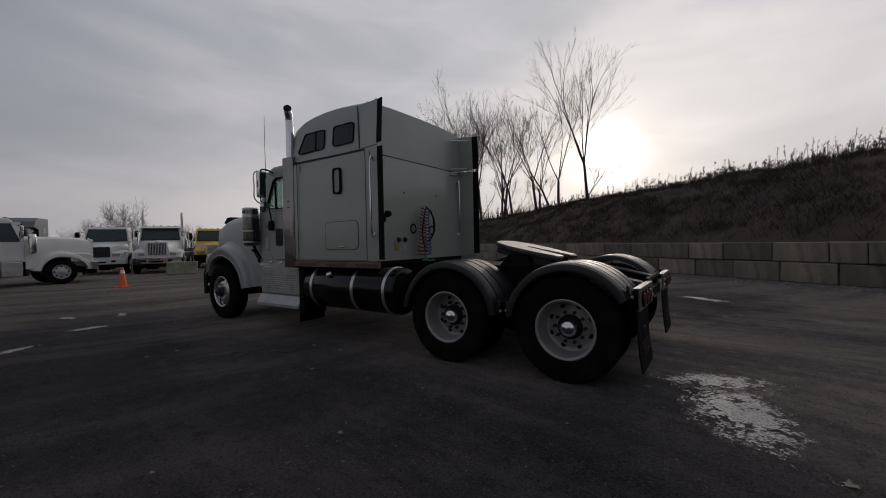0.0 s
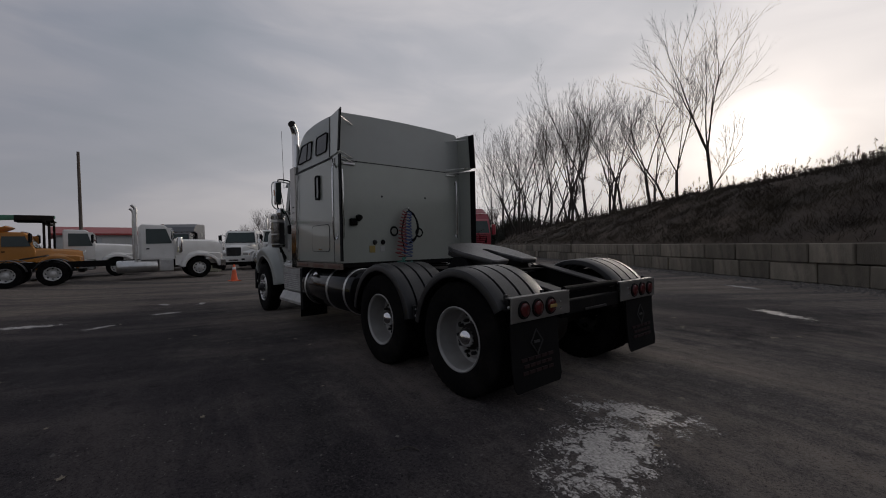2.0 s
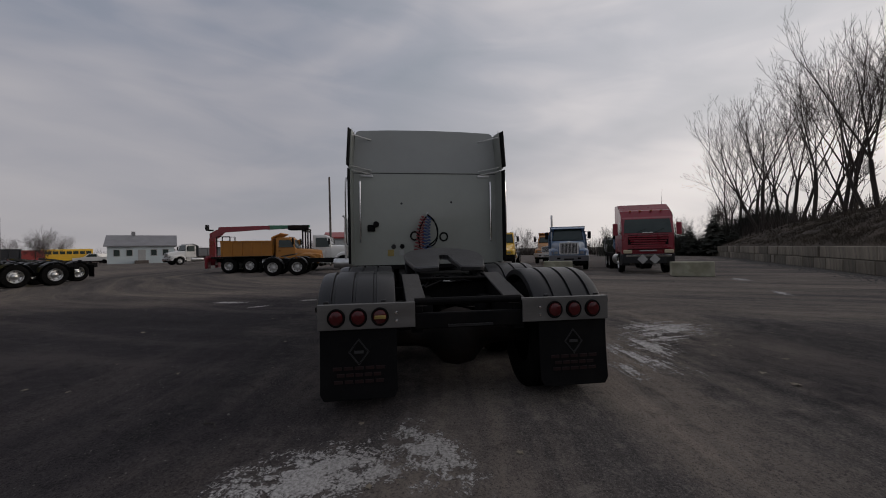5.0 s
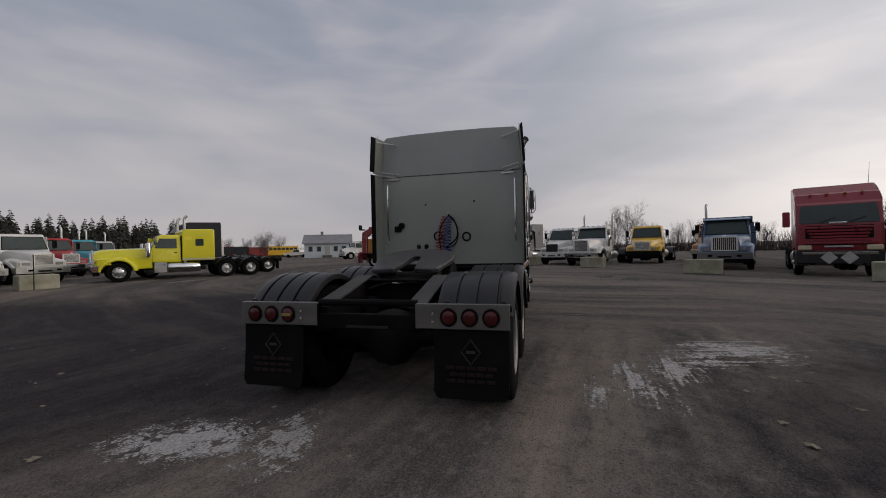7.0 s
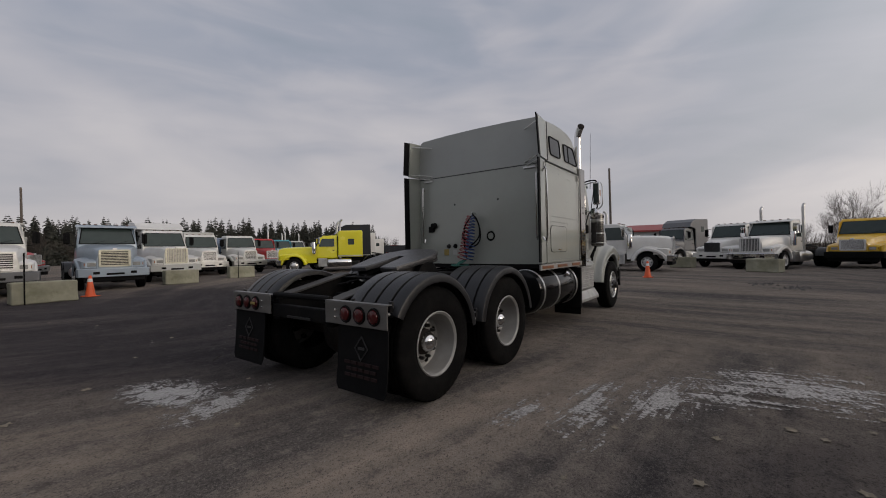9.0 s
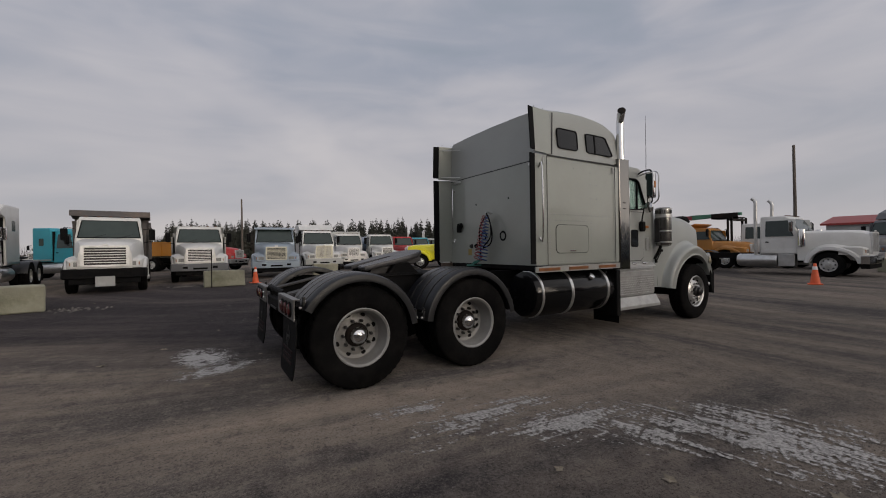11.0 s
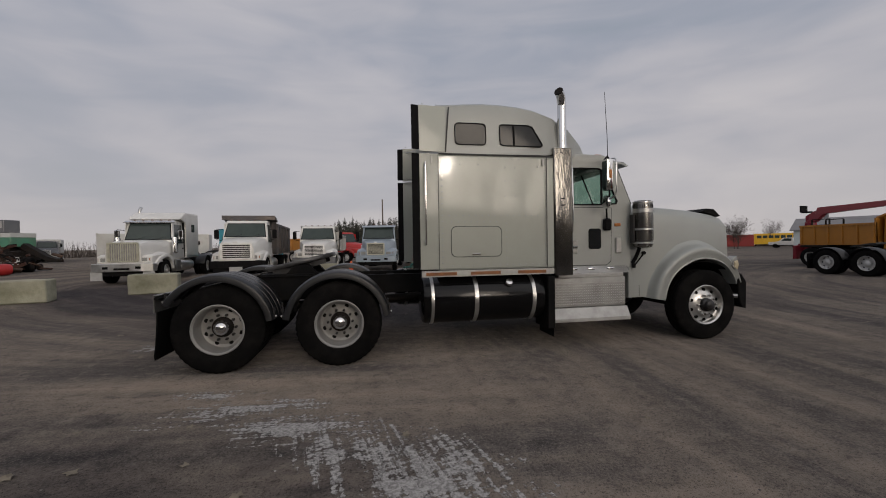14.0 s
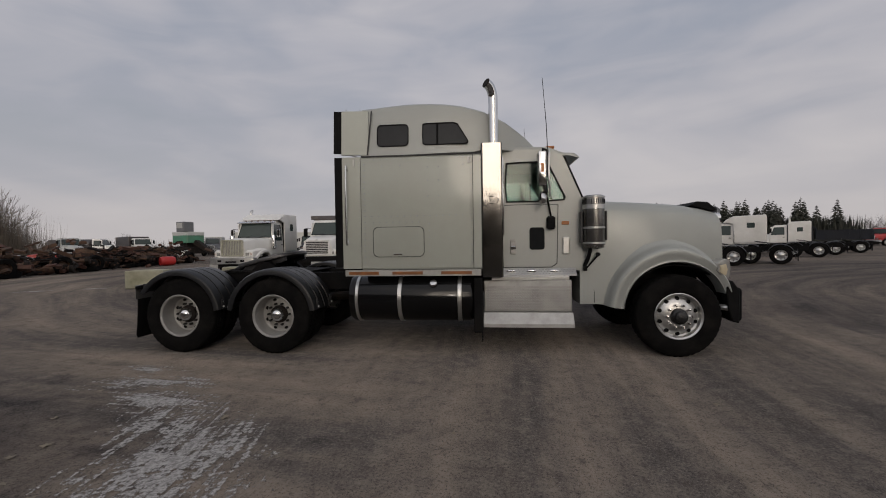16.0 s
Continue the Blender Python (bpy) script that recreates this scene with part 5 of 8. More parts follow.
        hd = part("door_handle", bm, plate_dark, door, "grey recessed door handle")
        bm = box(BM(), 4.552, 4.618, s * 1.106 - .012, s * 1.106 + .012, 1.345, 1.39, 0.008)
        part("lever", bm, chrome, hd)
        bm = BM()
        box(bm, 5.02, 5.13, s * 1.12 - 0.04, s * 1.12 + 0.04, 1.60, 1.77, 0.02)
        part("mirror_bracket", bm, rubber, door)
        bm = BM()
        box(bm, 5.22, 5.32, s * 1.075 - .012, s * 1.075 + .012, 1.66, 1.705, 0.006)
        part("marker_lamp", bm, amber_lens, cs, "amber marker lamp")
        bm = BM()
        box(bm, 5.23, 5.32, s * 1.08 - .02, s * 1.08 + .02, 1.28, 1.50, 0.01)
        part("cab_step_grip", bm, alu, cs)
        # sill with lamps below the door
        bm = BM()
        prism(bm, [(s * 0.98, 1.09), (s * 1.075, 1.09), (s * 1.16, 1.005), (s * 1.16, 0.992), (s * 0.98, 0.992)], "x", 4.42, 5.40, 0.004)
        sill = part("sill_trim", bm, diamond, T, "bright pressed-metal cab sill")
        bm = BM()
        for i in range(24):
            for j in range(3):
                x, f = 4.45 + i * 0.040 + 0.02 * (j % 2), 0.2 + 0.3 * j
                yb, zb = 1.077 + 0.083 * f, 1.092 - 0.085 * f
                top = bm.verts.new((x, s * (yb + 0.007), zb + 0.007))
                rim = [bm.verts.new((x + dx, s * (yb + dz), zb - dz)) for dx, dz in ((-0.014, 0.0), (0.0, -0.006), (0.014, 0.0), (0.0, 0.006))]
                for q in range(4):
                    bm.faces.new((top, rim[q], rim[(q + 1) % 4]))
        tagged(part("sill_pattern", bm, alu, sill), kind="stuff")
        for x in (4.50, 4.77, 5.06):
            bm = BM()
            lathe(bm, [(0.0, -0.06), (0.018, -0.055), (0.026, -0.03), (0.026, 0.03), (0.018, 0.055), (0.0, 0.06)], (x + 0.05, s * 1.115, 1.058), "x", 12)
            part("sill_lamp", bm, chrome, sill, "small chrome sill lamp", smooth=True)
        # mirror: upright chrome head on a tube frame, a round one below
        bm = BM()
        box(bm, 4.88, 4.98, s * 1.42 - 0.068, s * 1.42 + 0.068, 2.13, 2.55, 0.025, 2)
        mi = part("mirror", bm, chrome, T, "tall chrome door mirror", smooth=True)
        bm = box(BM(), 4.872, 4.878, s * 1.42 - 0.055, s * 1.42 + 0.055, 2.16, 2.52)
        part("mirror_glass", bm, screen_glass, mi)
        bm = box(BM(), 4.91, 4.95, s * 1.49 - 0.006, s * 1.49 + 0.006, 2.29, 2.40, 0.003)
        part("mirror_lamp", bm, amber_lens, mi)
        bm = BM()
        tube(bm, smooth_line([(5.05, s * 1.07, 2.57), (5.02, s * 1.2, 2.60), (4.95, s * 1.38, 2.59), (4.95, s * 1.42, 2.54)], 4), 0.013, 7)
        tube(bm, smooth_line([(4.95, s * 1.42, 2.14), (4.96, s * 1.40, 2.06), (5.02, s * 1.22, 1.98), (5.08, s * 1.12, 1.76)], 4), 0.013, 7)
        tube(bm, [(4.99, s * 1.36, 2.56), (5.05, s * 1.25, 2.02)], 0.008, 6)
        part("mirror_arm", bm, rubber, mi, smooth=True)
        bm = BM()
        tube(bm, smooth_line([(5.05, s * 1.09, 2.54), (5.03, s * 1.35, 2.57), (5.01, s * 1.50, 2.52), (5.0, s * 1.51, 2.3), (5.01, s * 1.50, 2.12), (5.03, s * 1.36, 2.04), (5.06, s * 1.10, 2.02)], 4), 0.011, 7)
        part("mirror_frame", bm, alu, mi, "bright tube frame round the mirror", smooth=True)
        bm = BM()
        lathe(bm, [(0.0, -0.03), (0.05, -0.028), (0.088, -0.012), (0.092, 0.0), (0.08, 0.03), (0.04, 0.06), (0.0, 0.065)], (4.93, s * 1.36, 1.98), "x", 18)
        part("spot_mirror", bm, chrome, mi, smooth=True)
        # side grab bar behind the door
        bm = BM()
        tube(bm, smooth_line([(4.45, s * 1.10, 2.46), (4.45, s * 1.25, 2.45), (4.45, s * 1.25, 1.6), (4.45, s * 1.10, 1.58)], 4), 0.013, 7)
        part("grab_bar", bm, chrome, T, "chrome grab bar by the door", smooth=True)
        # air cleaner
        bm = BM()
        lathe(bm, [(0.0, 2.02), (0.12, 2.015), (0.138, 2.0), (0.143, 1.97), (0.143, 1.90), (0.136, 1.895), (0.136, 1.87), (0.143, 1.865), (0.143, 1.40), (0.132, 1.36), (0.07, 1.34), (0.0, 1.34)], (5.62, s * 1.21, 0), "z", 32)
        ac = part("air_cleaner", bm, cleaner_steel, T, "smoked chrome canister air cleaner with bright bands", smooth=True)
        for z0, z1 in ((1.985, 2.0), (1.845, 1.895), (1.60, 1.62), (1.41, 1.428)):
            bm = BM()
            lathe(bm, [(0.142, z0 - 0.004), (0.149, z0), (0.149, z1), (0.142, z1 + 0.004)], (5.62, s * 1.21, 0), "z", 32)
            part("band", bm, alu, ac, "bright steel band", smooth=True)
        for k in range(28):
            a = 2 * math.pi * k / 28
            bm = box(BM(), 5.62 + 0.1435 * math.cos(a) - .004, 5.62 + 0.1435 * math.cos(a) + .004, s * 1.21 + 0.1435 * math.sin(a) - .004, s * 1.21 + 0.1435 * math.sin(a) + .004, 1.915, 1.965)
            part("intake_slot", bm, rubber, ac)
        for k, x in enumerate((5.455, 5.785)):
            bm = box(BM(), x - 0.012, x + 0.012, *sorted((s * 1.13, s * 1.23)), 1.42 + 0.03 * k, 1.82, 0.005)
            part("side_bracket", bm, grease, ac, "dark upright mounting bracket")
        bm = BM()
        tube(bm, smooth_line([(5.58, s * 1.18, 1.35), (5.56, s * 1.12, 1.22), (5.52, s * 1.08, 1.12)], 4), 0.028, 8)
        part("drain_hose", bm, rubber, ac)
        bm = BM()
        tube(bm, [(5.53, s * 1.10, 1.08), (5.70, s * 1.12, 1.26)], 0.012, 7)
        lathe(bm, [(0.0, -0.02), (0.026, -0.02), (0.026, 0.03), (0.0, 0.03)], (5.70, s * 1.12, 1.27), "y", 10)
        box(bm, 5.50, 5.55, s * 1.10 - .02, s * 1.10 + .02, 1.05, 1.12, .006)
        part("hood_latch", bm, rubber, T)
        # antenna
        bm = BM()
        tube(bm, [(5.03, s * 1.25, 2.45), (5.01, s * 1.27, 2.9), (4.96, s * 1.30, 3.5)], 0.006, 6, taper=0.003)
        part("antenna", bm, rubber, T, "thin whip antenna")
    # roof, back, floor and firewall of the cab
    bm = BM()
    loft(bm, [[(x, y, z) for y, z in ((1.07, z0), (1.06, z0 + 0.035), (0.98, z0 + 0.055), (0, z0 + 0.075), (-0.98, z0 + 0.055), (-1.06, z0 + 0.035), (-1.07, z0), (0, z0 - 0.01))] for x, z0 in ((4.16, 2.635), (4.6, 2.645), (5.05, 2.635), (5.27, 2.55))])
    part("cab_roof", bm, paint, T, smooth=True)
    bm = BM()
    prism(bm, [(5.13, 2.60), (5.40, 2.585), (5.47, 2.53), (5.44, 2.52), (5.36, 2.555), (5.14, 2.565)], "y", -1.06, 1.06, 0.004)
    part("sun_visor", bm, paint_dull, T, "dark-edged sun visor over the windscreen", smooth=False)
    bm = BM()
    box(bm, 4.2, 5.45, -1.02, 1.02, 1.05, 1.10)
    box(bm, 4.16, 4.20, -1.02, -0.45, 1.05, 2.62)
    box(bm, 4.16, 4.20, 0.45, 1.02, 1.05, 2.62)
    box(bm, 5.36, 5.42, -1.0, 1.0, 1.1, 1.86)
    part("cab_lining", bm, interior, T)
    bm = BM()
    prism(bm, [(5.05, 1.80), (5.40, 1.80), (5.46, 1.96), (5.20, 1.99)], "y", -1.0, 1.0, 0.01)
    part("dashboard", bm, interior, T)
    for s in (1, -1):
        bm = BM()
        box(bm, 4.45, 4.95, s * 0.55 - 0.25, s * 0.55 + 0.25, 1.45, 1.62, 0.05, 2)
        prism(bm, [(4.40, 1.55), (4.56, 1.55), (4.46, 2.3), (4.34, 2.3)], "y", s * 0.55 - 0.24, s * 0.55 + 0.24, 0.04)
        part("cab_seat", bm, interior, T, smooth=True)
    bm = BM()
    lathe(bm, [(0.20, -0.012), (0.225, 0.0), (0.20, 0.012)], (0, 0, 0), "z", 24)
    bm.transform(Matrix.Translation((5.02, 0.55, 2.02)) @ Matrix.Rotation(radians(-50), 4, "Y"))
    part("steering_wheel", bm, rubber, T)
    bm = BM()
    loft(bm, [[(5.235 + d, -1.0, 2.545), (5.235 + d, 1.0, 2.545)] for d in (0,)] + [[(5.50 + 0.0, -0.99, 1.985), (5.50, 0.99, 1.985)]], close=False, caps=False)
    wsg = part("windscreen", bm, cab_glass, T, "greenish raked windscreen")
    wsg.visible_shadow = False
    bm = BM()
    for y in (-1.03, 0.0, 1.03):
        tube(bm, [(5.25, y, 2.56), (5.51, y, 1.98)], 0.025 if y else 0.012, 6)
    tube(bm, [(5.515, -1.0, 1.985), (5.515, 1.0, 1.985)], 0.02, 6)
    part("screen_frame", bm, rubber, T)

    # hood: sections along its length, open round the front wheels
    def arch(x, r=0.66):
        return 0.52 + math.sqrt(max(r * r - (x - 6.66) ** 2, 0)) if abs(x - 6.66) < r else 0.0

    bm = BM()
    rows = []
    for x in (5.46, 5.6, 5.8, 5.98, 6.03, 6.1, 6.2, 6.35, 6.5, 6.66, 6.8, 6.95, 7.08, 7.18, 7.25):
        top = mixf([(5.46, 2.01), (5.8, 1.995), (6.3, 1.965), (6.8, 1.93), (7.1, 1.885), (7.25, 1.83)], x)
        half = mixf([(5.46, 1.05), (6.0, 1.03), (6.5, 0.99), (7.0, 0.92), (7.25, 0.86)], x)
        low = max(mixf([(5.46, 0.62), (5.98, 0.62), (6.03, 0.66), (7.25, 0.95)], x), arch(x))
        side = [(half, low), (half + 0.005, (low + 1.45) / 2), (half - 0.005, 1.45), (half - 0.022, 1.66), (half - 0.045, top - 0.165), (half - 0.06, top - 0.135), (half - 0.15, top - 0.05), (half - 0.34, top - 0.012), (0.0, top + 0.012)]
        rows.append([(x, y, z) for y, z in side] + [(x, -y, z) for y, z in reversed(side[:-1])])
    loft(bm, rows, close=False, caps=False)
    f = [bm.verts.new(p) for p in rows[-1]]
    bm.faces.new(f)
    f = [bm.verts.new(p) for p in rows[0]]
    bm.faces.new(f)
    hood = part("hood", bm, paint, T, "long sloping silver grey hood", smooth=True)
    for s in (1, -1):
        bm = box(BM(), 5.655, 5.664, s * 1.046 - 0.006, s * 1.046 + 0.006, 0.64, 1.16)
        part("hood_seam", bm, seam_dark, hood)
    for s in (1, -1):
        bm = BM()
        prof = [(0.640, 0.98), (0.645, 1.12), (0.648, 1.165), (0.660, 1.182), (0.676, 1.176), (0.69, 1.178), (0.745, 1.196), (0.79, 1.205), (0.815, 1.196), (0.835, 1.168), (0.848, 1.125), (0.86, 1.075), (0.885, 1.035), (0.93, 1.005)]
        rowsf = []
        for k in range(0, 37):
            a = radians(24 + (173 - 24) * k / 36)
            front = max(0.0, math.cos(a))
            row = []
            for r, y in prof:
                rr = 0.64 + (r - 0.64) * (1 - 0.62 * front)
                row.append((6.66 + rr * math.cos(a) * (1 - 0.16 * front), s * (y - 0.05 * front ** 2), 0.50 + rr * math.sin(a) * 1.02))
            rowsf.append(row)
        loft(bm, rowsf, close=False, caps=False)
        fen = part("front_fender", bm, paint, T, "flared silver front fender", smooth=True)
        bm = BM()
        lathe(bm, [(0.63, s * 0.55), (0.63, s * 1.10), (0.62, s * 1.10), (0.62, s * 0.55)], (6.66, 0, 0.50), "y", 20, closed=True, arc=(10, 175))
        part("wheel_arch", bm, rubber, T)
        bm = BM()
        lamp_rows = []
        for x, y, z0, z1 in ((7.06, 1.185, 1.06, 1.13), (7.10, 1.18, 1.00, 1.18), (7.16, 1.155, 0.965, 1.20), (7.21, 1.10, 0.95, 1.195), (7.25, 1.02, 0.945, 1.18), (7.275, 0.90, 0.95, 1.15), (7.28, 0.84, 0.97, 1.12)):
            lamp_rows.append([(x, s * y, z0), (x + 0.012, s * (y + 0.008), (z0 + z1) / 2), (x, s * y, z1), (x - 0.05, s * (y - 0.10), z1), (x - 0.05, s * (y - 0.10), z0)])
        loft(bm, lamp_rows)
        hl = part("headlamp", bm, lamp_glass, T, "wrap-round headlamp with amber corner", smooth=True)
        bm = BM()
        loft(bm, [[(x + 0.004, s * (y + 0.010), z0 + 0.02), (x + 0.016, s * (y + 0.016), (z0 + z1) / 2), (x + 0.004, s * (y + 0.010), z1 - 0.03), (x - 0.02, s * (y - 0.04), z1 - 0.04), (x - 0.02, s * (y - 0.04), z0 + 0.02)]
                  for x, y, z0, z1 in ((7.085, 1.183, 1.02, 1.15), (7.11, 1.178, 0.99, 1.16), (7.15, 1.16, 0.97, 1.17))])
        part("corner_lens", bm, amber_pale, hl, "pale amber corner lens", smooth=True)
        bm = BM()
        prism(bm, [(7.16, 0.92), (7.22, 0.92), (7.29, 0.80), (7.28, 0.42), (7.22, 0.44), (7.18, 0.60)], "y", *sorted((s * 1.02, s * 1.16)), 0.01)
        part("bumper_end", bm, rubber, T, "black bumper end")
        bm = BM()
        tube(bm, [(7.10, s * 1.0, 0.60), (7.2, s * 1.12, 0.60)], 0.035, 10)
        part("tow_hook", bm, alu, T)
    bm = BM()
    box(bm, 7.26, 7.38, -1.04, 1.04, 0.42, 0.82, 0.03)
    part("bumper", bm, rubber, T, "dark front bumper")
    outer = rounded(-0.64, 0.64, 0.96, 1.80, 0.08, 4)
    bm = BM()
    ring(bm, outer, [(y * 0.90, 1.38 + (z - 1.38) * 0.90) for y, z in outer], "x", 7.24, 7.335)
    gr = part("grille", bm, chrome, T, "chrome grille surround")
    for k in range(9):
        z = 1.04 + 0.08 * k
        bm = box(BM(), 7.26, 7.29, -0.50, 0.50, z, z + 0.02)
        part("grille_bar", bm, chrome, gr)
    bm = BM()
    prism(bm, [(6.98, 1.895), (7.06, 1.945), (7.17, 1.935), (7.265, 1.83), (7.22, 1.81)], "y", -0.72, 0.72, 0.01)
    part("bug_deflector", bm, rubber, T, "dark hood-top deflector")
    for k in range(5):
        y = (k - 2) * 0.38
        bm = box(BM(), 5.06, 5.18, y - 0.045, y + 0.045, 2.70, 2.735, 0.012)
        part("roof_marker", bm, amber_lens, T, "amber roof marker lamp")
    draw_in(T)
    return T


build_tractor()

# ---- the other trucks of the yard ----
WHEEL_KIT = {}


def far_wheel(parent, x, y, out, rim_mat, front, dual):
    """A plain truck wheel, its meshes shared by all the parked trucks."""
    key = (rim_mat.name, front, out)
    if key not in WHEEL_KIT:
        bm = BM()
        prof = [(0.27, 0.0), (0.29, 0.12), (0.28, 0.13), (0.262, 0.11)] + ([(0.25, 0.06), (0.16, 0.11), (0.09, 0.12), (0.08, 0.2), (0.0, 0.21)] if front else [(0.255, 0.0), (0.20, -0.03), (0.13, -0.01), (0.12, 0.06), (0.08, 0.09), (0.0, 0.1)])
        lathe(bm, [(r, h * out) for r, h in prof], (0, 0, 0), "y", 20)
        rim = bpy.data.meshes.new("wheel")
        bmesh.ops.recalc_face_normals(bm, faces=bm.faces)
        bm.to_mesh(rim), bm.free()
        rim.materials.append(rim_mat)
        rim.shade_smooth()
        rim.set_sharp_from_angle(angle=radians(38))
        bm = BM()
        lathe(bm, [(0.272, -0.11), (0.33, -0.14), (0.44, -0.138), (0.49, -0.12), (0.502, -0.09), (0.502, -0.01), (0.49, 0.0), (0.502, 0.01), (0.502, 0.09), (0.49, 0.12), (0.44, 0.138), (0.33, 0.14), (0.272, 0.11)], (0, 0, 0), "y", 28)
        ty = bpy.data.meshes.new("tyre")
        bmesh.ops.recalc_face_normals(bm, faces=bm.faces)
        bm.to_mesh(ty), bm.free()
        ty.materials.append(tyre_mat)
        ty.shade_smooth()
        ty.set_sharp_from_angle(angle=radians(38))
        # hand holes as dark discs on the rim, their colour giving the shaded depth
        bm = BM()
        for k in range(8):
            a = 2 * math.pi * k / 8
            r, h = (0.207, 0.092) if front else (0.226, -0.012)
            lathe(bm, [(0.034, 0.0), (0.030, 0.006 * out), (0.0, 0.006 * out)], (r * math.cos(a), h * out, r * math.sin(a)), "y", 8)
        hole = bpy.data.meshes.new("hand_holes")
        bmesh.ops.recalc_face_normals(bm, faces=bm.faces)
        bm.to_mesh(hole), bm.free()
        hole.materials.append(seam_dark)
        WHEEL_KIT[key] = (rim, ty, hole)
    rim, ty, hole = WHEEL_KIT[key]
    w = new("wheel", rim)
    w.parent = parent
    w.matrix_local = pose(x, y, 0.50)
    t = new("tyre", ty)
    t.parent = w
    t = tagged(new("hand_holes", hole), kind="stuff")
    t.parent = w
    if dual:
        t = new("inner_tyre", ty)
        t.parent = w
        t.matrix_local = pose(0, -0.31 * out, 0)


def parked_truck(label, at, heading, coat, bonnet=1.75, nose=1.05, hood_rear=1.78, hood_front=1.45, cab_len=1.35, roof=2.66, sleeper=0.0, sleeper_roof=2.9, sleeper_mat=None,
                 grille="bars", grille_w=0.80, grille_mat=None, bumper_mat=None, wheelbase=5.2, tandem=True, stacks=(), body="", body_mat=None, rims=None, cleaners=False, visor=False,
                 tail=1.2, guard_flap=False, plate=False, tank_mat_=None, lamps=True, name="truck", group="parked trucks", round_roof=False, narrow=0.0):
    """A bonneted truck: origin on the ground under its front axle, facing +x."""
    T = thing(name, label, "truck", pose(at[0], at[1], 0, 0, 0, heading), group)
    hood_front, grille_w = min(hood_front + 0.12, hood_rear - 0.06), grille_w * 1.16
    rims, bumper_mat, grille_mat = rims or steel_white, bumper_mat or alu, grille_mat or grille_steel
    back = -(bonnet - nose)
    cab_back = back - cab_len
    hw = 1.02 - narrow
    rear = -wheelbase - (1.35 if tandem else 0)
    # chassis
    for s in (1, -1):
        bm = box(BM(), rear - tail, nose - 0.2, s * 0.42 - 0.04, s * 0.42 + 0.04, 0.72, 0.98)
        part("frame_rail", bm, frame_mat, T)
    for x in (0.0, -wheelbase) + ((-wheelbase - 1.35,) if tandem else ()):
        bm = BM()
        tube(bm, [(x, -0.95, 0.5), (x, 0.95, 0.5)], 0.08, 8)
        part("axle", bm, rust_dark, T)
        for s in (1, -1):
            far_wheel(T, x, s * (1.0 if x == 0 else 1.05), s, rims, x == 0, x != 0)
    bm = box(BM(), back - 0.2, nose - 0.15, -0.38, 0.38, 0.55, 1.3, 0.05)
    part("engine", bm, rust_dark, T)
    # bonnet
    bm = BM()
    rows = []
    for k in range(9):
        f = k / 8
        x = back + (nose - back) * f
        top = hood_rear + (hood_front - hood_rear) * f ** 1.5 - (0.10 * max(0, f - 0.85) / 0.15)
        half = hw - (hw - grille_w * 0.56) * f ** 1.1
        arch = 0.52 + math.sqrt(max(0.60 ** 2 - x * x, 0)) if abs(x) < 0.60 else 0.62
        low = max(arch, 0.66)
        side = [(half, low), (half, (low + top) / 2), (half - 0.02, top - 0.22), (half - 0.09, top - 0.07), (half - 0.25, top), (0.0, top + 0.03)]
        rows.append([(x, y, z) for y, z in side] + [(x, -y, z) for y, z in reversed(side[:-1])])
    loft(bm, rows, close=False, caps=False)
    bm.faces.new([bm.verts.new(p) for p in rows[-1]])
    part("hood", bm, coat, T, smooth=True)
    for s in (1, -1):
        bm = BM()
        rf = []
        push = (nose - 0.16) / 0.62 - 1
        for k in range(17):
            a = radians(6 + 168 * k / 16)
            fr = max(0, math.cos(a))
            rf.append([((r - 0.10 * fr * (r > 0.62)) * math.cos(a) * (1 + push * fr ** 0.6), s * (y - 0.08 * fr * fr), 0.50 + r * math.sin(a)) for r, y in ((0.575, 0.80), (0.59, 1.13), (0.61, 1.17), (0.66, 1.18), (0.74, 1.15), (0.80, 1.04), (0.845, 0.88), (0.87, 0.55))])
        loft(bm, rf, close=False, caps=False)
        part("front_fender", bm, coat, T, smooth=True)
        if lamps:
            yi, yo = grille_w * 0.5 + 0.04, 1.04
            bm = BM()
            loft(bm, [[(x, s * (yi - 0.02), z0), (x, s * w, z0 + 0.01), (x, s * w, z1 - 0.05), (x, s * (w - 0.10), z1), (x, s * (yi - 0.02), z1)] for x, w, z0, z1 in ((0.30, yo + 0.05, 0.90, 1.26), (nose - 0.30, yo, 0.88, 1.25), (nose - 0.12, yo - 0.05, 0.88, 1.21), (nose - 0.04, yo - 0.14, 0.90, 1.16))])
            hl = part("headlamp", bm, coat, T, "headlamp set into the fender front", smooth=False)
            bm = box(BM(), nose - 0.06, nose - 0.028, *sorted((s * (yi + 0.03), s * (yo - 0.20))), 0.96, 1.12, 0.02)
            part("lens", bm, lamp_glass, hl, "clear headlamp lens")
            bm = box(BM(), nose - 0.10, nose - 0.045, *sorted((s * (yo - 0.19), s * (yo - 0.11))), 0.97, 1.11, 0.02)
            part("indicator", bm, amber_lens, hl, "amber indicator lens")
    # grille
    gz0, gz1 = 0.94, hood_front - 0.05
    gw = grille_w / 2
    outer = rounded(-gw, gw, gz0, gz1, 0.06, 3)
    cz = (gz0 + gz1) / 2
    bm = BM()
    ring(bm, outer, [(y * 0.86, cz + (z - cz) * 0.86) for y, z in outer], "x", nose - 0.03, nose + 0.06)
    g = part("grille", bm, grille_mat, T, "grille surround")
    bm = BM()
    prism(bm, [(y * 0.92, cz + (z - cz) * 0.92) for y, z in outer], "x", nose - 0.02, nose + 0.005)
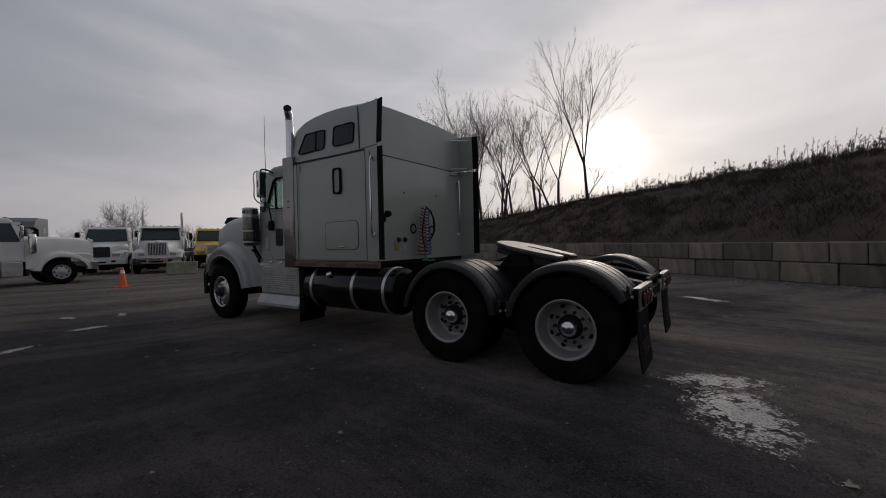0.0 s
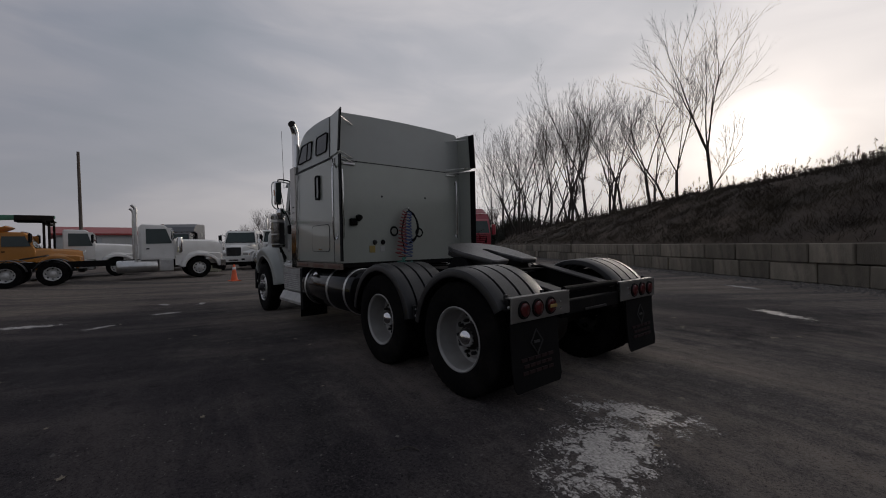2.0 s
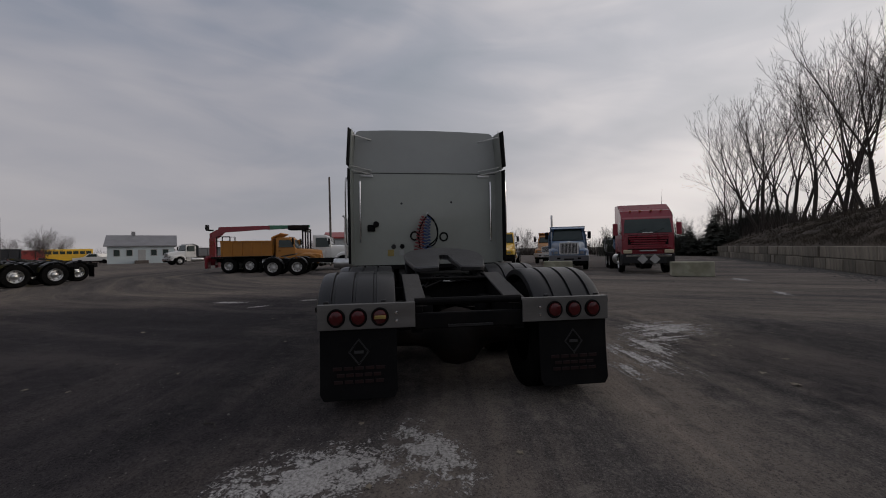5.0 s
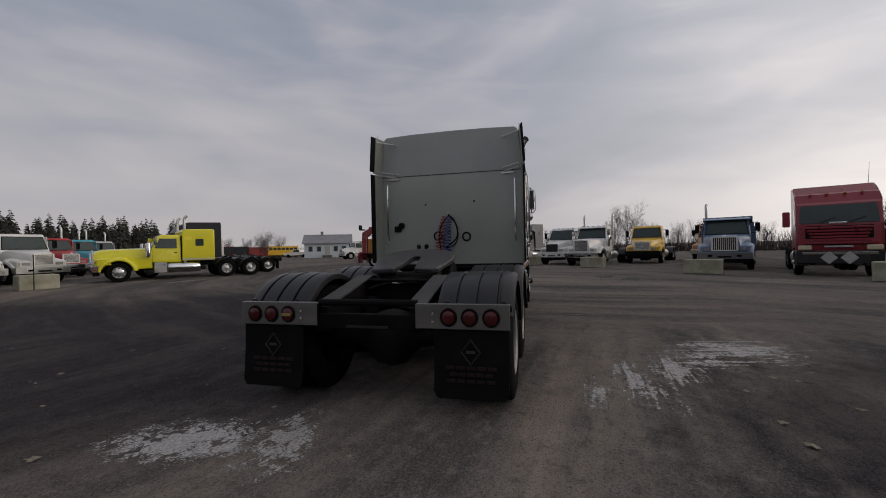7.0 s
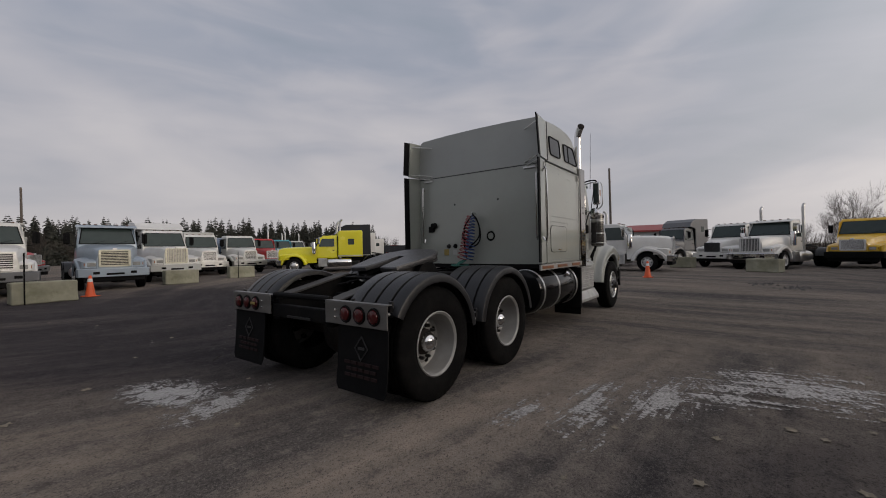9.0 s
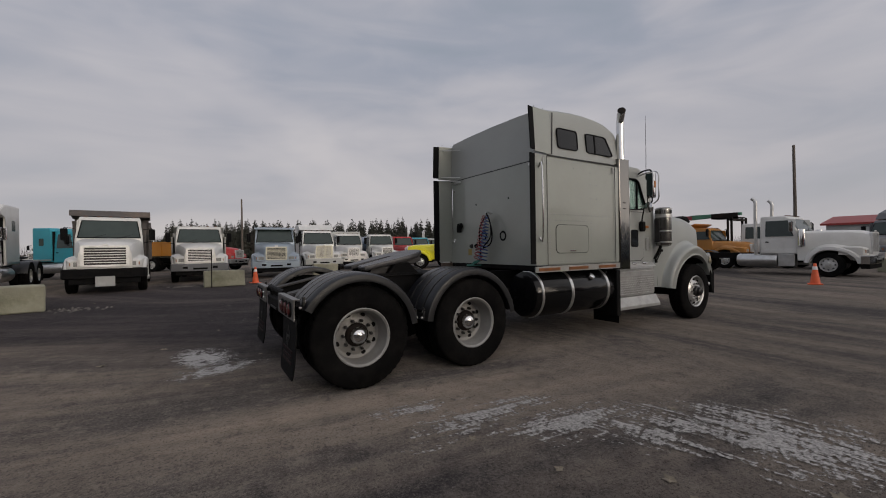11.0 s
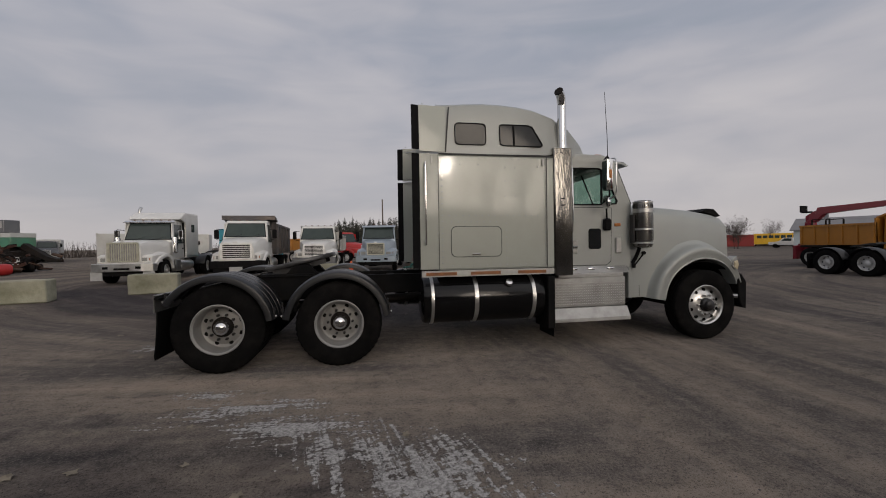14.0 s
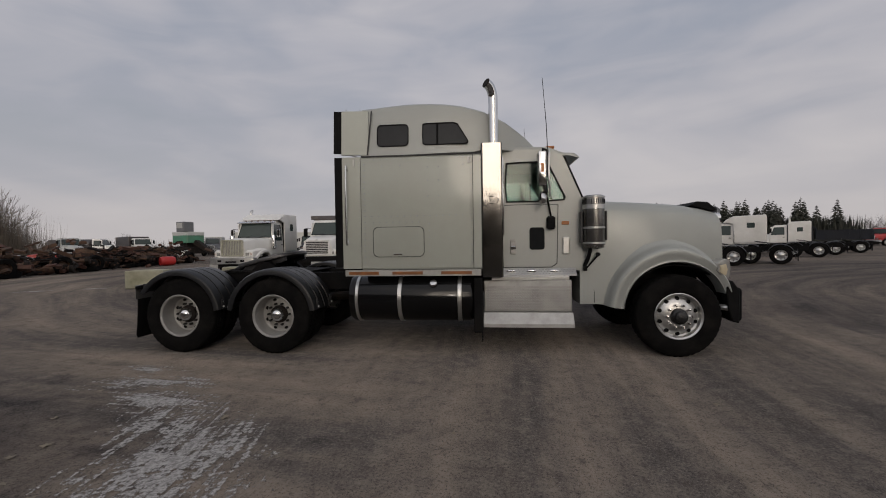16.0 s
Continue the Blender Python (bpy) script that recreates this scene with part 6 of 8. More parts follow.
    part("grille_core", bm, grease if grille != "pale" else plate_dark, g)
    if grille in ("bars", "pale"):
        n = 13
        for k in range(n):
            y = -gw * 0.86 + 2 * gw * 0.86 * k / (n - 1)
            part("grille_bar", box(BM(), nose + 0.005, nose + 0.03, y - 0.010, y + 0.010, gz0 + 0.04, gz1 - 0.04), grille_mat, g)
    else:
        n = 8 if grille == "slats" else 10
        for k in range(n):
            z = gz0 + 0.06 + (gz1 - gz0 - 0.12) * k / (n - 1)
            part("grille_bar", box(BM(), nose + 0.005, nose + 0.03, -gw * 0.9, gw * 0.9, z - 0.012, z + 0.012), grille_mat, g)
    # bumper
    bm = BM()
    prism(bm, [(nose - 0.15, -1.16), (nose + 0.08, -1.10), (nose + 0.16, -0.7), (nose + 0.16, 0.7), (nose + 0.08, 1.10), (nose - 0.15, 1.16)], "z", 0.55, 0.88, 0.02)
    bp = part("bumper", bm, bumper_mat, T, smooth=False)
    bm = box(BM(), nose + 0.155, nose + 0.168, -0.28, 0.28, 0.62, 0.70, 0.01)
    part("bumper_slot", bm, rubber, bp)
    for s in (1, -1):
        part("bumper_slot", box(BM(), nose + 0.155, nose + 0.168, s * 0.58 - 0.10, s * 0.58 + 0.10, 0.66, 0.76, 0.01), rubber, bp)
    # black box that stands in for the deep shadow below the bumper
    part("valance", box(BM(), nose - 0.2, nose + 0.06, -0.95, 0.95, 0.36, 0.56, 0.02), frame_mat, T)
    part("badge", box(BM(), nose + 0.02, nose + 0.07, -0.07, 0.07, gz1 - 0.01, gz1 + 0.07, 0.015), grille_steel, g)
    if plate:
        part("blank_board", box(BM(), nose + 0.17, nose + 0.18, -0.26, 0.26, 0.28, 0.62), white_tag, bp, "blank white board under the bumper")
    if guard_flap:
        for s in (1, -1):
            part("bumper_flap", box(BM(), nose + 0.05, nose + 0.07, *sorted((s * 0.72, s * 1.14)), 0.20, 0.56), white_tag, bp, "white flap below the bumper")
    # cab, drawn in towards its roof
    rake = 0.30

    def taper(bm):
        for v in bm.verts:
            f = max(0.0, v.co.z - 1.70) / max(0.1, roof - 1.70)
            v.co.y *= 1 - 0.10 * f ** 1.3
        return bm

    bm = BM()
    prof = [(back + 0.02, 0.95), (back + 0.02, hood_rear), (back - rake, roof - 0.10), (back - rake - 0.12, roof), (cab_back + 0.06, roof + 0.02), (cab_back, roof - 0.05), (cab_back, 0.95)]
    prism(bm, prof, "y", -hw, hw, 0.07, 3)
    part("cab", taper(bm), coat, T, smooth=True)
    # windscreen lies on the rake, split by a bar
    d = Vector((-rake - 0.02, 0, roof - 0.10 - hood_rear)).normalized()
    nrm = Vector((d.z, 0, -d.x))
    a = Vector((back + 0.02, 0, hood_rear)) + d * 0.06 + nrm * 0.008
    b = a + d * ((roof - 0.10 - hood_rear) / d.z - 0.14)
    bm = BM()
    loft(bm, [[(p.x, -hw + 0.10 + e, p.z), (p.x, hw - 0.10 - e, p.z), (p.x + nrm.x * 0.01, hw - 0.10 - e, p.z + nrm.z * 0.01), (p.x + nrm.x * 0.01, -hw + 0.10 + e, p.z + nrm.z * 0.01)] for p, e in ((a, 0.0), (b, 0.05))])
    ws = part("windscreen", taper(bm), screen_glass, T, "dark windscreen")
    bm = BM()
    a2, b2 = a - d * 0.035 - nrm * 0.006, b + d * 0.035 - nrm * 0.006
    loft(bm, [[(p.x, -hw + 0.06 + e, p.z), (p.x, hw - 0.06 - e, p.z), (p.x + nrm.x * 0.008, hw - 0.06 - e, p.z + nrm.z * 0.008), (p.x + nrm.x * 0.008, -hw + 0.06 + e, p.z + nrm.z * 0.008)] for p, e in ((a2, 0.0), (b2, 0.05))])
    part("screen_seal", taper(bm), rubber, ws)
    for y in (-0.45, 0.35):
        bm = BM()
        p, q = a + nrm * 0.018, a + d * 0.12 + nrm * 0.018
        tube(bm, [(p.x, y, p.z), (q.x, y + 0.34, q.z)], 0.007, 4)
        part("wiper", bm, rubber, ws)
    for s in (1, -1):
        x1, x0 = back - 0.14, cab_back + 0.22
        bm = BM()
        prism(bm, [(x0, 1.72), (x1 + 0.02, 1.72), (x1 - 0.20, roof - 0.20), (x0, roof - 0.20)], "y", *sorted((s * (hw - 0.02), s * (hw + 0.006))))
        part("side_window", taper(bm), screen_glass, T)
        bm = BM()
        prism(bm, rounded(x0 - 0.06, x1 + 0.06, 1.05, roof - 0.14, 0.05, 2), "y", *sorted((s * (hw - 0.02), s * (hw + 0.003))))
        dr = part("door", taper(bm), coat, T)
        part("door_handle", box(BM(), x0, x0 + 0.12, *sorted((s * (hw + 0.003), s * (hw + 0.03))), 1.45, 1.50), rubber, dr)
        bm = BM()
        box(bm, back - 0.18, back - 0.08, *sorted((s * (hw + 0.18), s * (hw + 0.38))), 1.90, 2.34, 0.02)
        mi = part("mirror", bm, chrome if cleaners else rubber, T)
        bm = BM()
        tube(bm, [(back - 0.16, s * hw, 2.34), (back - 0.13, s * (hw + 0.28), 2.37), (back - 0.06, s * (hw + 0.29), 2.30), (back - 0.06, s * (hw + 0.29), 1.94), (back - 0.13, s * (hw + 0.28), 1.87), (back - 0.16, s * hw, 1.80)], 0.014, 5)
        part("mirror_arm", bm, rubber, mi)
        # tank and step under the cab
        bm = BM()
        lathe(bm, [(0.0, cab_back - 0.9), (0.26, cab_back - 0.88), (0.29, cab_back - 0.83), (0.29, back - 0.75), (0.26, back - 0.70), (0.0, back - 0.68)], (0, s * 0.86, 0.66), "x", 18)
        part("fuel_tank", bm, tank_mat_ or alu, T, smooth=True)
        bm = box(BM(), back - 0.66, back - 0.08, *sorted((s * 0.7, s * 1.10)), 0.40, 0.95, 0.02)
        part("step", bm, alu, T)
        if cleaners:
            bm = BM()
            lathe(bm, [(0.0, 2.02), (0.12, 2.0), (0.13, 1.9), (0.13, 1.3), (0.08, 1.25), (0.0, 1.25)], (back + 0.18, s * (hw + 0.13), 0), "z", 16)
            part("air_cleaner", bm, chrome, T, smooth=True)
        if s in stacks:
            bm = BM()
            tube(bm, smooth_line([(cab_back - 0.16, s * 0.98, 0.9), (cab_back - 0.16, s * 0.98, 2.9), (cab_back - 0.16, s * 0.98, 3.35), (cab_back - 0.30, s * 0.98, 3.52)], 3), 0.07, 10)
            part("exhaust_pipe", bm, alu, T, smooth=True)
    for k in range(5):
        y = (k - 2) * 0.36
        part("roof_marker", box(BM(), back - rake - 0.20, back - rake - 0.10, y - 0.05, y + 0.05, roof, roof + 0.04, 0.012), amber_dull, T)
    if visor:
        bm = BM()
        prism(bm, [(back - rake - 0.05, roof - 0.02), (back - rake + 0.24, roof - 0.10), (back - rake + 0.24, roof - 0.13), (back - rake - 0.02, roof - 0.09)], "y", -hw, hw)
        part("sun_visor", bm, chrome if visor == "chrome" else coat, T)
    if sleeper:
        sm = sleeper_mat or coat
        x1, x0 = cab_back - 0.02, cab_back - sleeper
        bm = BM()
        if round_roof:
            prof = [(x1 + 0.02, 1.0), (x1 + 0.02, roof), (x1 + 0.75, roof + 0.06), (x1 + 0.50, sleeper_roof - 0.22), (x1 + 0.05, sleeper_roof), (x0 + 0.05, sleeper_roof + 0.04), (x0, sleeper_roof - 0.06), (x0, 1.0)]
        else:
            prof = [(x1, 1.0), (x1, sleeper_roof - 0.15), (x1 - 0.12, sleeper_roof), (x0 + 0.05, sleeper_roof + 0.02), (x0, sleeper_roof - 0.06), (x0, 1.0)]
        prism(bm, prof, "y", -1.10, 1.10, 0.07, 2)
        sl = part("sleeper", bm, sm, T, smooth=False)
        part("gap_seal", box(BM(), x1 - 0.01, x1 + 0.05, -1.03 + narrow, 1.03 - narrow, 1.05, roof - 0.05), rubber, sl)
        for s in (1, -1):
            bm = BM()
            prism(bm, rounded(x0 + sleeper * 0.35, x0 + sleeper * 0.6, sleeper_roof - 0.95, sleeper_roof - 0.55, 0.05, 2), "y", *sorted((s * 1.09, s * 1.106)))
            part("sleeper_window", bm, screen_glass, sl)
            part("side_trim", box(BM(), x0 + .05, x1, *sorted((s * 1.09, s * 1.108)), 1.05, 1.13), alu, sl)
    rb = cab_back - sleeper
    if body == "dump":
        bm = BM()
        x1, x0 = rb - 0.25, rear - tail + 0.1
        wall = [(-1.18, 1.10), (-1.20, 2.62), (-1.10, 2.62), (-1.06, 1.22), (1.06, 1.22), (1.10, 2.62), (1.20, 2.62), (1.18, 1.10)]
        prism(bm, wall, "x", x0, x1)
        box(bm, x1 - 0.08, x1, -1.18, 1.18, 1.10, 2.85)
        box(bm, x0, x0 + 0.08, -1.14, 1.14, 1.15, 2.5)
        db = part("dump_body", bm, body_mat, T)
        for s in (1, -1):
            n = 7
            for k in range(n):
                x = x0 + 0.15 + (x1 - x0 - 0.3) * k / (n - 1)
                part("rib", box(BM(), x - 0.05, x + 0.05, *sorted((s * 1.17, s * 1.26)), 1.12, 2.60), body_mat, db)
            part("top_rail", box(BM(), x0, x1, *sorted((s * 1.08, s * 1.26)), 2.58, 2.70), body_mat, db)
        bm = BM()
        prism(bm, [(x1 - 0.05, 2.78), (x1 + 0.75, 2.98), (x1 + 0.75, 3.06), (x1 - 0.05, 2.90)], "y", -1.24, 1.24)
        box(bm, x1 + 0.72, x1 + 0.78, -1.24, 1.24, 2.86, 3.08)
        part("cab_shield", bm, body_mat, db, "steel cab shield of the dump body")
    elif body == "low_dump":
        bm = BM()
        x1, x0 = rb - 0.15, rear - tail + 0.1
        wall = [(-1.16, 1.15), (-1.18, 2.15), (-1.10, 2.15), (-1.06, 1.25), (1.06, 1.25), (1.10, 2.15), (1.18, 2.15), (1.16, 1.15)]
        prism(bm, wall, "x", x0, x1)
        box(bm, x1 - 0.08, x1, -1.16, 1.16, 1.15, 2.42)
        prism(bm, [(x1 - 0.05, 2.36), (x1 + 0.55, 2.66), (x1 + 0.55, 2.72), (x1 - 0.05, 2.46)], "y", -1.1, 1.1)
        db = part("dump_body", bm, body_mat, T)
        for s in (1, -1):
            for k in range(6):
                x = x0 + 0.1 + (x1 - x0 - 0.2) * k / 5
                part("rib", box(BM(), x - 0.04, x + 0.04, *sorted((s * 1.16, s * 1.23)), 1.2, 2.15), body_mat, db)
            part("top_rail", box(BM(), x0, x1, *sorted((s * 1.1, s * 1.24)), 2.1, 2.2), body_mat, db)
    elif body == "tank":
        bm = BM()
        x1, x0 = rb - 0.3, rear - tail
        lathe(bm, [(0.0, x0), (0.6, x0 + 0.03), (0.78, x0 + 0.15), (0.82, x0 + 0.3), (0.82, x1 - 0.3), (0.78, x1 - 0.15), (0.6, x1 - 0.03), (0.0, x1)], (0, 0, 1.85), "x", 24)
        part("tank", bm, body_mat, T, smooth=True)
    elif body == "box":
        bm = box(BM(), rear - tail, rb - 0.25, -1.2, 1.2, 1.15, 2.9, 0.03)
        part("box_body", bm, body_mat, T)
    elif body == "bare":
        for s in (1, -1):
            for x in (-wheelbase, -wheelbase - 1.35):
                bm = BM()
                lathe(bm, [(0.60, s * 0.72), (0.615, s * 0.8), (0.615, s * 1.16), (0.60, s * 1.2), (0.585, s * 1.16), (0.585, s * 0.74)], (x, 0, 0.50), "y", 14, closed=True, arc=(12, 168))
                part("fender", bm, plastic, T, smooth=True)
            part("mud_flap", box(BM(), rear - 0.72, rear - 0.70, *sorted((s * 0.65, s * 1.18)), 0.2, 0.85), rubber, T)
        bm = BM()
        prism(bm, [(-0.45, 0.36), (0.1, 0.44), (0.36, 0.30), (0.42, 0.0), (0.36, -0.30), (0.1, -0.44), (-0.45, -0.36), (-0.1, 0.0)], "z", -0.03, 0.03)
        bm.transform(Matrix.Translation((-wheelbase - 0.6, 0, 1.2)) @ Matrix.Rotation(radians(-10), 4, "Y"))
        part("fifth_wheel", bm, grease, T)
    return T


def cabover(at, heading):
    """The maroon cab-over tractor with a tall sleeper cab."""
    T = thing("cabover_truck", "maroon cab-over sleeper tractor with two white diamond placards", "truck", pose(at[0], at[1], 0, 0, 0, heading), "parked trucks")
    for s in (1, -1):
        part("frame_rail", box(BM(), -6.2, 0.9, s * 0.42 - 0.04, s * 0.42 + 0.04, 0.72, 0.98), frame_mat, T)
    for x in (0.0, -3.9, -5.25):
        for s in (1, -1):
            far_wheel(T, x, s * 1.04, s, alu, x == 0, x != 0)
    bm = BM()
    prof = [(1.18, 0.95), (1.24, 1.25), (1.22, 1.95), (1.02, 2.72), (0.92, 2.80), (0.70, 3.12), (0.30, 3.20), (-0.10, 3.50), (-1.10, 3.56), (-1.15, 3.4), (-1.15, 0.95), (-0.62, 0.95), (-0.5, 1.15), (0.5, 1.15), (0.62, 0.95)]
    prism(bm, prof, "y", -1.17, 1.17, 0.07, 2)
    cab = part("cab", bm, maroon, T, smooth=False)
    bm = BM()
    loft(bm, [[(x, -w, z), (x, w, z), (x + 0.02, w, z + 0.004), (x + 0.02, -w, z + 0.004)] for x, w, z in ((1.222, 1.06, 2.0), (1.115, 1.04, 2.42), (1.035, 1.0, 2.68))])
    ws = part("windscreen", bm, screen_glass, T, "wide dark windscreen")
    for y in (-0.5, 0.3):
        bm = BM()
        tube(bm, [(1.255, y, 2.02), (1.20, y + 0.42, 2.20)], 0.012, 4)
        part("wiper", bm, rubber, ws)
    for k in range(6):
        z = 1.22 + 0.115 * k
        w = 0.66 + 0.05 * k
        part("grille_slat", box(BM(), 1.215, 1.275, -w, w, z, z + 0.075, 0.012), maroon, cab)
    part("grille_back", box(BM(), 1.20, 1.235, -0.9, 0.9, 1.18, 1.9), rubber, cab)
    part("badge", box(BM(), 1.235, 1.27, -0.24, 0.24, 1.955, 2.04, 0.02), chrome, cab)
    bm = BM()
    prism(bm, [(0.9, -1.2), (1.22, -1.16), (1.33, -0.8), (1.33, 0.8), (1.22, 1.16), (0.9, 1.2)], "z", 0.50, 0.98, 0.02)
    bp = part("bumper", bm, plastic, T)
    part("bumper_trim", box(BM(), 1.33, 1.345, -1.0, 1.0, 0.84, 0.93, 0.004), chrome, bp)
    part("lamp_strip", box(BM(), 1.25, 1.30, -0.38, 0.38, 1.10, 1.16, 0.01), white_tag, cab)
    for s in (1, -1):
        part("headlamp", box(BM(), 1.12, 1.31, *sorted((s * 0.72, s * 1.12)), 1.0, 1.18, 0.03), amber_pale, T)
        bm = BM()
        y = s * 0.27
        prism(bm, [(y - 0.24, 0.72), (y, 0.96), (y + 0.24, 0.72), (y, 0.48)], "x", 1.35, 1.36)
        part("placard", bm, white_tag, bp, "white diamond placard")
        bm = BM()
        prism(bm, [(0.15, 1.95), (0.95, 1.95), (0.82, 2.6), (0.15, 2.6)], "y", *sorted((s * 1.16, s * 1.178)))
        part("side_window", bm, screen_glass, T)
        part("mirror", box(BM(), 0.92, 1.02, *sorted((s * 1.32, s * 1.55)), 1.9, 2.5, 0.03), maroon, T)
        bm = BM()
        lathe(bm, [(0.0, -2.6), (0.30, -2.58), (0.32, -2.5), (0.32, -1.3), (0.30, -1.22), (0.0, -1.2)], (0, s * 0.85, 0.66), "x", 18)
        part("fuel_tank", bm, alu, T, smooth=True)
        part("step", box(BM(), 0.55, 1.1, *sorted((s * 0.8, s * 1.17)), 0.4, 0.95, 0.02), plastic, T)
        for k in range(2):
            part("roof_lamp", box(BM(), 0.74, 0.82, s * (0.25 + 0.45 * k) - 0.05, s * (0.25 + 0.45 * k) + 0.05, 3.08, 3.15, 0.02), amber_lens, T)
    bm = BM()
    tube(bm, [(-0.9, 1.1, 3.3), (-0.9, 1.16, 4.4)], 0.012, 5, taper=0.004)
    part("antenna", bm, rubber, T)
    return T


# row facing the lane, along the far side
parked_truck("white short-bonnet road tractor with a black grille", (27.0, -2.55), 155, white_paint, hood_front=1.42, grille="slats", grille_w=0.74, grille_mat=seam_dark, body="bare", bumper_mat=white_paint)
parked_truck("white long-bonnet tractor with tall chrome grille and twin stacks", (24.5, -4.3), 155, white_paint, bonnet=2.0, nose=1.0, hood_rear=1.80, hood_front=1.66, grille="bars", grille_w=0.82, cleaners=True, stacks=(1, -1), body="bare", visor=True, bumper_mat=chrome)
parked_truck("yellow road tractor with its bumper removed", (27.2, -8.5), 158, school_yellow, hood_front=1.44, grille="mesh", grille_w=0.86, body="bare", bumper_mat=rubber)
parked_truck("slate blue dump truck with chrome grille", (19.45, -10.5), 156, blue_paint, hood_front=1.58, hood_rear=1.75, grille="bars", grille_w=0.95, bumper_mat=grey_paint, body="low_dump", body_mat=blue_paint, stacks=(-1,), visor=True)
parked_truck("orange dump truck parked behind the front row", (29.5, -13.5), 150, orange_paint, hood_front=1.4, roof=2.45, body="low_dump", body_mat=orange_paint)
parked_truck("dark blue dump truck behind the maroon cab-over", (22.5, -17.0), 150, navy, roof=2.5, body="low_dump", body_mat=blue_paint)
cabover((15.1, -12.5), 156)
parked_truck("dark grey sleeper tractor with sloping roof fairing", (30.6, 1.0), 155, grey_paint, sleeper=1.6, sleeper_roof=3.3, round_roof=True, hood_front=1.5, grille="mesh", body="bare")

# row facing the grey tractor across the yard
parked_truck("white long-bonnet tractor with tall pale grille and raised sleeper", (-8.25, 13.45), -87, white_paint, bonnet=2.15, nose=1.15, hood_rear=1.86, hood_front=1.80, roof=2.82, grille="pale", grille_mat=gilt, grille_w=0.98, cleaners=True, stacks=(-1,), sleeper=1.7,
             sleeper_roof=3.25, round_roof=True, guard_flap=True, bumper_mat=alu, body="bare", visor="chrome", rims=alu)
parked_truck("white dump truck with a blank board under the bumper", (-4.1, 13.9), -86, white_paint, bonnet=1.8, nose=1.1, hood_rear=1.95, hood_front=1.60, roof=2.80, grille="slats", grille_w=1.12, bumper_mat=frame_mat, body="dump", body_mat=dump_grey, plate=True)
parked_truck("white bonneted truck chassis with broad slatted grille", (-1.2, 17.4), -90, white_paint, bonnet=1.8, nose=1.1, hood_rear=1.85, hood_front=1.50, roof=2.68, grille="slats", grille_w=0.95, bumper_mat=grey_paint, body="low_dump", body_mat=off_white)
parked_truck("silver-blue bonneted truck with gilt-looking chrome grille", (2.25, 17.8), -97, silver_blue, bonnet=1.8, nose=1.1, hood_rear=1.85, hood_front=1.55, roof=2.72, grille="mesh", grille_w=0.86, grille_mat=gilt, bumper_mat=silver_blue, body="bare", visor=True)
parked_truck("white sleeper tractor with tall pale grille", (5.4, 20.65), -95, white_paint, bonnet=2.0, nose=1.15, hood_rear=1.80, hood_front=1.66, roof=2.70, grille="pale", grille_w=0.84, grille_mat=gilt, sleeper=1.5, sleeper_roof=3.15, round_roof=True, bumper_mat=off_white, body="bare")
parked_truck("white bonneted truck with small square grille", (8.7, 24.5), -98, white_paint, hood_front=1.48, grille="mesh", grille_w=0.72, bumper_mat=alu, body="box", body_mat=off_white)
parked_truck("white bonneted truck carrying a blue tank", (11.6, 25.0), -98, white_paint, hood_front=1.5, grille="mesh", grille_w=0.74, bumper_mat=alu, body="tank", body_mat=blue_paint)
parked_truck("red bonneted truck with one chrome exhaust", (16.1, 30.0), -98, red_paint, hood_front=1.5, grille="mesh", grille_w=0.8, bumper_mat=chrome, stacks=(1,), body="bare")
parked_truck("teal bonneted truck with one chrome exhaust", (19.4, 32.5), -98, teal_paint, hood_front=1.5, grille="bars", grille_w=0.8, bumper_mat=chrome, stacks=(1,), body="bare")
parked_truck("white bonneted truck with twin stacks", (23.0, 35.5), -98, off_white, hood_front=1.5, grille="bars", grille_w=0.8, stacks=(1, -1), body="bare")
parked_truck("teal sleeper tractor parked behind the front row", (-5.6, 23.5), -40, teal_paint, sleeper=1.2, sleeper_roof=2.8, body="bare")
parked_truck("red bonneted truck parked behind the front row", (0.6, 29.0), -40, red_paint, body="low_dump", body_mat=orange_paint)

# row seen side on, at the end of the lane
parked_truck("bright yellow long-bonnet sleeper tractor with chrome stacks", (12.6, 20.5), 147, yellow_paint, bonnet=2.35, nose=0.95, hood_rear=1.72, hood_front=1.62, roof=2.45, grille="bars", grille_w=0.86, cleaners=True, stacks=(1, -1), sleeper=1.65, sleeper_roof=2.78,
             wheelbase=5.0, body="bare", rims=alu, bumper_mat=chrome, tank_mat_=chrome)
parked_truck("navy sleeper tractor with tall rounded roof", (15.4, 21.9), 147, navy, sleeper=1.8, sleeper_roof=3.35, round_roof=True, wheelbase=5.4, body="bare", rims=alu)
parked_truck("white sleeper tractor with raised roof, seen from the side", (22.9, 29.5), 146, white_paint, sleeper=2.0, sleeper_roof=3.2, round_roof=True, wheelbase=5.6, body="bare", rims=alu)
parked_truck("white day-cab tractor with stacks", (27.2, 33.2), 146, white_paint, stacks=(1, -1), wheelbase=5.4, body="bare", rims=alu)
parked_truck("white long-bonnet sleeper tractor with side windows", (32.2, 37.2), 146, white_paint, sleeper=1.7, sleeper_roof=2.95, stacks=(1, -1), wheelbase=5.6, body="bare", rims=alu)
parked_truck("black dump truck seen from the side", (38.9, 43.0), 146, navy, body="low_dump", body_mat=navy, wheelbase=4.6, tail=0.7, rims=alu)

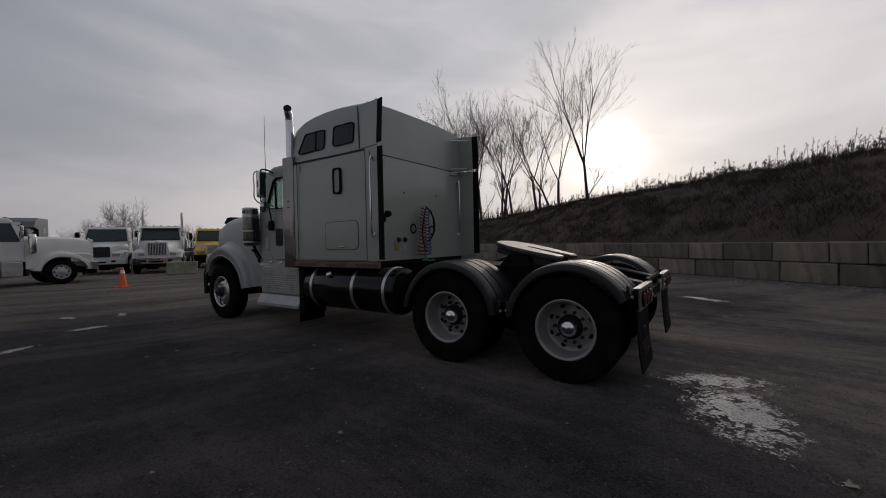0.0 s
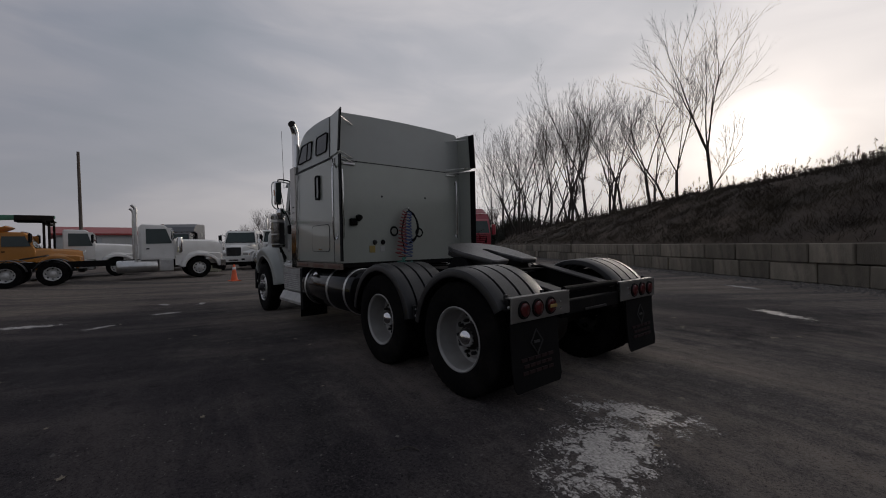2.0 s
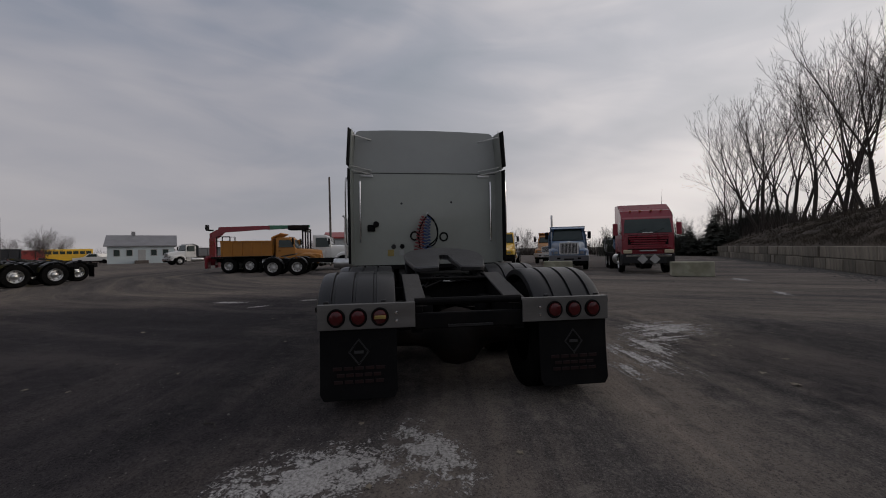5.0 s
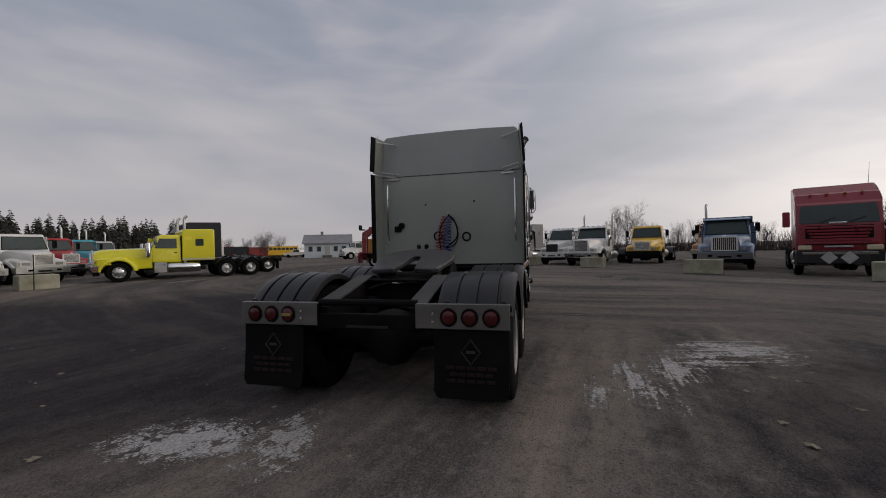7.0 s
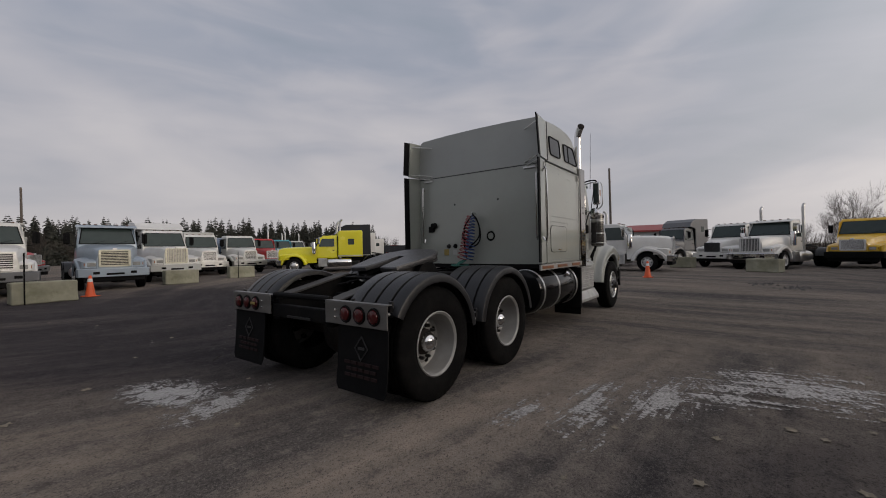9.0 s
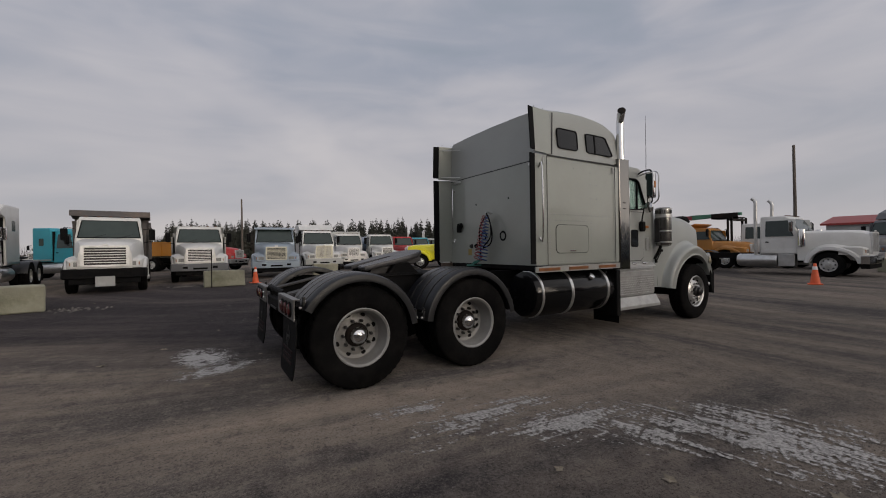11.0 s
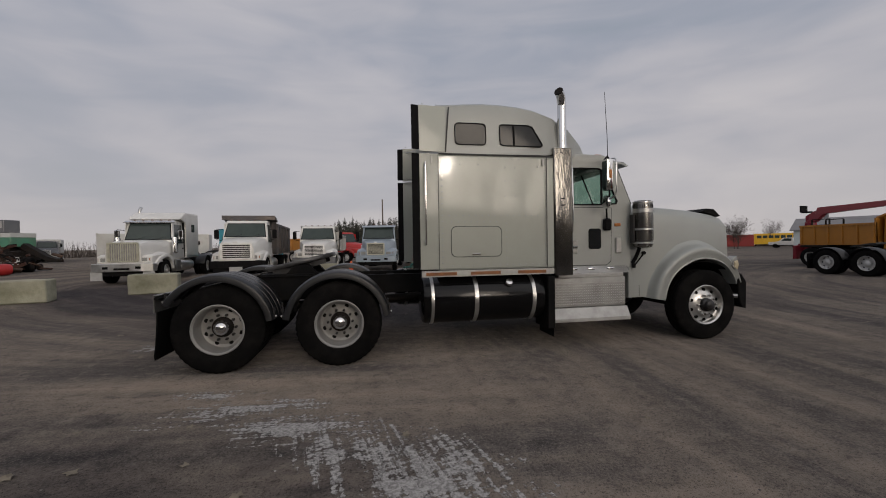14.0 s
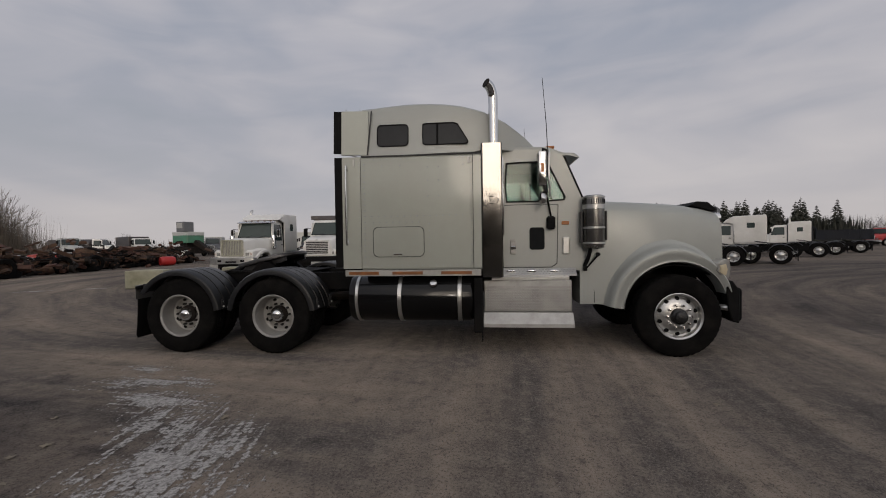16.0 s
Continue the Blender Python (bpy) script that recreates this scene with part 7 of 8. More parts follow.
# long-bonnet chassis truck, and beyond it the truck with the loader crane
parked_truck("white long-bonnet truck with a bare chassis and twin chrome stacks", (21.7, 0.55), -89, white_paint, bonnet=2.1, nose=1.1, hood_rear=1.92, hood_front=1.75, roof=2.62, grille="bars", grille_w=0.9, cleaners=True, stacks=(-1, 1), wheelbase=5.3, tail=0.6,
             rims=steel_white, bumper_mat=chrome, body="bare")
LOG = parked_truck("white logging truck with a red knuckle-boom loader", (27.9, 3.8), -90, white_paint, bonnet=2.0, nose=1.1, hood_rear=1.85, hood_front=1.6, roof=2.62, grille="bars", grille_w=0.9, wheelbase=5.9, tail=1.9, rims=steel_white,
                   bumper_mat=chrome, name="logging_truck")
part("deck", box(BM(), -9.3, -2.9, -1.1, 1.1, 1.0, 1.12, 0.01), rust_dark, LOG)
rack_part = part("headache_rack", box(BM(), -3.0, -2.7, -1.05, 1.05, 2.9, 3.0), rust_dark, LOG, "black steel rack behind the cab")
for s in (1, -1):
    for x in (-2.75, -2.95):
        part("rack_post", box(BM(), x - 0.05, x + 0.05, s * 1.0 - 0.05, s * 1.0 + 0.05, 1.0, 3.1), rust_dark, rack_part)
part("rack_tray", box(BM(), -4.1, -2.6, -0.55, 0.55, 3.05, 3.12), rust_dark, rack_part)
part("tray_side", box(BM(), -4.1, -2.6, -0.55, -0.48, 3.05, 3.4), rust_dark, rack_part)
bm = BM()
box(bm, -9.75, -9.35, -0.22, 0.22, 0.5, 2.5, 0.03)
box(bm, -9.85, -9.2, -0.6, 0.6, 0.75, 1.2, 0.03)
column = part("crane_column", bm, maroon, LOG, "red loader column")
for s in (1, -1):
    part("outrigger", box(BM(), -9.7, -9.5, *sorted((s * 0.6, s * 1.15)), 0.3, 1.1, 0.02), maroon, column)
bm = BM()
prism(bm, [(-9.75, 2.4), (-9.2, 2.5), (-8.6, 3.05), (-8.6, 3.35), (-9.3, 3.1), (-9.75, 2.85)], "y", -0.14, 0.14, 0.02)
prism(bm, [(-9.2, 2.95), (-8.9, 2.92), (-5.9, 3.12), (-5.5, 3.10), (-5.5, 3.38), (-5.9, 3.40), (-9.1, 3.32)], "y", -0.16, 0.16, 0.02)
part("boom", bm, maroon, column, "faded red folded boom")
bm = BM()
prism(bm, [(-6.3, 3.2), (-5.6, 3.1), (-2.6, 3.25), (-2.6, 3.42), (-5.6, 3.42)], "y", -0.12, 0.12, 0.02)
part("boom_arm", bm, green_paint, column, "dark green outer boom arm")
for x, y in ((-9.1, -0.5), (-9.1, 0.5), (-8.2, -0.5), (-8.2, 0.5)):
    part("cage_post", box(BM(), x - 0.03, x + 0.03, y - 0.03, y + 0.03, 1.1, 2.6), rust_dark, column)
for z in (1.8, 2.25, 2.58):
    for y in (-0.5, 0.5):
        part("cage_rail", box(BM(), -9.1, -8.2, y - 0.025, y + 0.025, z, z + 0.04), rust_dark, column)
bm = BM()
box(bm, -9.95, -9.6, -0.25, 0.25, 3.05, 3.15, 0.02)
box(bm, -10.0, -9.9, -0.25, 0.25, 3.1, 3.5, 0.02)
part("operator_seat", bm, rubber, column)
parked_truck("orange dump truck with low dump body", (26.2, 6.2), -90, orange_paint, hood_front=1.35, hood_rear=1.6, roof=2.42, wheelbase=3.7, body="low_dump", body_mat=orange_paint, tail=0.6)
parked_truck("white dump truck with grey ribbed body", (52.0, 27.5), 140, white_paint, body="low_dump", body_mat=grey_paint, wheelbase=5.5)

# ---- trees ----
def bare_tree(height, seed, spread=0.55, label="", lean=(0, 0), forks=3, depth=5, trunk_r=None, wood=None):
    """A leafless tree: tapered trunk and limbs that fork into fine twigs."""
    rnd = random.Random(seed)
    T = thing("bare_tree", label or "tall leafless tree with fine upswept twigs on the bank", "tree", group="bare trees")
    trunk, crown = BM(), BM()
    r0 = trunk_r or height * 0.0155

    def limb(p, d, length, r, level):
        n = 8 if level == 0 else (5 if level < 2 else 3)
        pts, q, dd = [p], p.copy(), d.copy()
        for k in range(n):
            bend = 0.06 if level == 0 else 0.10
            dd = (dd + Vector((rnd.uniform(-1, 1), rnd.uniform(-1, 1), rnd.uniform(-0.3, 0.8))) * bend).normalized()
            q = q + dd * length / n
            pts.append(q.copy())
        end = r * (0.62 if level < depth else 0.4)
        tube(trunk if level == 0 else crown, pts, r, 7 if level < 2 else (4 if level < 4 else 3), taper=end, cap=False)
        if level >= depth or length < 0.2:
            return
        # leaders go on from the tip, side shoots leave along the length
        if level == 0:
            kids = [(pts[-1], rnd.uniform(0.10, 0.30), rnd.uniform(0.62, 0.80)) for _ in range(3)]
            kids += [(pts[k], rnd.uniform(0.34, 0.55), rnd.uniform(0.62, 0.85)) for k in (3, 4, 5, 6, 7)]
        else:
            kids = [(pts[-1], rnd.uniform(0.14, 0.38), rnd.uniform(0.62, 0.86)) for _ in range(2)]
            kids += [(pts[rnd.randint(1, n - 1)], rnd.uniform(0.40, 0.72), rnd.uniform(0.45, 0.70)) for _ in range(forks - 1 if level < 5 else 1)]
        turn = rnd.uniform(0, 6.28)
        for k, (at, tilt, share_) in enumerate(kids):
            side = dd.orthogonal().normalized()
            side.rotate(Matrix.Rotation(turn + k * 2.4 + rnd.uniform(-.4, .4), 3, dd))
            nd = (dd * math.cos(tilt) + side * math.sin(tilt) * (0.7 + spread) + Vector((0, 0, 0.14))).normalized()
            limb(at, nd, length * share_, max(end * rnd.uniform(0.60, 0.88), 0.019), level + 1)

    limb(Vector((0, 0, -0.6)), Vector((lean[0], lean[1], 1)).normalized(), height * 0.42, r0, 0)
    part("trunk", trunk, wood or bark, T, smooth=True)
    part("crown", crown, wood or twig, T, "bare branching crown")
    return T


def bank_tree(height, seed, stems, depth=5, low=2, leaders=3, full=0.62):
    """A leafless tree that forks high into a few long leaders; stems are the leans of its trunks."""
    rnd = random.Random(seed)
    T = thing("bare_tree", "tall leafless tree with long forked limbs on the bank", "tree", group="bare trees")
    crown = BM()

    def limb(bm, p, d, length, r, level):
        n = (7, 6, 5, 4, 3, 2)[level]
        pts, q, dd = [p], p.copy(), d.copy()
        sway = Vector((rnd.uniform(-1, 1), rnd.uniform(-1, 1), 0.0)) * (0.012 if level == 0 else 0.035)
        for k in range(n):
            dd = (dd + sway + Vector((rnd.uniform(-1, 1), rnd.uniform(-1, 1), rnd.uniform(-0.4, 0.9))) * (0.05 if level < 2 else 0.13)).normalized()
            q = q + dd * length / n
            pts.append(q.copy())
        end = r * (0.74, 0.50, 0.50, 0.55, 0.6, 0.6)[level]
        tube(bm, pts, r, (8, 6, 5, 4, 3, 3)[level], taper=end, cap=False)
        if level >= depth or length < 0.16:
            return
        kids = []
        if level == 0:
            kids += [(pts[-1], rnd.uniform(0.20, 0.56), rnd.uniform(0.85, 1.15), 0.66) for _ in range(leaders)]
            kids += [(pts[rnd.randint(2, n - 1)], rnd.uniform(0.75, 1.05), rnd.uniform(0.30, 0.62), 0.38) for _ in range(low)]
        else:
            kids += [(pts[-1], rnd.uniform(0.12, 0.32), rnd.uniform(0.46, 0.64), 0.95) for _ in range(2)]
            for k in range(2 if level == 1 else 1, n):
                if rnd.random() < full:
                    kids.append((pts[k], rnd.uniform(0.34, 0.66), rnd.uniform(0.45, 0.80) * (1.2 - 0.5 * k / n), 0.60))
        turn = rnd.uniform(0, 6.28)
        for k, (at, tilt, share_, thick) in enumerate(kids):
            side = dd.orthogonal().normalized()
            side.rotate(Matrix.Rotation(turn + k * (6.28 / leaders if level == 0 else 2.2) + rnd.uniform(-.4, .4), 3, dd))
            nd = (dd * math.cos(tilt) + side * math.sin(tilt) + Vector((0, 0, 0.06))).normalized()
            limb(crown, at, nd, length * share_, max(end * thick * rnd.uniform(0.8, 1.0), (0.042, 0.018, 0.011, 0.008, 0.0065)[level]), level + 1)

    for k, (lx, ly, share_) in enumerate(stems):
        trunk = BM()
        limb(trunk, Vector((0.25 * k, 0, -0.6)), Vector((lx, ly, 1)).normalized(), height * 0.37 * share_, height * 0.0130 * (1 - 0.15 * k), 0)
        part("trunk", trunk, bark, T, smooth=True)
    part("crown", crown, twig, T, "bare branching crown")
    return T


def set_at(ob, x, y, z, turn=0, s=1.0):
    ob.matrix_basis = pose(x, y, z, 0, 0, turn) @ Matrix.Diagonal((s, s, s, 1))
    return ob


def ground_z(x, y):
    """Height of the bank's top behind the wall, else of the yard."""
    v = Vector((x, y, 0)) - WALL_P
    d, s = v.dot(WALL_N), v.dot(WALL_D)
    return bank_height(s, d) - 0.1 if d > 0.4 and -42 < s < 77 else 0.0


A = bank_tree(13.0, 5, ((0.02, 0.0, 1.15),), low=2, leaders=5, full=0.62)
B = bank_tree(12.4, 8, ((0.12, 0.05, 1.0), (0.45, 0.0, 0.9)), low=1, full=0.46)
C = bank_tree(12.0, 21, ((0.10, 0.05, 0.95), (0.42, -0.1, 0.85)), low=1, full=0.44)
D = bare_tree(11.5, 34, 0.8, "leafless roadside tree with dense twigs", forks=3)
set_at(A, 9.7, -37.2, ground_z(9.7, -37.2), 40, 1.06)
set_at(B, 13.8, -40.6, ground_z(13.8, -40.6), 10, 1.14)
set_at(C, 20.0, -41.5, ground_z(20, -41.5), 0, 1.12)
rt = random.Random(77)
for x, y, k, s in ((16.4, -40.5, 1, 0.85), (21.6, -41.5, 1, 0.86), (29.0, -45.0, 2, 0.9), (37.8, -46.5, 1, 0.9), (23.8, -40.2, 2, 1.0), (27.0, -40.6, 2, 0.92), (30.2, -41.4, 1, 0.95), (33.2, -42.5, 2, 0.95), (36.4, -42.6, 1, 0.98), (39.6, -44.5, 2, 0.95), (43.5, -46.0, 1, 0.9),
                   (47.5, -48.5, 2, 0.85)):
    s *= 1.2
    copy_thing((A, B, C)[k], pose(x, y, ground_z(x, y), 0, 0, rt.uniform(0, 360)) @ Matrix.Diagonal((s, s, s, 1)))
E = bare_tree(8.0, 61, 0.45, "tan leafless thicket tree with dense fine twigs", forks=3, wood=sapling)
set_at(E, -35, 12, 0, 0, 1.0)
for k in range(22):
    s = rt.uniform(0.62, 1.0)
    copy_thing(E, pose(-35.5 - 0.09 * k + rt.uniform(-1.8, 1.8), 5 + 0.85 * k + rt.uniform(-.8, .8), 0, 0, 0, rt.uniform(0, 360)) @ Matrix.Diagonal((s, s, s, 1)))
set_at(D, 62, -14, 0, 10, 0.54)
far_trees = [(64, -18, 0.56), (66, -22, 0.60), (61, -27, 0.52), (60, -31, 0.56), (68, -10, 0.55), (70, -5, 0.45), (58, -36, 0.6), (47.5, -36.5, 0.80), (45, -39.5, 0.74), (52, -38, 0.7), (43.5, -43, 0.65), (74, -14, 0.7)]
far_trees += [(72, -27, 0.7), (80, -3, 0.6), (85, 5, 0.5), (62, 50, 0.72), (64, 52.5, 0.6), (90, 30, 0.5), (95, 18, 0.5), (-36, 16, 0.95), (-38, 19, 0.80), (-34.5, 20.5, 0.60), (-40, 13, 0.85), (-37, 23, 0.55)]
far_trees += [(-39, 27, 0.45), (-60, 60, 0.5), (-50, 66, 0.45), (-70, 50, 0.5), (-44, 74, 0.5), (-36, 80, 0.45), (70, 66, 0.6), (74, 64, 0.6), (78, 78, 0.75), (88, 66, 0.75), (8, 74, 0.62), (12, 76, 0.6), (55, -46, 0.75), (50, -50, 0.8)]
for x, y, s in far_trees:
    copy_thing(D, pose(x, y, ground_z(x, y), 0, 0, rt.uniform(0, 360)) @ Matrix.Diagonal((s, s, s * rt.uniform(0.9, 1.1), 1)))


def spruce(height, seed):
    """A narrow conifer: a stem and tiers of drooping, ragged boughs."""
    rnd = random.Random(seed)
    T = thing("spruce", "narrow dark spruce, thin at the top", "tree", group="line of spruces")
    bm = BM()
    tube(bm, [(0, 0, -0.3), (0, 0, height)], height * 0.014, 5, taper=0.01)
    part("trunk", bm, bark, T)
    verts, faces = [], []
    tiers = 26
    for k in range(tiers):
        f = k / tiers
        z = height * (0.08 + 0.91 * f)
        reach = height * 0.19 * (1 - f) ** 0.62 + 0.07
        for j in range(int(15 - 8 * f)):
            a = rnd.uniform(0, 2 * math.pi)
            r = reach * rnd.uniform(0.55, 1.15)
            dx, dy = math.cos(a), math.sin(a)
            w = r * rnd.uniform(0.20, 0.34)
            n = len(verts)
            droop = r * rnd.uniform(0.15, 0.5)
            verts += [(0, 0, z), (dx * r * .6 - dy * w, dy * r * .6 + dx * w, z - droop * .5 - .05), (dx * r, dy * r, z - droop), (dx * r * .6 + dy * w, dy * r * .6 - dx * w, z - droop * .5 - .05), (dx * r * .5, dy * r * .5, z + 0.06)]
            faces += [(n, n + 1, n + 4), (n + 1, n + 2, n + 4), (n + 2, n + 3, n + 4), (n + 3, n, n + 4)]
    me = bpy.data.meshes.new("crown")
    me.from_pydata(verts, [], faces)
    me.materials.append(needle)
    ob = new("crown", me)
    ob.parent = T
    return T


S1, S2, S3 = spruce(7.6, 1), spruce(6.8, 2), spruce(8.2, 3)
set_at(S1, 60.5, 63.5, 0)
set_at(S2, 58.6, 65.0, 0)
set_at(S3, 56.9, 66.0, 0)
a0, a1 = Vector((55.5, 67.0, 0)), Vector((-6, 93, 0))
for k in range(230):
    p = a0.lerp(a1, k / 229) + Vector((rt.uniform(-.6, .6), rt.uniform(-3.5, 3.5), 0))
    if noise.noise((k * 0.1, 0.0, 2.0)) < -0.55:
        continue
    s = rt.uniform(0.82, 1.05)
    copy_thing((S1, S2, S3)[k % 3], pose(p.x, p.y, 0, 0, 0, rt.uniform(0, 360)) @ Matrix.Diagonal((s, s, s, 1)))
for x, y, s in ((38.5, -38, 0.75), (40.0, -39, 0.62), (41.8, -37.5, 0.55), (36.8, -39.0, 0.5)):
    copy_thing(S2, pose(x, y, 0.4, 0, 0, rt.uniform(0, 360)) @ Matrix.Diagonal((1.7 * s, 1.7 * s, s * 0.95, 1)))


def brush(name, label, pts, height, width, mat, seed, count, wide=1.0, lean=0.3):
    """A tangle of upright stems, as one mass."""
    rnd = random.Random(seed)
    verts, faces = [], []
    for _ in range(count):
        k = rnd.randrange(len(pts) - 1)
        p = Vector((*pts[k], 0)).lerp(Vector((*pts[k + 1], 0)), rnd.random())
        x, y = p.x + rnd.gauss(0, width), p.y + rnd.gauss(0, width)
        h, w = height * rnd.uniform(0.35, 1.1), rnd.uniform(0.02, 0.06) * wide
        z = ground_z(x, y)
        l = (rnd.uniform(-lean, lean), rnd.uniform(-lean, lean))
        a = rnd.uniform(0, math.pi)
        dx, dy = w * math.cos(a), w * math.sin(a)
        n = len(verts)
        verts += [(x - dx, y - dy, z), (x + dx, y + dy, z), (x + l[0] * h, y + l[1] * h, z + h)]
        faces.append((n, n + 1, n + 2))
    me = bpy.data.meshes.new(name)
    me.from_pydata(verts, [], faces)
    me.materials.append(mat)
    return tagged(new(name, me), label, "brush", kind="stuff")


brush("hedge", "dark leafless hedge along the far fence", [(49, -31), (43, -40), (38, -47)], 3.0, 0.9, hedge, 4, 9000)
brush("thicket", "grey-brown thicket of saplings beside the scrap", [(-35, 8), (-36, 18), (-38, 24)], 4.6, 1.6, sapling, 5, 30000, 0.36, 0.14)
brush("spruce_belt", "dense dark belt of spruces along the far field", [(61.5, 63.5), (45, 73), (20, 83.5), (-8, 95)], 4.6, 1.3, needle, 12, 24000, 5.0, 0.10)
brush("far_scrub", "far strip of leafless scrub", [(60, -40), (78, -18), (92, 8), (100, 40), (90, 75), (40, 98), (-20, 100), (-70, 75), (-75, 30)], 3.2, 1.6, twig, 6, 16000)
brush("undergrowth", "bare undergrowth under the trees", [(6, -37), (20, -37.5), (34, -41), (46, -45)], 1.8, 1.2, twig, 7, 2200)


# ---- blocks, cones, poles ----
def barrier(x, y, turn, ln=1.5, h=0.64, d=0.66, seed=0):
    bm = box(BM(), -ln / 2, ln / 2, -d / 2, d / 2, 0, h, 0.03, 1)
    bmesh.ops.subdivide_edges(bm, edges=bm.edges[:], cuts=3, use_grid_fill=True)
    for v in bm.verts:
        v.co += noise.noise_vector(v.co * 2.3 + Vector((seed * 7.1, 0, 0))) * 0.022
        v.co.z = max(v.co.z, 0.0)
    ob = part("concrete_block", bm, concrete_moss)
    ob.matrix_basis = pose(x, y, 0.0, 0, 0, turn)
    tagged(ob, "mossy weathered concrete barrier block on the yard", "concrete block", "barrier blocks")


for k, row in enumerate(((21.9, -4.4, 65, 1.35), (25.7, -0.6, 65, 1.3), (16.2, -8.35, 66, 1.45), (11.9, -12.6, 60, 1.6), (-7.85, 6.95, 14, 1.25), (-5.25, 8.55, 12, 1.35), (-0.4, 13.55, 2, 1.45), (4.9, 17.9, -8, 1.35), (8.6, 19.6, -14, 1.3))):
    barrier(*row, seed=k)


def traffic_cone(x, y):
    T = thing("traffic_cone", "orange traffic cone with a white collar on asphalt", "traffic cone", pose(x, y, 0, 0, 0, 20), "traffic cones")
    bm = box(BM(), -0.19, 0.19, -0.19, 0.19, 0, 0.035, 0.012)
    part("base", bm, cone_orange, T)
    bm = BM()
    lathe(bm, [(0.145, 0.03), (0.138, 0.05), (0.04, 0.70), (0.03, 0.715), (0.022, 0.70)], (0, 0, 0), "z", 24)
    part("cone", bm, cone_orange, T, smooth=True)
    bm = BM()
    lathe(bm, [(0.0725, 0.50), (0.0755, 0.505), (0.0590, 0.605), (0.0575, 0.61)], (0, 0, 0), "z", 24)
    part("collar", bm, reflect_white, T, "white reflective collar", smooth=True)


traffic_cone(16.35, -0.2)
traffic_cone(0.85, 14.35)


def pole(x, y, h, r, label):
    bm = BM()
    tube(bm, [(0, 0, -0.2), (0.02, 0, h * 0.5), (0, 0.03, h)], r, 10, taper=r * 0.7)
    ob = part("utility_pole", bm, wood_pole, smooth=True)
    ob.matrix_basis = pose(x, y, 0)
    tagged(ob, label, "pole", "poles")


pole(34.6, 5.76, 8.35, 0.12, "weathered bare wooden pole beyond the trucks")
pole(3.74, 51.8, 8.1, 0.13, "thin bare wooden pole behind the truck row")
bm = BM()
tube(bm, [(0, 0, 0), (0, 0, 1.5)], 0.018, 6)
ob = part("marker_rod", bm, rubber)
ob.matrix_basis = pose(-0.86, 13.1, 0)
tagged(ob, "thin black marker rod standing by a concrete block", "rod")
bm = BM()
tube(bm, [(0, 0, 0), (0, 0, 1.5)], 0.018, 6)
ob = part("marker_rod", bm, rubber)
ob.matrix_basis = pose(8.2, 19.1, 0)
tagged(ob, "thin black marker rod standing by a concrete block", "rod")


# ---- buildings and far things ----
def office():
    T = thing("office_building", "low pale-blue clapboard office with grey gable roof", "building", pose(70.5, 41.5, 0, 0, 0, 116))
    L, Wd, H = 4.4, 3.2, 2.9
    bm = BM()
    prism(bm, [(-Wd, 0), (Wd, 0), (Wd, H), (0, H + 1.6), (-Wd, H)], "x", -L, L)
    part("wall", bm, siding, T)
    bm = BM()
    for s in (1, -1):
        prism(bm, [(s * (Wd + 0.4), H - 0.15), (0, H + 1.65), (0, H + 1.80), (s * (Wd + 0.4), H)], "x", -L - 0.4, L + 0.4)
    rf = part("roof", bm, roof_grey, T)
    part("chimney", box(BM(), 1.0, 1.5, -0.3, 0.3, H + 1.3, H + 2.4), roof_grey, rf)
    for x in (-3.2, -1.6, 1.6, 3.2):
        for s in (1, -1):
            w = part("window", box(BM(), x - 0.45, x + 0.45, *sorted((s * Wd, s * (Wd + 0.05))), 1.2, 2.3), white_tag, T)
            part("pane", box(BM(), x - 0.36, x + 0.36, *sorted((s * (Wd + 0.04), s * (Wd + 0.06))), 1.28, 2.22), screen_glass, w)
    for s in (1, -1):
        part("door", box(BM(), -0.5, 0.5, *sorted((s * Wd, s * (Wd + 0.06))), 0.2, 2.25), white_tag, T)
        part("steps", box(BM(), -0.9, 0.9, *sorted((s * Wd, s * (Wd + 1.1))), 0.0, 0.5), wood_pole, T)
    for y in (-1.6, 1.6):
        for s in (1, -1):
            w = part("window", box(BM(), *sorted((s * L, s * (L + 0.05))), y - 0.45, y + 0.45, 1.2, 2.3), white_tag, T)
            part("pane", box(BM(), *sorted((s * (L + 0.04), s * (L + 0.06))), y - 0.36, y + 0.36, 1.28, 2.22), screen_glass, w)


def shed():
    T = thing("workshop_building", "low grey metal workshop with a dull red roof edge", "building", pose(60, 7, 0, 0, 0, 96))
    bm = BM()
    prism(bm, [(-7, 0), (7, 0), (7, 3.2), (0, 4.1), (-7, 3.2)], "x", -4, 2.5)
    part("wall", bm, shed_metal, T)
    bm = BM()
    for s in (1, -1):
        prism(bm, [(s * 7.4, 3.15), (0, 4.15), (0, 4.35), (s * 7.4, 3.35)], "x", -4.4, 2.9)
    part("roof", bm, roof_red, T)
    for x in (-2.2, 1.2):
        part("shed_door", box(BM(), x - 1.2, x + 1.2, 7.0, 7.08, 0, 2.9), off_white, T)


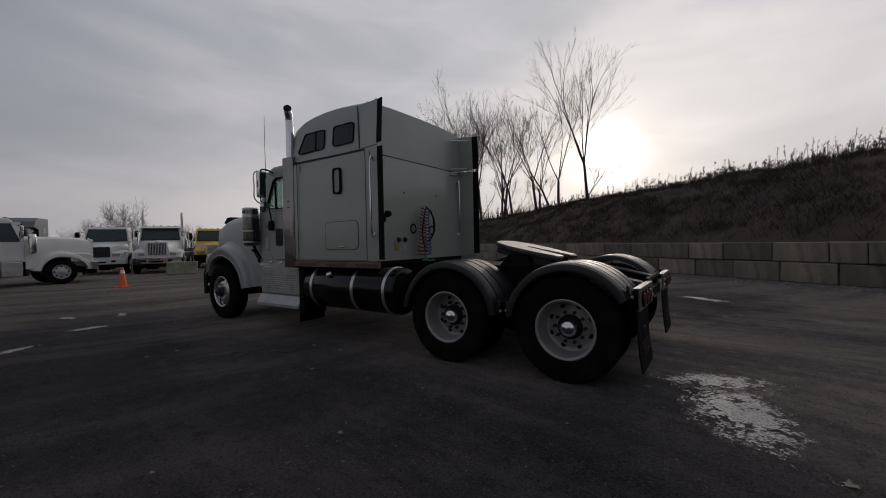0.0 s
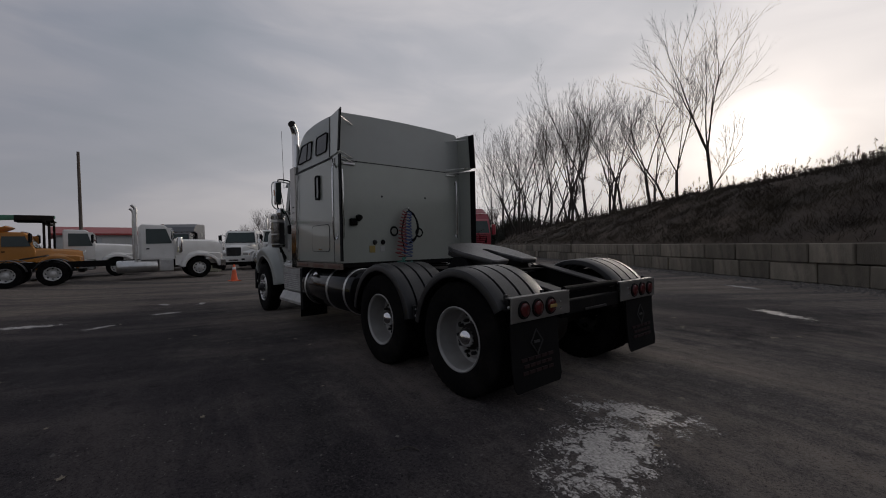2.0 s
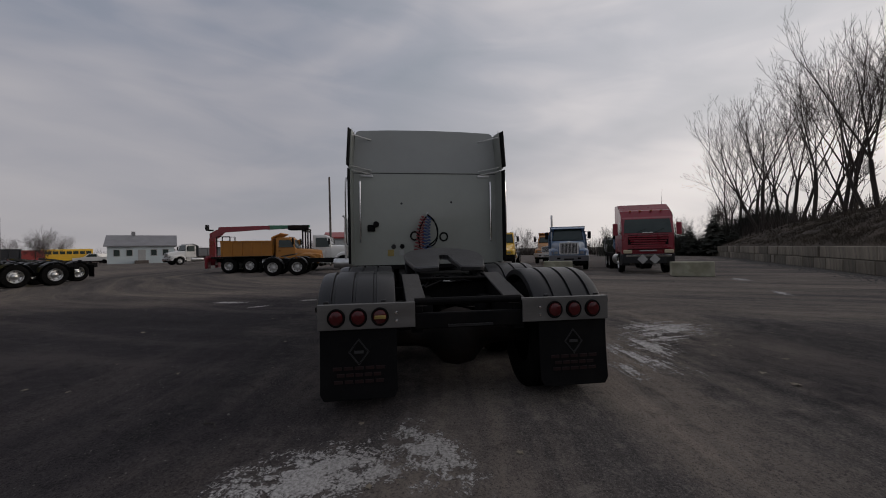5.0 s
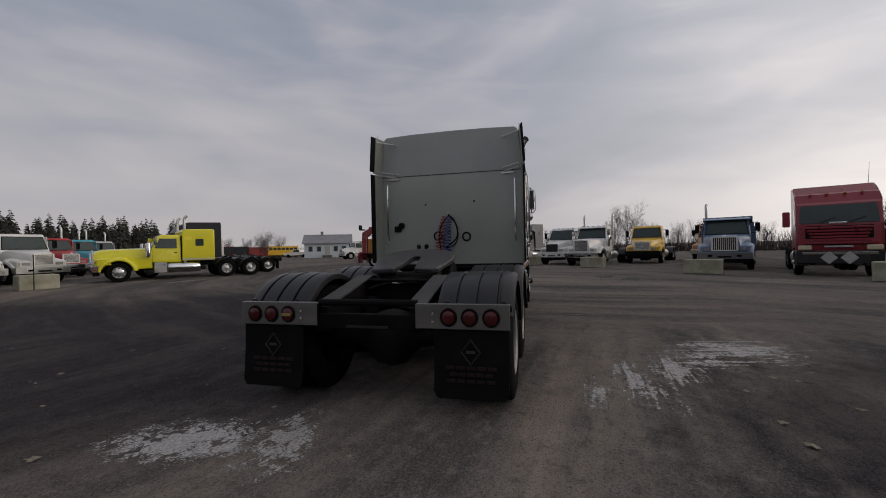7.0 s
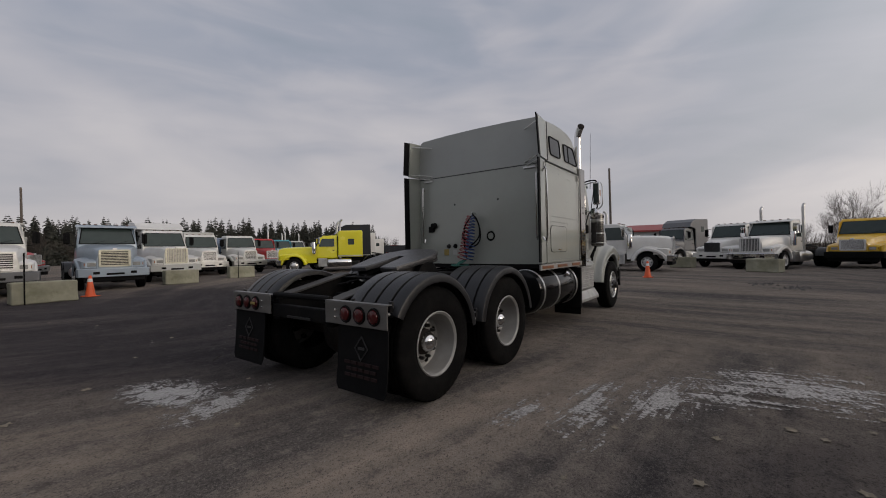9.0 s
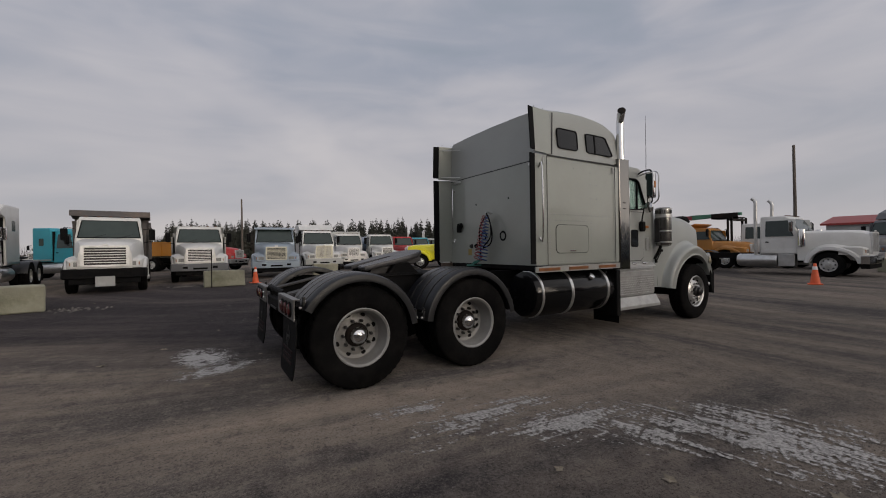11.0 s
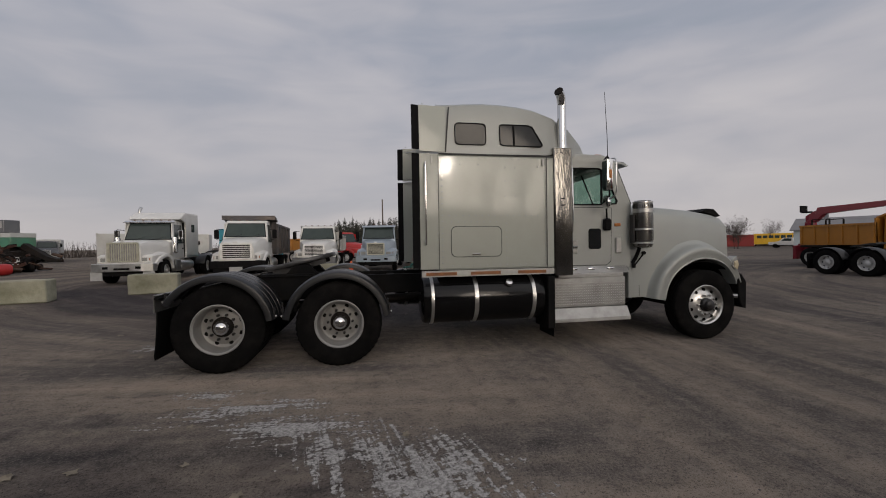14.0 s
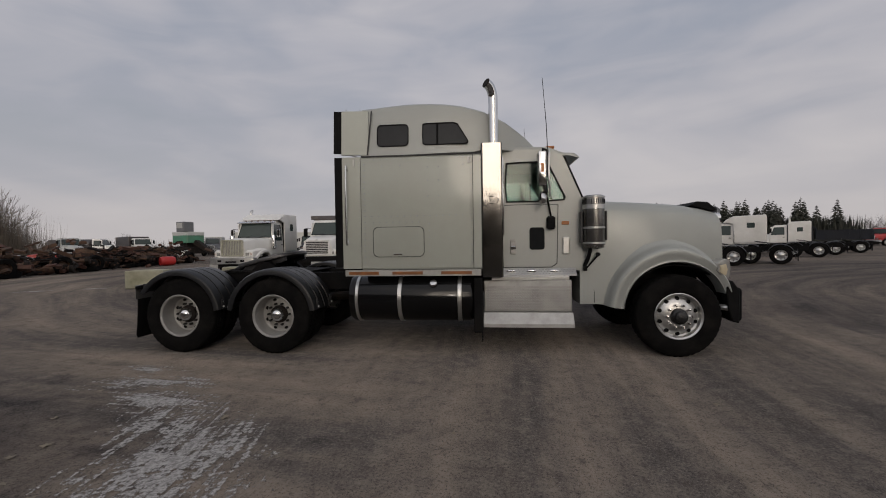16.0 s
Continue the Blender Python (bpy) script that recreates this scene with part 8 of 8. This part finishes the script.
def container(x, y, turn, mat, label, ln=12.0, h=2.6):
    T = thing("shipping_container", label, "container", pose(x, y, 0, 0, 0, turn))
    bm = box(BM(), -ln / 2, ln / 2, -1.2, 1.2, 0.1, h)
    part("body", bm, mat, T)
    n = int(ln / 0.45)
    bm = BM()
    for k in range(n):
        q = -ln / 2 + 0.25 + k * (ln - 0.5) / (n - 1)
        for s in (1, -1):
            box(bm, q - 0.09, q + 0.09, *sorted((s * 1.2, s * 1.24)), 0.25, h - 0.15)
    tagged(part("corrugation", bm, mat, T), kind="stuff")
    for s in (1, -1):
        part("door_leaf", box(BM(), -ln / 2 - 0.04, -ln / 2, *sorted((s * 0.04, s * 1.15)), 0.2, h - 0.1), mat, T)
        part("top_rail", box(BM(), -ln / 2, ln / 2, *sorted((s * 1.16, s * 1.26)), h - 0.12, h + 0.02), mat, T)


def pickup(x, y, turn, mat, label):
    T = thing("pickup", label, "pickup", pose(x, y, 0, 0, 0, turn))
    bm = BM()
    prism(bm, [(-2.6, 0.5), (2.5, 0.5), (2.6, 1.0), (1.1, 1.12), (0.5, 1.75), (-0.7, 1.78), (-0.85, 1.15), (-2.6, 1.15)], "y", -0.95, 0.95, 0.06, 2)
    part("body", bm, mat, T)
    for s in (1, -1):
        bm = BM()
        prism(bm, [(-0.6, 1.2), (0.8, 1.2), (0.42, 1.66), (-0.6, 1.68)], "y", *sorted((s * 0.94, s * 0.96)))
        part("side_window", bm, screen_glass, T)
        for wx in (-1.6, 1.6):
            bm = BM()
            lathe(bm, [(0.0, s * 0.9), (0.22, s * 0.96), (0.36, s * 0.97), (0.38, s * 0.9), (0.38, s * 0.72)], (wx, 0, 0.38), "y", 16)
            part("wheel", bm, tyre_mat, T, smooth=True)
    return T


office()
shed()
container(81, 68, -50, roof_red, "faded red shipping container beyond the yard", 6)
container(-16.5, 27.5, -62, off_white, "off-white shipping container with closed doors", 6.0, 2.55)
container(-30, 62, 10, off_white, "long white box trailer far off", 14, 3.6)
pickup(74, 51.5, 120, white_paint, "white pickup far across the yard")
pickup(83, 56, 60, white_paint, "white pickup beside the office")
pickup(100, 70, 30, red_paint, "red pickup far off")


def school_bus():
    T = thing("school_bus", "yellow school bus parked far off", "bus", pose(88, 66, 0, 0, 0, 130))
    bm = BM()
    prism(bm, [(-4.5, 0.5), (3.4, 0.5), (4.6, 0.6), (4.6, 1.4), (3.4, 1.6), (3.2, 2.8), (-4.5, 2.85)], "y", -1.2, 1.2, 0.1, 2)
    part("body", bm, school_yellow, T)
    for k in range(7):
        for s in (1, -1):
            part("window", box(BM(), -4.2 + k, -3.4 + k, *sorted((s * 1.19, s * 1.215)), 1.8, 2.4), screen_glass, T)
    for x in (-2.8, 3.2):
        for s in (1, -1):
            far_wheel(T, x, s * 1.0, s, steel_white, True, False)


school_bus()


def loader_machine(x, y, turn):
    """The green and white scrap handler on its high frame."""
    T = thing("scrap_handler", "green material handler with raised white cab among scrap", "machine", pose(x, y, 0, 0, 0, turn))
    part("undercarriage", box(BM(), -2.0, 2.0, -1.3, 1.3, 0.4, 1.3, 0.05), rust_dark, T)
    part("engine_house", box(BM(), -1.8, 1.6, -1.2, 1.2, 1.9, 3.4, 0.06), green_paint, T)
    part("stripe", box(BM(), -1.82, 1.62, -1.22, 1.22, 2.95, 3.45, 0.03), off_white, T)
    part("turntable", box(BM(), -0.8, 0.8, -0.8, 0.8, 1.3, 1.9, 0.04), rust_dark, T)
    cab = part("raised_cab", box(BM(), -1.2, 0.4, -1.0, 0.5, 3.5, 4.9, 0.04), grey_paint, T)
    part("cab_glass_pane", box(BM(), -1.24, -1.2, -0.8, 0.3, 3.9, 4.75), screen_glass, cab)
    for yy in (-1.02, 0.52):
        part("cab_glass_pane", box(BM(), -1.0, 0.2, yy - 0.02, yy + 0.02, 4.0, 4.75), white_tag, cab)
    bm = BM()
    prism(bm, [(1.2, 1.8), (1.8, 1.6), (5.0, 0.3), (6.5, 0.15), (6.5, 0.5), (5.0, 0.8), (1.9, 2.3)], "y", -0.3, 0.3, 0.03)
    part("boom", bm, rust_dark, T)
    for wx in (-1.4, 1.4):
        for s in (1, -1):
            far_wheel(T, wx, s * 1.25, s, rust, True, False)


loader_machine(-37.5, 46.5, -20)


# ---- scrap rows ----
def scrap_axle(x, y, turn, seed, z=0.0):
    rnd = random.Random(seed)
    T = thing("scrap_axle", "rusty truck axle with hubs lying in the scrap row", "axle", pose(x, y, z, rnd.uniform(-6, 6), 0, turn), "scrap axles")
    bm = BM()
    lathe(bm, [(0.0, -1.02), (0.16, -1.0), (0.19, -0.9), (0.19, -0.78), (0.10, -0.74), (0.08, -0.4), (0.11, -0.3), (0.25, -0.14), (0.28, 0.0), (0.25, 0.14), (0.11, 0.3), (0.08, 0.4), (0.10, 0.74), (0.19, 0.78), (0.19, 0.9), (0.16, 1.0), (0.0, 1.02)], (0, 0, 0.29), "y", 14)
    part("axle_housing", bm, rust, T, smooth=True)
    for s in (1, -1):
        bm = BM()
        lathe(bm, [(0.0, s * 1.0), (0.12, s * 1.02), (0.22, s * 0.98), (0.22, s * 0.82), (0.0, s * 0.8)], (0, 0, 0.29), "y", 14)
        part("brake_drum", bm, rust_dark, T, smooth=True)
    return T


def scrap_frame(x, y, turn, ln, z, seed, mat):
    rnd = random.Random(seed)
    T = thing("scrap_chassis", "stripped rusty truck chassis frame in the scrap row", "chassis", pose(x, y, z, rnd.uniform(-3, 3), rnd.uniform(-2.5, 2.5), turn), "scrap chassis")
    for s in (1, -1):
        part("rail", box(BM(), -ln / 2, ln / 2, s * 0.42 - 0.045, s * 0.42 + 0.045, 0.0, 0.27, 0.008), mat, T)
    for k in range(5):
        q = -ln / 2 + 0.3 + (ln - 0.6) * k / 4
        part("crossmember", box(BM(), q - 0.06, q + 0.06, -0.4, 0.4, 0.04, 0.22, 0.008), mat, T)
    for k in range(rnd.randint(2, 4)):
        q = rnd.uniform(-ln / 2, ln / 2)
        bm = box(BM(), q, q + rnd.uniform(0.3, 0.9), -0.6, 0.6 * rnd.random(), 0.1, rnd.uniform(0.35, 0.7), 0.04)
        part("fitting", bm, rnd.choice((rust, rust_dark)), T)
    return T


def scrap_wheel(x, y, z, turn, tilt, group="scrap wheels"):
    T = thing("old_tyre", "old worn truck wheel lying in scrap", "tyre", pose(x, y, z, tilt, 0, turn), group)
    bm = BM()
    lathe(bm, [(0.272, -0.11), (0.33, -0.14), (0.46, -0.135), (0.50, -0.09), (0.50, 0.09), (0.46, 0.135), (0.33, 0.14), (0.272, 0.11)], (0, 0, 0), "y", 20)
    part("tyre", bm, tyre_mat, T, smooth=True)
    bm = BM()
    lathe(bm, [(0.275, -0.1), (0.27, 0.1), (0.25, 0.05), (0.14, 0.02), (0.0, 0.05)], (0, 0, 0), "y", 18)
    part("rim", bm, rust, T, smooth=True)


rs = random.Random(42)
p0, p1 = Vector((-18.6, 0.5, 0)), Vector((-22.6, 27.0, 0))
dirn = (p1 - p0).normalized()
across = Vector((-dirn.y, dirn.x, 0))
head = math.degrees(math.atan2(dirn.y, dirn.x))
for k in range(26):
    p = p0.lerp(p1, (k + rs.random() * 0.7) / 26) - across * rs.uniform(-0.6, 0.9)
    scrap_axle(p.x, p.y, head + rs.uniform(-45, 45), k, rs.choice((0, 0, 0.35)))
for k in range(24):
    p = p0.lerp(p1, (k + 0.5) / 24) + across * rs.uniform(0.6, 3.0)
    scrap_frame(p.x, p.y, head + rs.uniform(-14, 14), rs.uniform(4.0, 6.5), rs.choice((0.0, 0.25, 0.55, 0.85, 1.05)), k, rs.choice((rust, rust_dark, rust_red)))
for k in range(16):
    p = p0.lerp(p1, rs.random()) - across * rs.uniform(0.2, 1.2)
    scrap_wheel(p.x, p.y, 0.5 if k % 2 else 0.16, head + rs.uniform(-30, 30), 0 if k % 2 else 88)
# bent plates, brackets and pipes filling the heap
heaps_of = [BM(), BM(), BM()]
for k in range(1650):
    p = p0.lerp(p1, rs.random()) + across * rs.gauss(0.9, 1.0)
    z = abs(rs.gauss(0.42, 0.45))
    q = BM()
    ln = rs.uniform(0.12, 0.85)
    if k % 3:
        box(q, -ln / 2, ln / 2, -0.05, rs.uniform(0.02, 0.25), -0.02, rs.uniform(0.02, 0.22))
    else:
        tube(q, [(-ln, 0, 0), (0, 0.1, 0.08), (ln, 0, 0)], rs.uniform(0.02, 0.06), 6)
    q.transform(pose(p.x, p.y, z + 0.03, rs.uniform(-30, 30), rs.uniform(-25, 25), rs.uniform(0, 360)))
    me = bpy.data.meshes.new("tmp")
    q.to_mesh(me)
    q.free()
    heaps_of[k % 3 if k % 5 else 0].from_mesh(me)
    bpy.data.meshes.remove(me)
for heap, mat, words in zip(heaps_of, (rust_dark, rust, rust_red), ("oily dark brackets, plates and pipes", "brown rusty brackets, plates and pipes", "red-brown rusty brackets and pipes")):
    tagged(part("scrap_heap", heap, mat), "low heap of " + words, "scrap", kind="stuff")
bm = BM()
lathe(bm, [(0.0, -0.5), (0.3, -0.48), (0.36, -0.3), (0.36, 0.3), (0.3, 0.48), (0.0, 0.5)], (0, 0, 0.36), "x", 18)
ob = part("red_tank", bm, red_paint, smooth=True)
ob.matrix_basis = pose(-19.8, 21.8, 0, 0, 0, 60)
tagged(ob, "dented red steel tank at the end of the scrap row", "tank")
for k, (x, y, mat) in enumerate(((-27, 9, white_paint), (-28, 13, off_white), (-27.5, 17, white_paint), (-29, 21, red_paint), (-28, 24.5, white_paint), (-30, 29, off_white), (-29, 33, white_paint), (-34, 31, navy), (-27, 5, navy))):
    bm = BM()
    prism(bm, [(-1.5, 0), (1.5, 0), (1.3, 0.8), (0.3, 1.05), (-1.4, 1.0)], "y", -0.9, 0.9, 0.14, 2)
    ob = part("scrap_hood", bm, mat, smooth=True)
    ob.matrix_basis = pose(x, y, 0.0, 0, 0, 37 * k + 20)
    tagged(ob, "discarded truck hood resting on the ground among scrap", "hood", "scrap hoods")
rack = thing("parts_rack", "black steel rack loaded with long parts", "rack", pose(-26.5, 12.0, 0, 0, 0, head))
for x in (-1.2, 1.2):
    for y in (-0.5, 0.5):
        part("post", box(BM(), x - 0.05, x + 0.05, y - 0.05, y + 0.05, 0, 3.2), rust_dark, rack)
for z in (1.6, 2.1, 2.6, 3.1):
    part("shelf", box(BM(), -1.5, 1.5, -0.55, 0.55, z, z + 0.12), rust_dark, rack)
for k, (x, y, h, c) in enumerate(((-42, 44, -30, white_paint), (-46, 38, -20, off_white), (-50, 47, 20, white_paint), (-38, 52, -60, grey_paint), (-24, 50, -40, white_paint), (-20, 47, -70, navy), (-15, 52, -100, white_paint), (54, -42, 170, white_paint), (52.5, -46.5, 170, grey_paint), (57, -36, 150, off_white))):
    parked_truck("truck parked far off at the yard's edge", (x, y), h, c, body=("box", "bare", "tank")[k % 3], body_mat=off_white if k % 2 else dump_grey, group="far trucks")
parked_truck("red tractor unit far across the yard", (63, 60), 200, red_paint, body="bare", group="far trucks")

# ---- stones and leaves on the yard ----
rp = random.Random(9)
verts, faces = [], []
for k in range(11000):
    a, r = rp.uniform(0, 2 * math.pi), 1.5 + 9 * rp.random() ** 0.8
    x, y = 1.5 + r * math.cos(a) * 1.15, r * math.sin(a)
    if noise.noise((x * 0.8, y * 0.8, 5.0)) < rp.uniform(-0.35, 0.5):
        continue
    s = rp.uniform(0.003, 0.009) if k % 60 else rp.uniform(0.010, 0.022)
    n = len(verts)
    t = rp.uniform(0, 6.28)
    for i in range(5):
        q = s * rp.uniform(0.7, 1.25)
        verts.append((x + q * math.cos(t + i * 1.257), y + q * math.sin(t + i * 1.257), 0.0))
    verts.append((x + s * rp.uniform(-.3, .3), y + s * rp.uniform(-.3, .3), s * rp.uniform(0.4, 0.9)))
    faces += [(n + i, n + (i + 1) % 5, n + 5) for i in range(5)]
# small heaps of rubble by the barrier blocks
heaps = [(-1.7, 14.2, 0.0) for _ in range(70)] + [(14.4, -4.0, 0.0) for _ in range(50)] + [(13.3, -4.85, 0.0) for _ in range(50)] + [(-4.0, 8.3, 0.0) for _ in range(45)]
for hx, hy, _ in heaps:
    x, y = hx + rp.gauss(0, 0.30), hy + rp.gauss(0, 0.22)
    s = rp.uniform(0.02, 0.06)
    n = len(verts)
    t = rp.uniform(0, 6.28)
    for i in range(5):
        q = s * rp.uniform(0.7, 1.25)
        verts.append((x + q * math.cos(t + i * 1.257), y + q * math.sin(t + i * 1.257), 0.0))
    verts.append((x, y, s * rp.uniform(0.6, 1.1)))
    faces += [(n + i, n + (i + 1) % 5, n + 5) for i in range(5)]
# crushed stone along the foot of the wall
for k in range(9000):
    s_, d_ = rp.uniform(-14, 40), -abs(rp.gauss(0.0, 0.55)) - 0.03
    p = WALL_P + WALL_D * s_ + WALL_N * d_
    s = rp.uniform(0.014, 0.055) if k % 12 else rp.uniform(0.05, 0.09)
    n = len(verts)
    t = rp.uniform(0, 6.28)
    for i in range(5):
        q = s * rp.uniform(0.7, 1.25)
        verts.append((p.x + q * math.cos(t + i * 1.257), p.y + q * math.sin(t + i * 1.257), 0.0))
    verts.append((p.x, p.y, s * rp.uniform(0.5, 0.9)))
    faces += [(n + i, n + (i + 1) % 5, n + 5) for i in range(5)]
me = bpy.data.meshes.new("loose_stones")
me.from_pydata(verts, [], faces)
me.materials.append(stone_mat)
tagged(new("loose_stones", me), "loose grey stones scattered over the yard", "stones", kind="stuff")
verts, faces = [], []
spots = [(-0.57, -3.2), (-0.2, -3.22), (0.2, -3.95), (0.95, -3.7), (2.0, -3.15), (-1.29, -3.34), (2.84, -4.44), (1.55, -4.29), (-1.8, 1.95), (-2.41, 1.4), (3.76, 4.89), (-0.3, 4.08)]
for k in range(110):
    a, r = rp.uniform(0, 2 * math.pi), 2 + 10 * rp.random()
    x, y = spots[k] if k < len(spots) else (1.5 + r * math.cos(a), r * math.sin(a))
    s, t = rp.uniform(0.040, 0.055) if k < len(spots) else rp.uniform(0.018, 0.036), rp.uniform(0, 6.28)
    n = len(verts)
    verts.append((x, y, 0.010))
    for i in range(10):
        q = s * (rp.uniform(0.9, 1.15) if i % 2 == 0 else rp.uniform(0.45, 0.7))
        verts.append((x + q * math.cos(t + i * 0.628), y + q * math.sin(t + i * 0.628), 0.004 + rp.uniform(0.0, 0.35) * s))
    faces += [(n, n + 1 + i, n + 1 + (i + 1) % 10) for i in range(10)]
me = bpy.data.meshes.new("fallen_leaves")
me.from_pydata(verts, [], faces)
me.materials.append(leaf_mat)
tagged(new("fallen_leaves", me), "dry leaves scattered on the asphalt", "leaves", kind="stuff")

bm = BM()
tube(bm, smooth_line([(-0.10, 0.05, 0.008), (-0.03, 0.0, 0.016), (0.04, 0.03, 0.012), (0.10, -0.04, 0.008)], 4), 0.006, 6, taper=0.003)
ob = part("stick", bm, bark, smooth=True)
ob.matrix_basis = pose(-0.45, 2.08, 0, 0, 0, 60)
tagged(ob, "small bent stick lying on the asphalt", "stick")
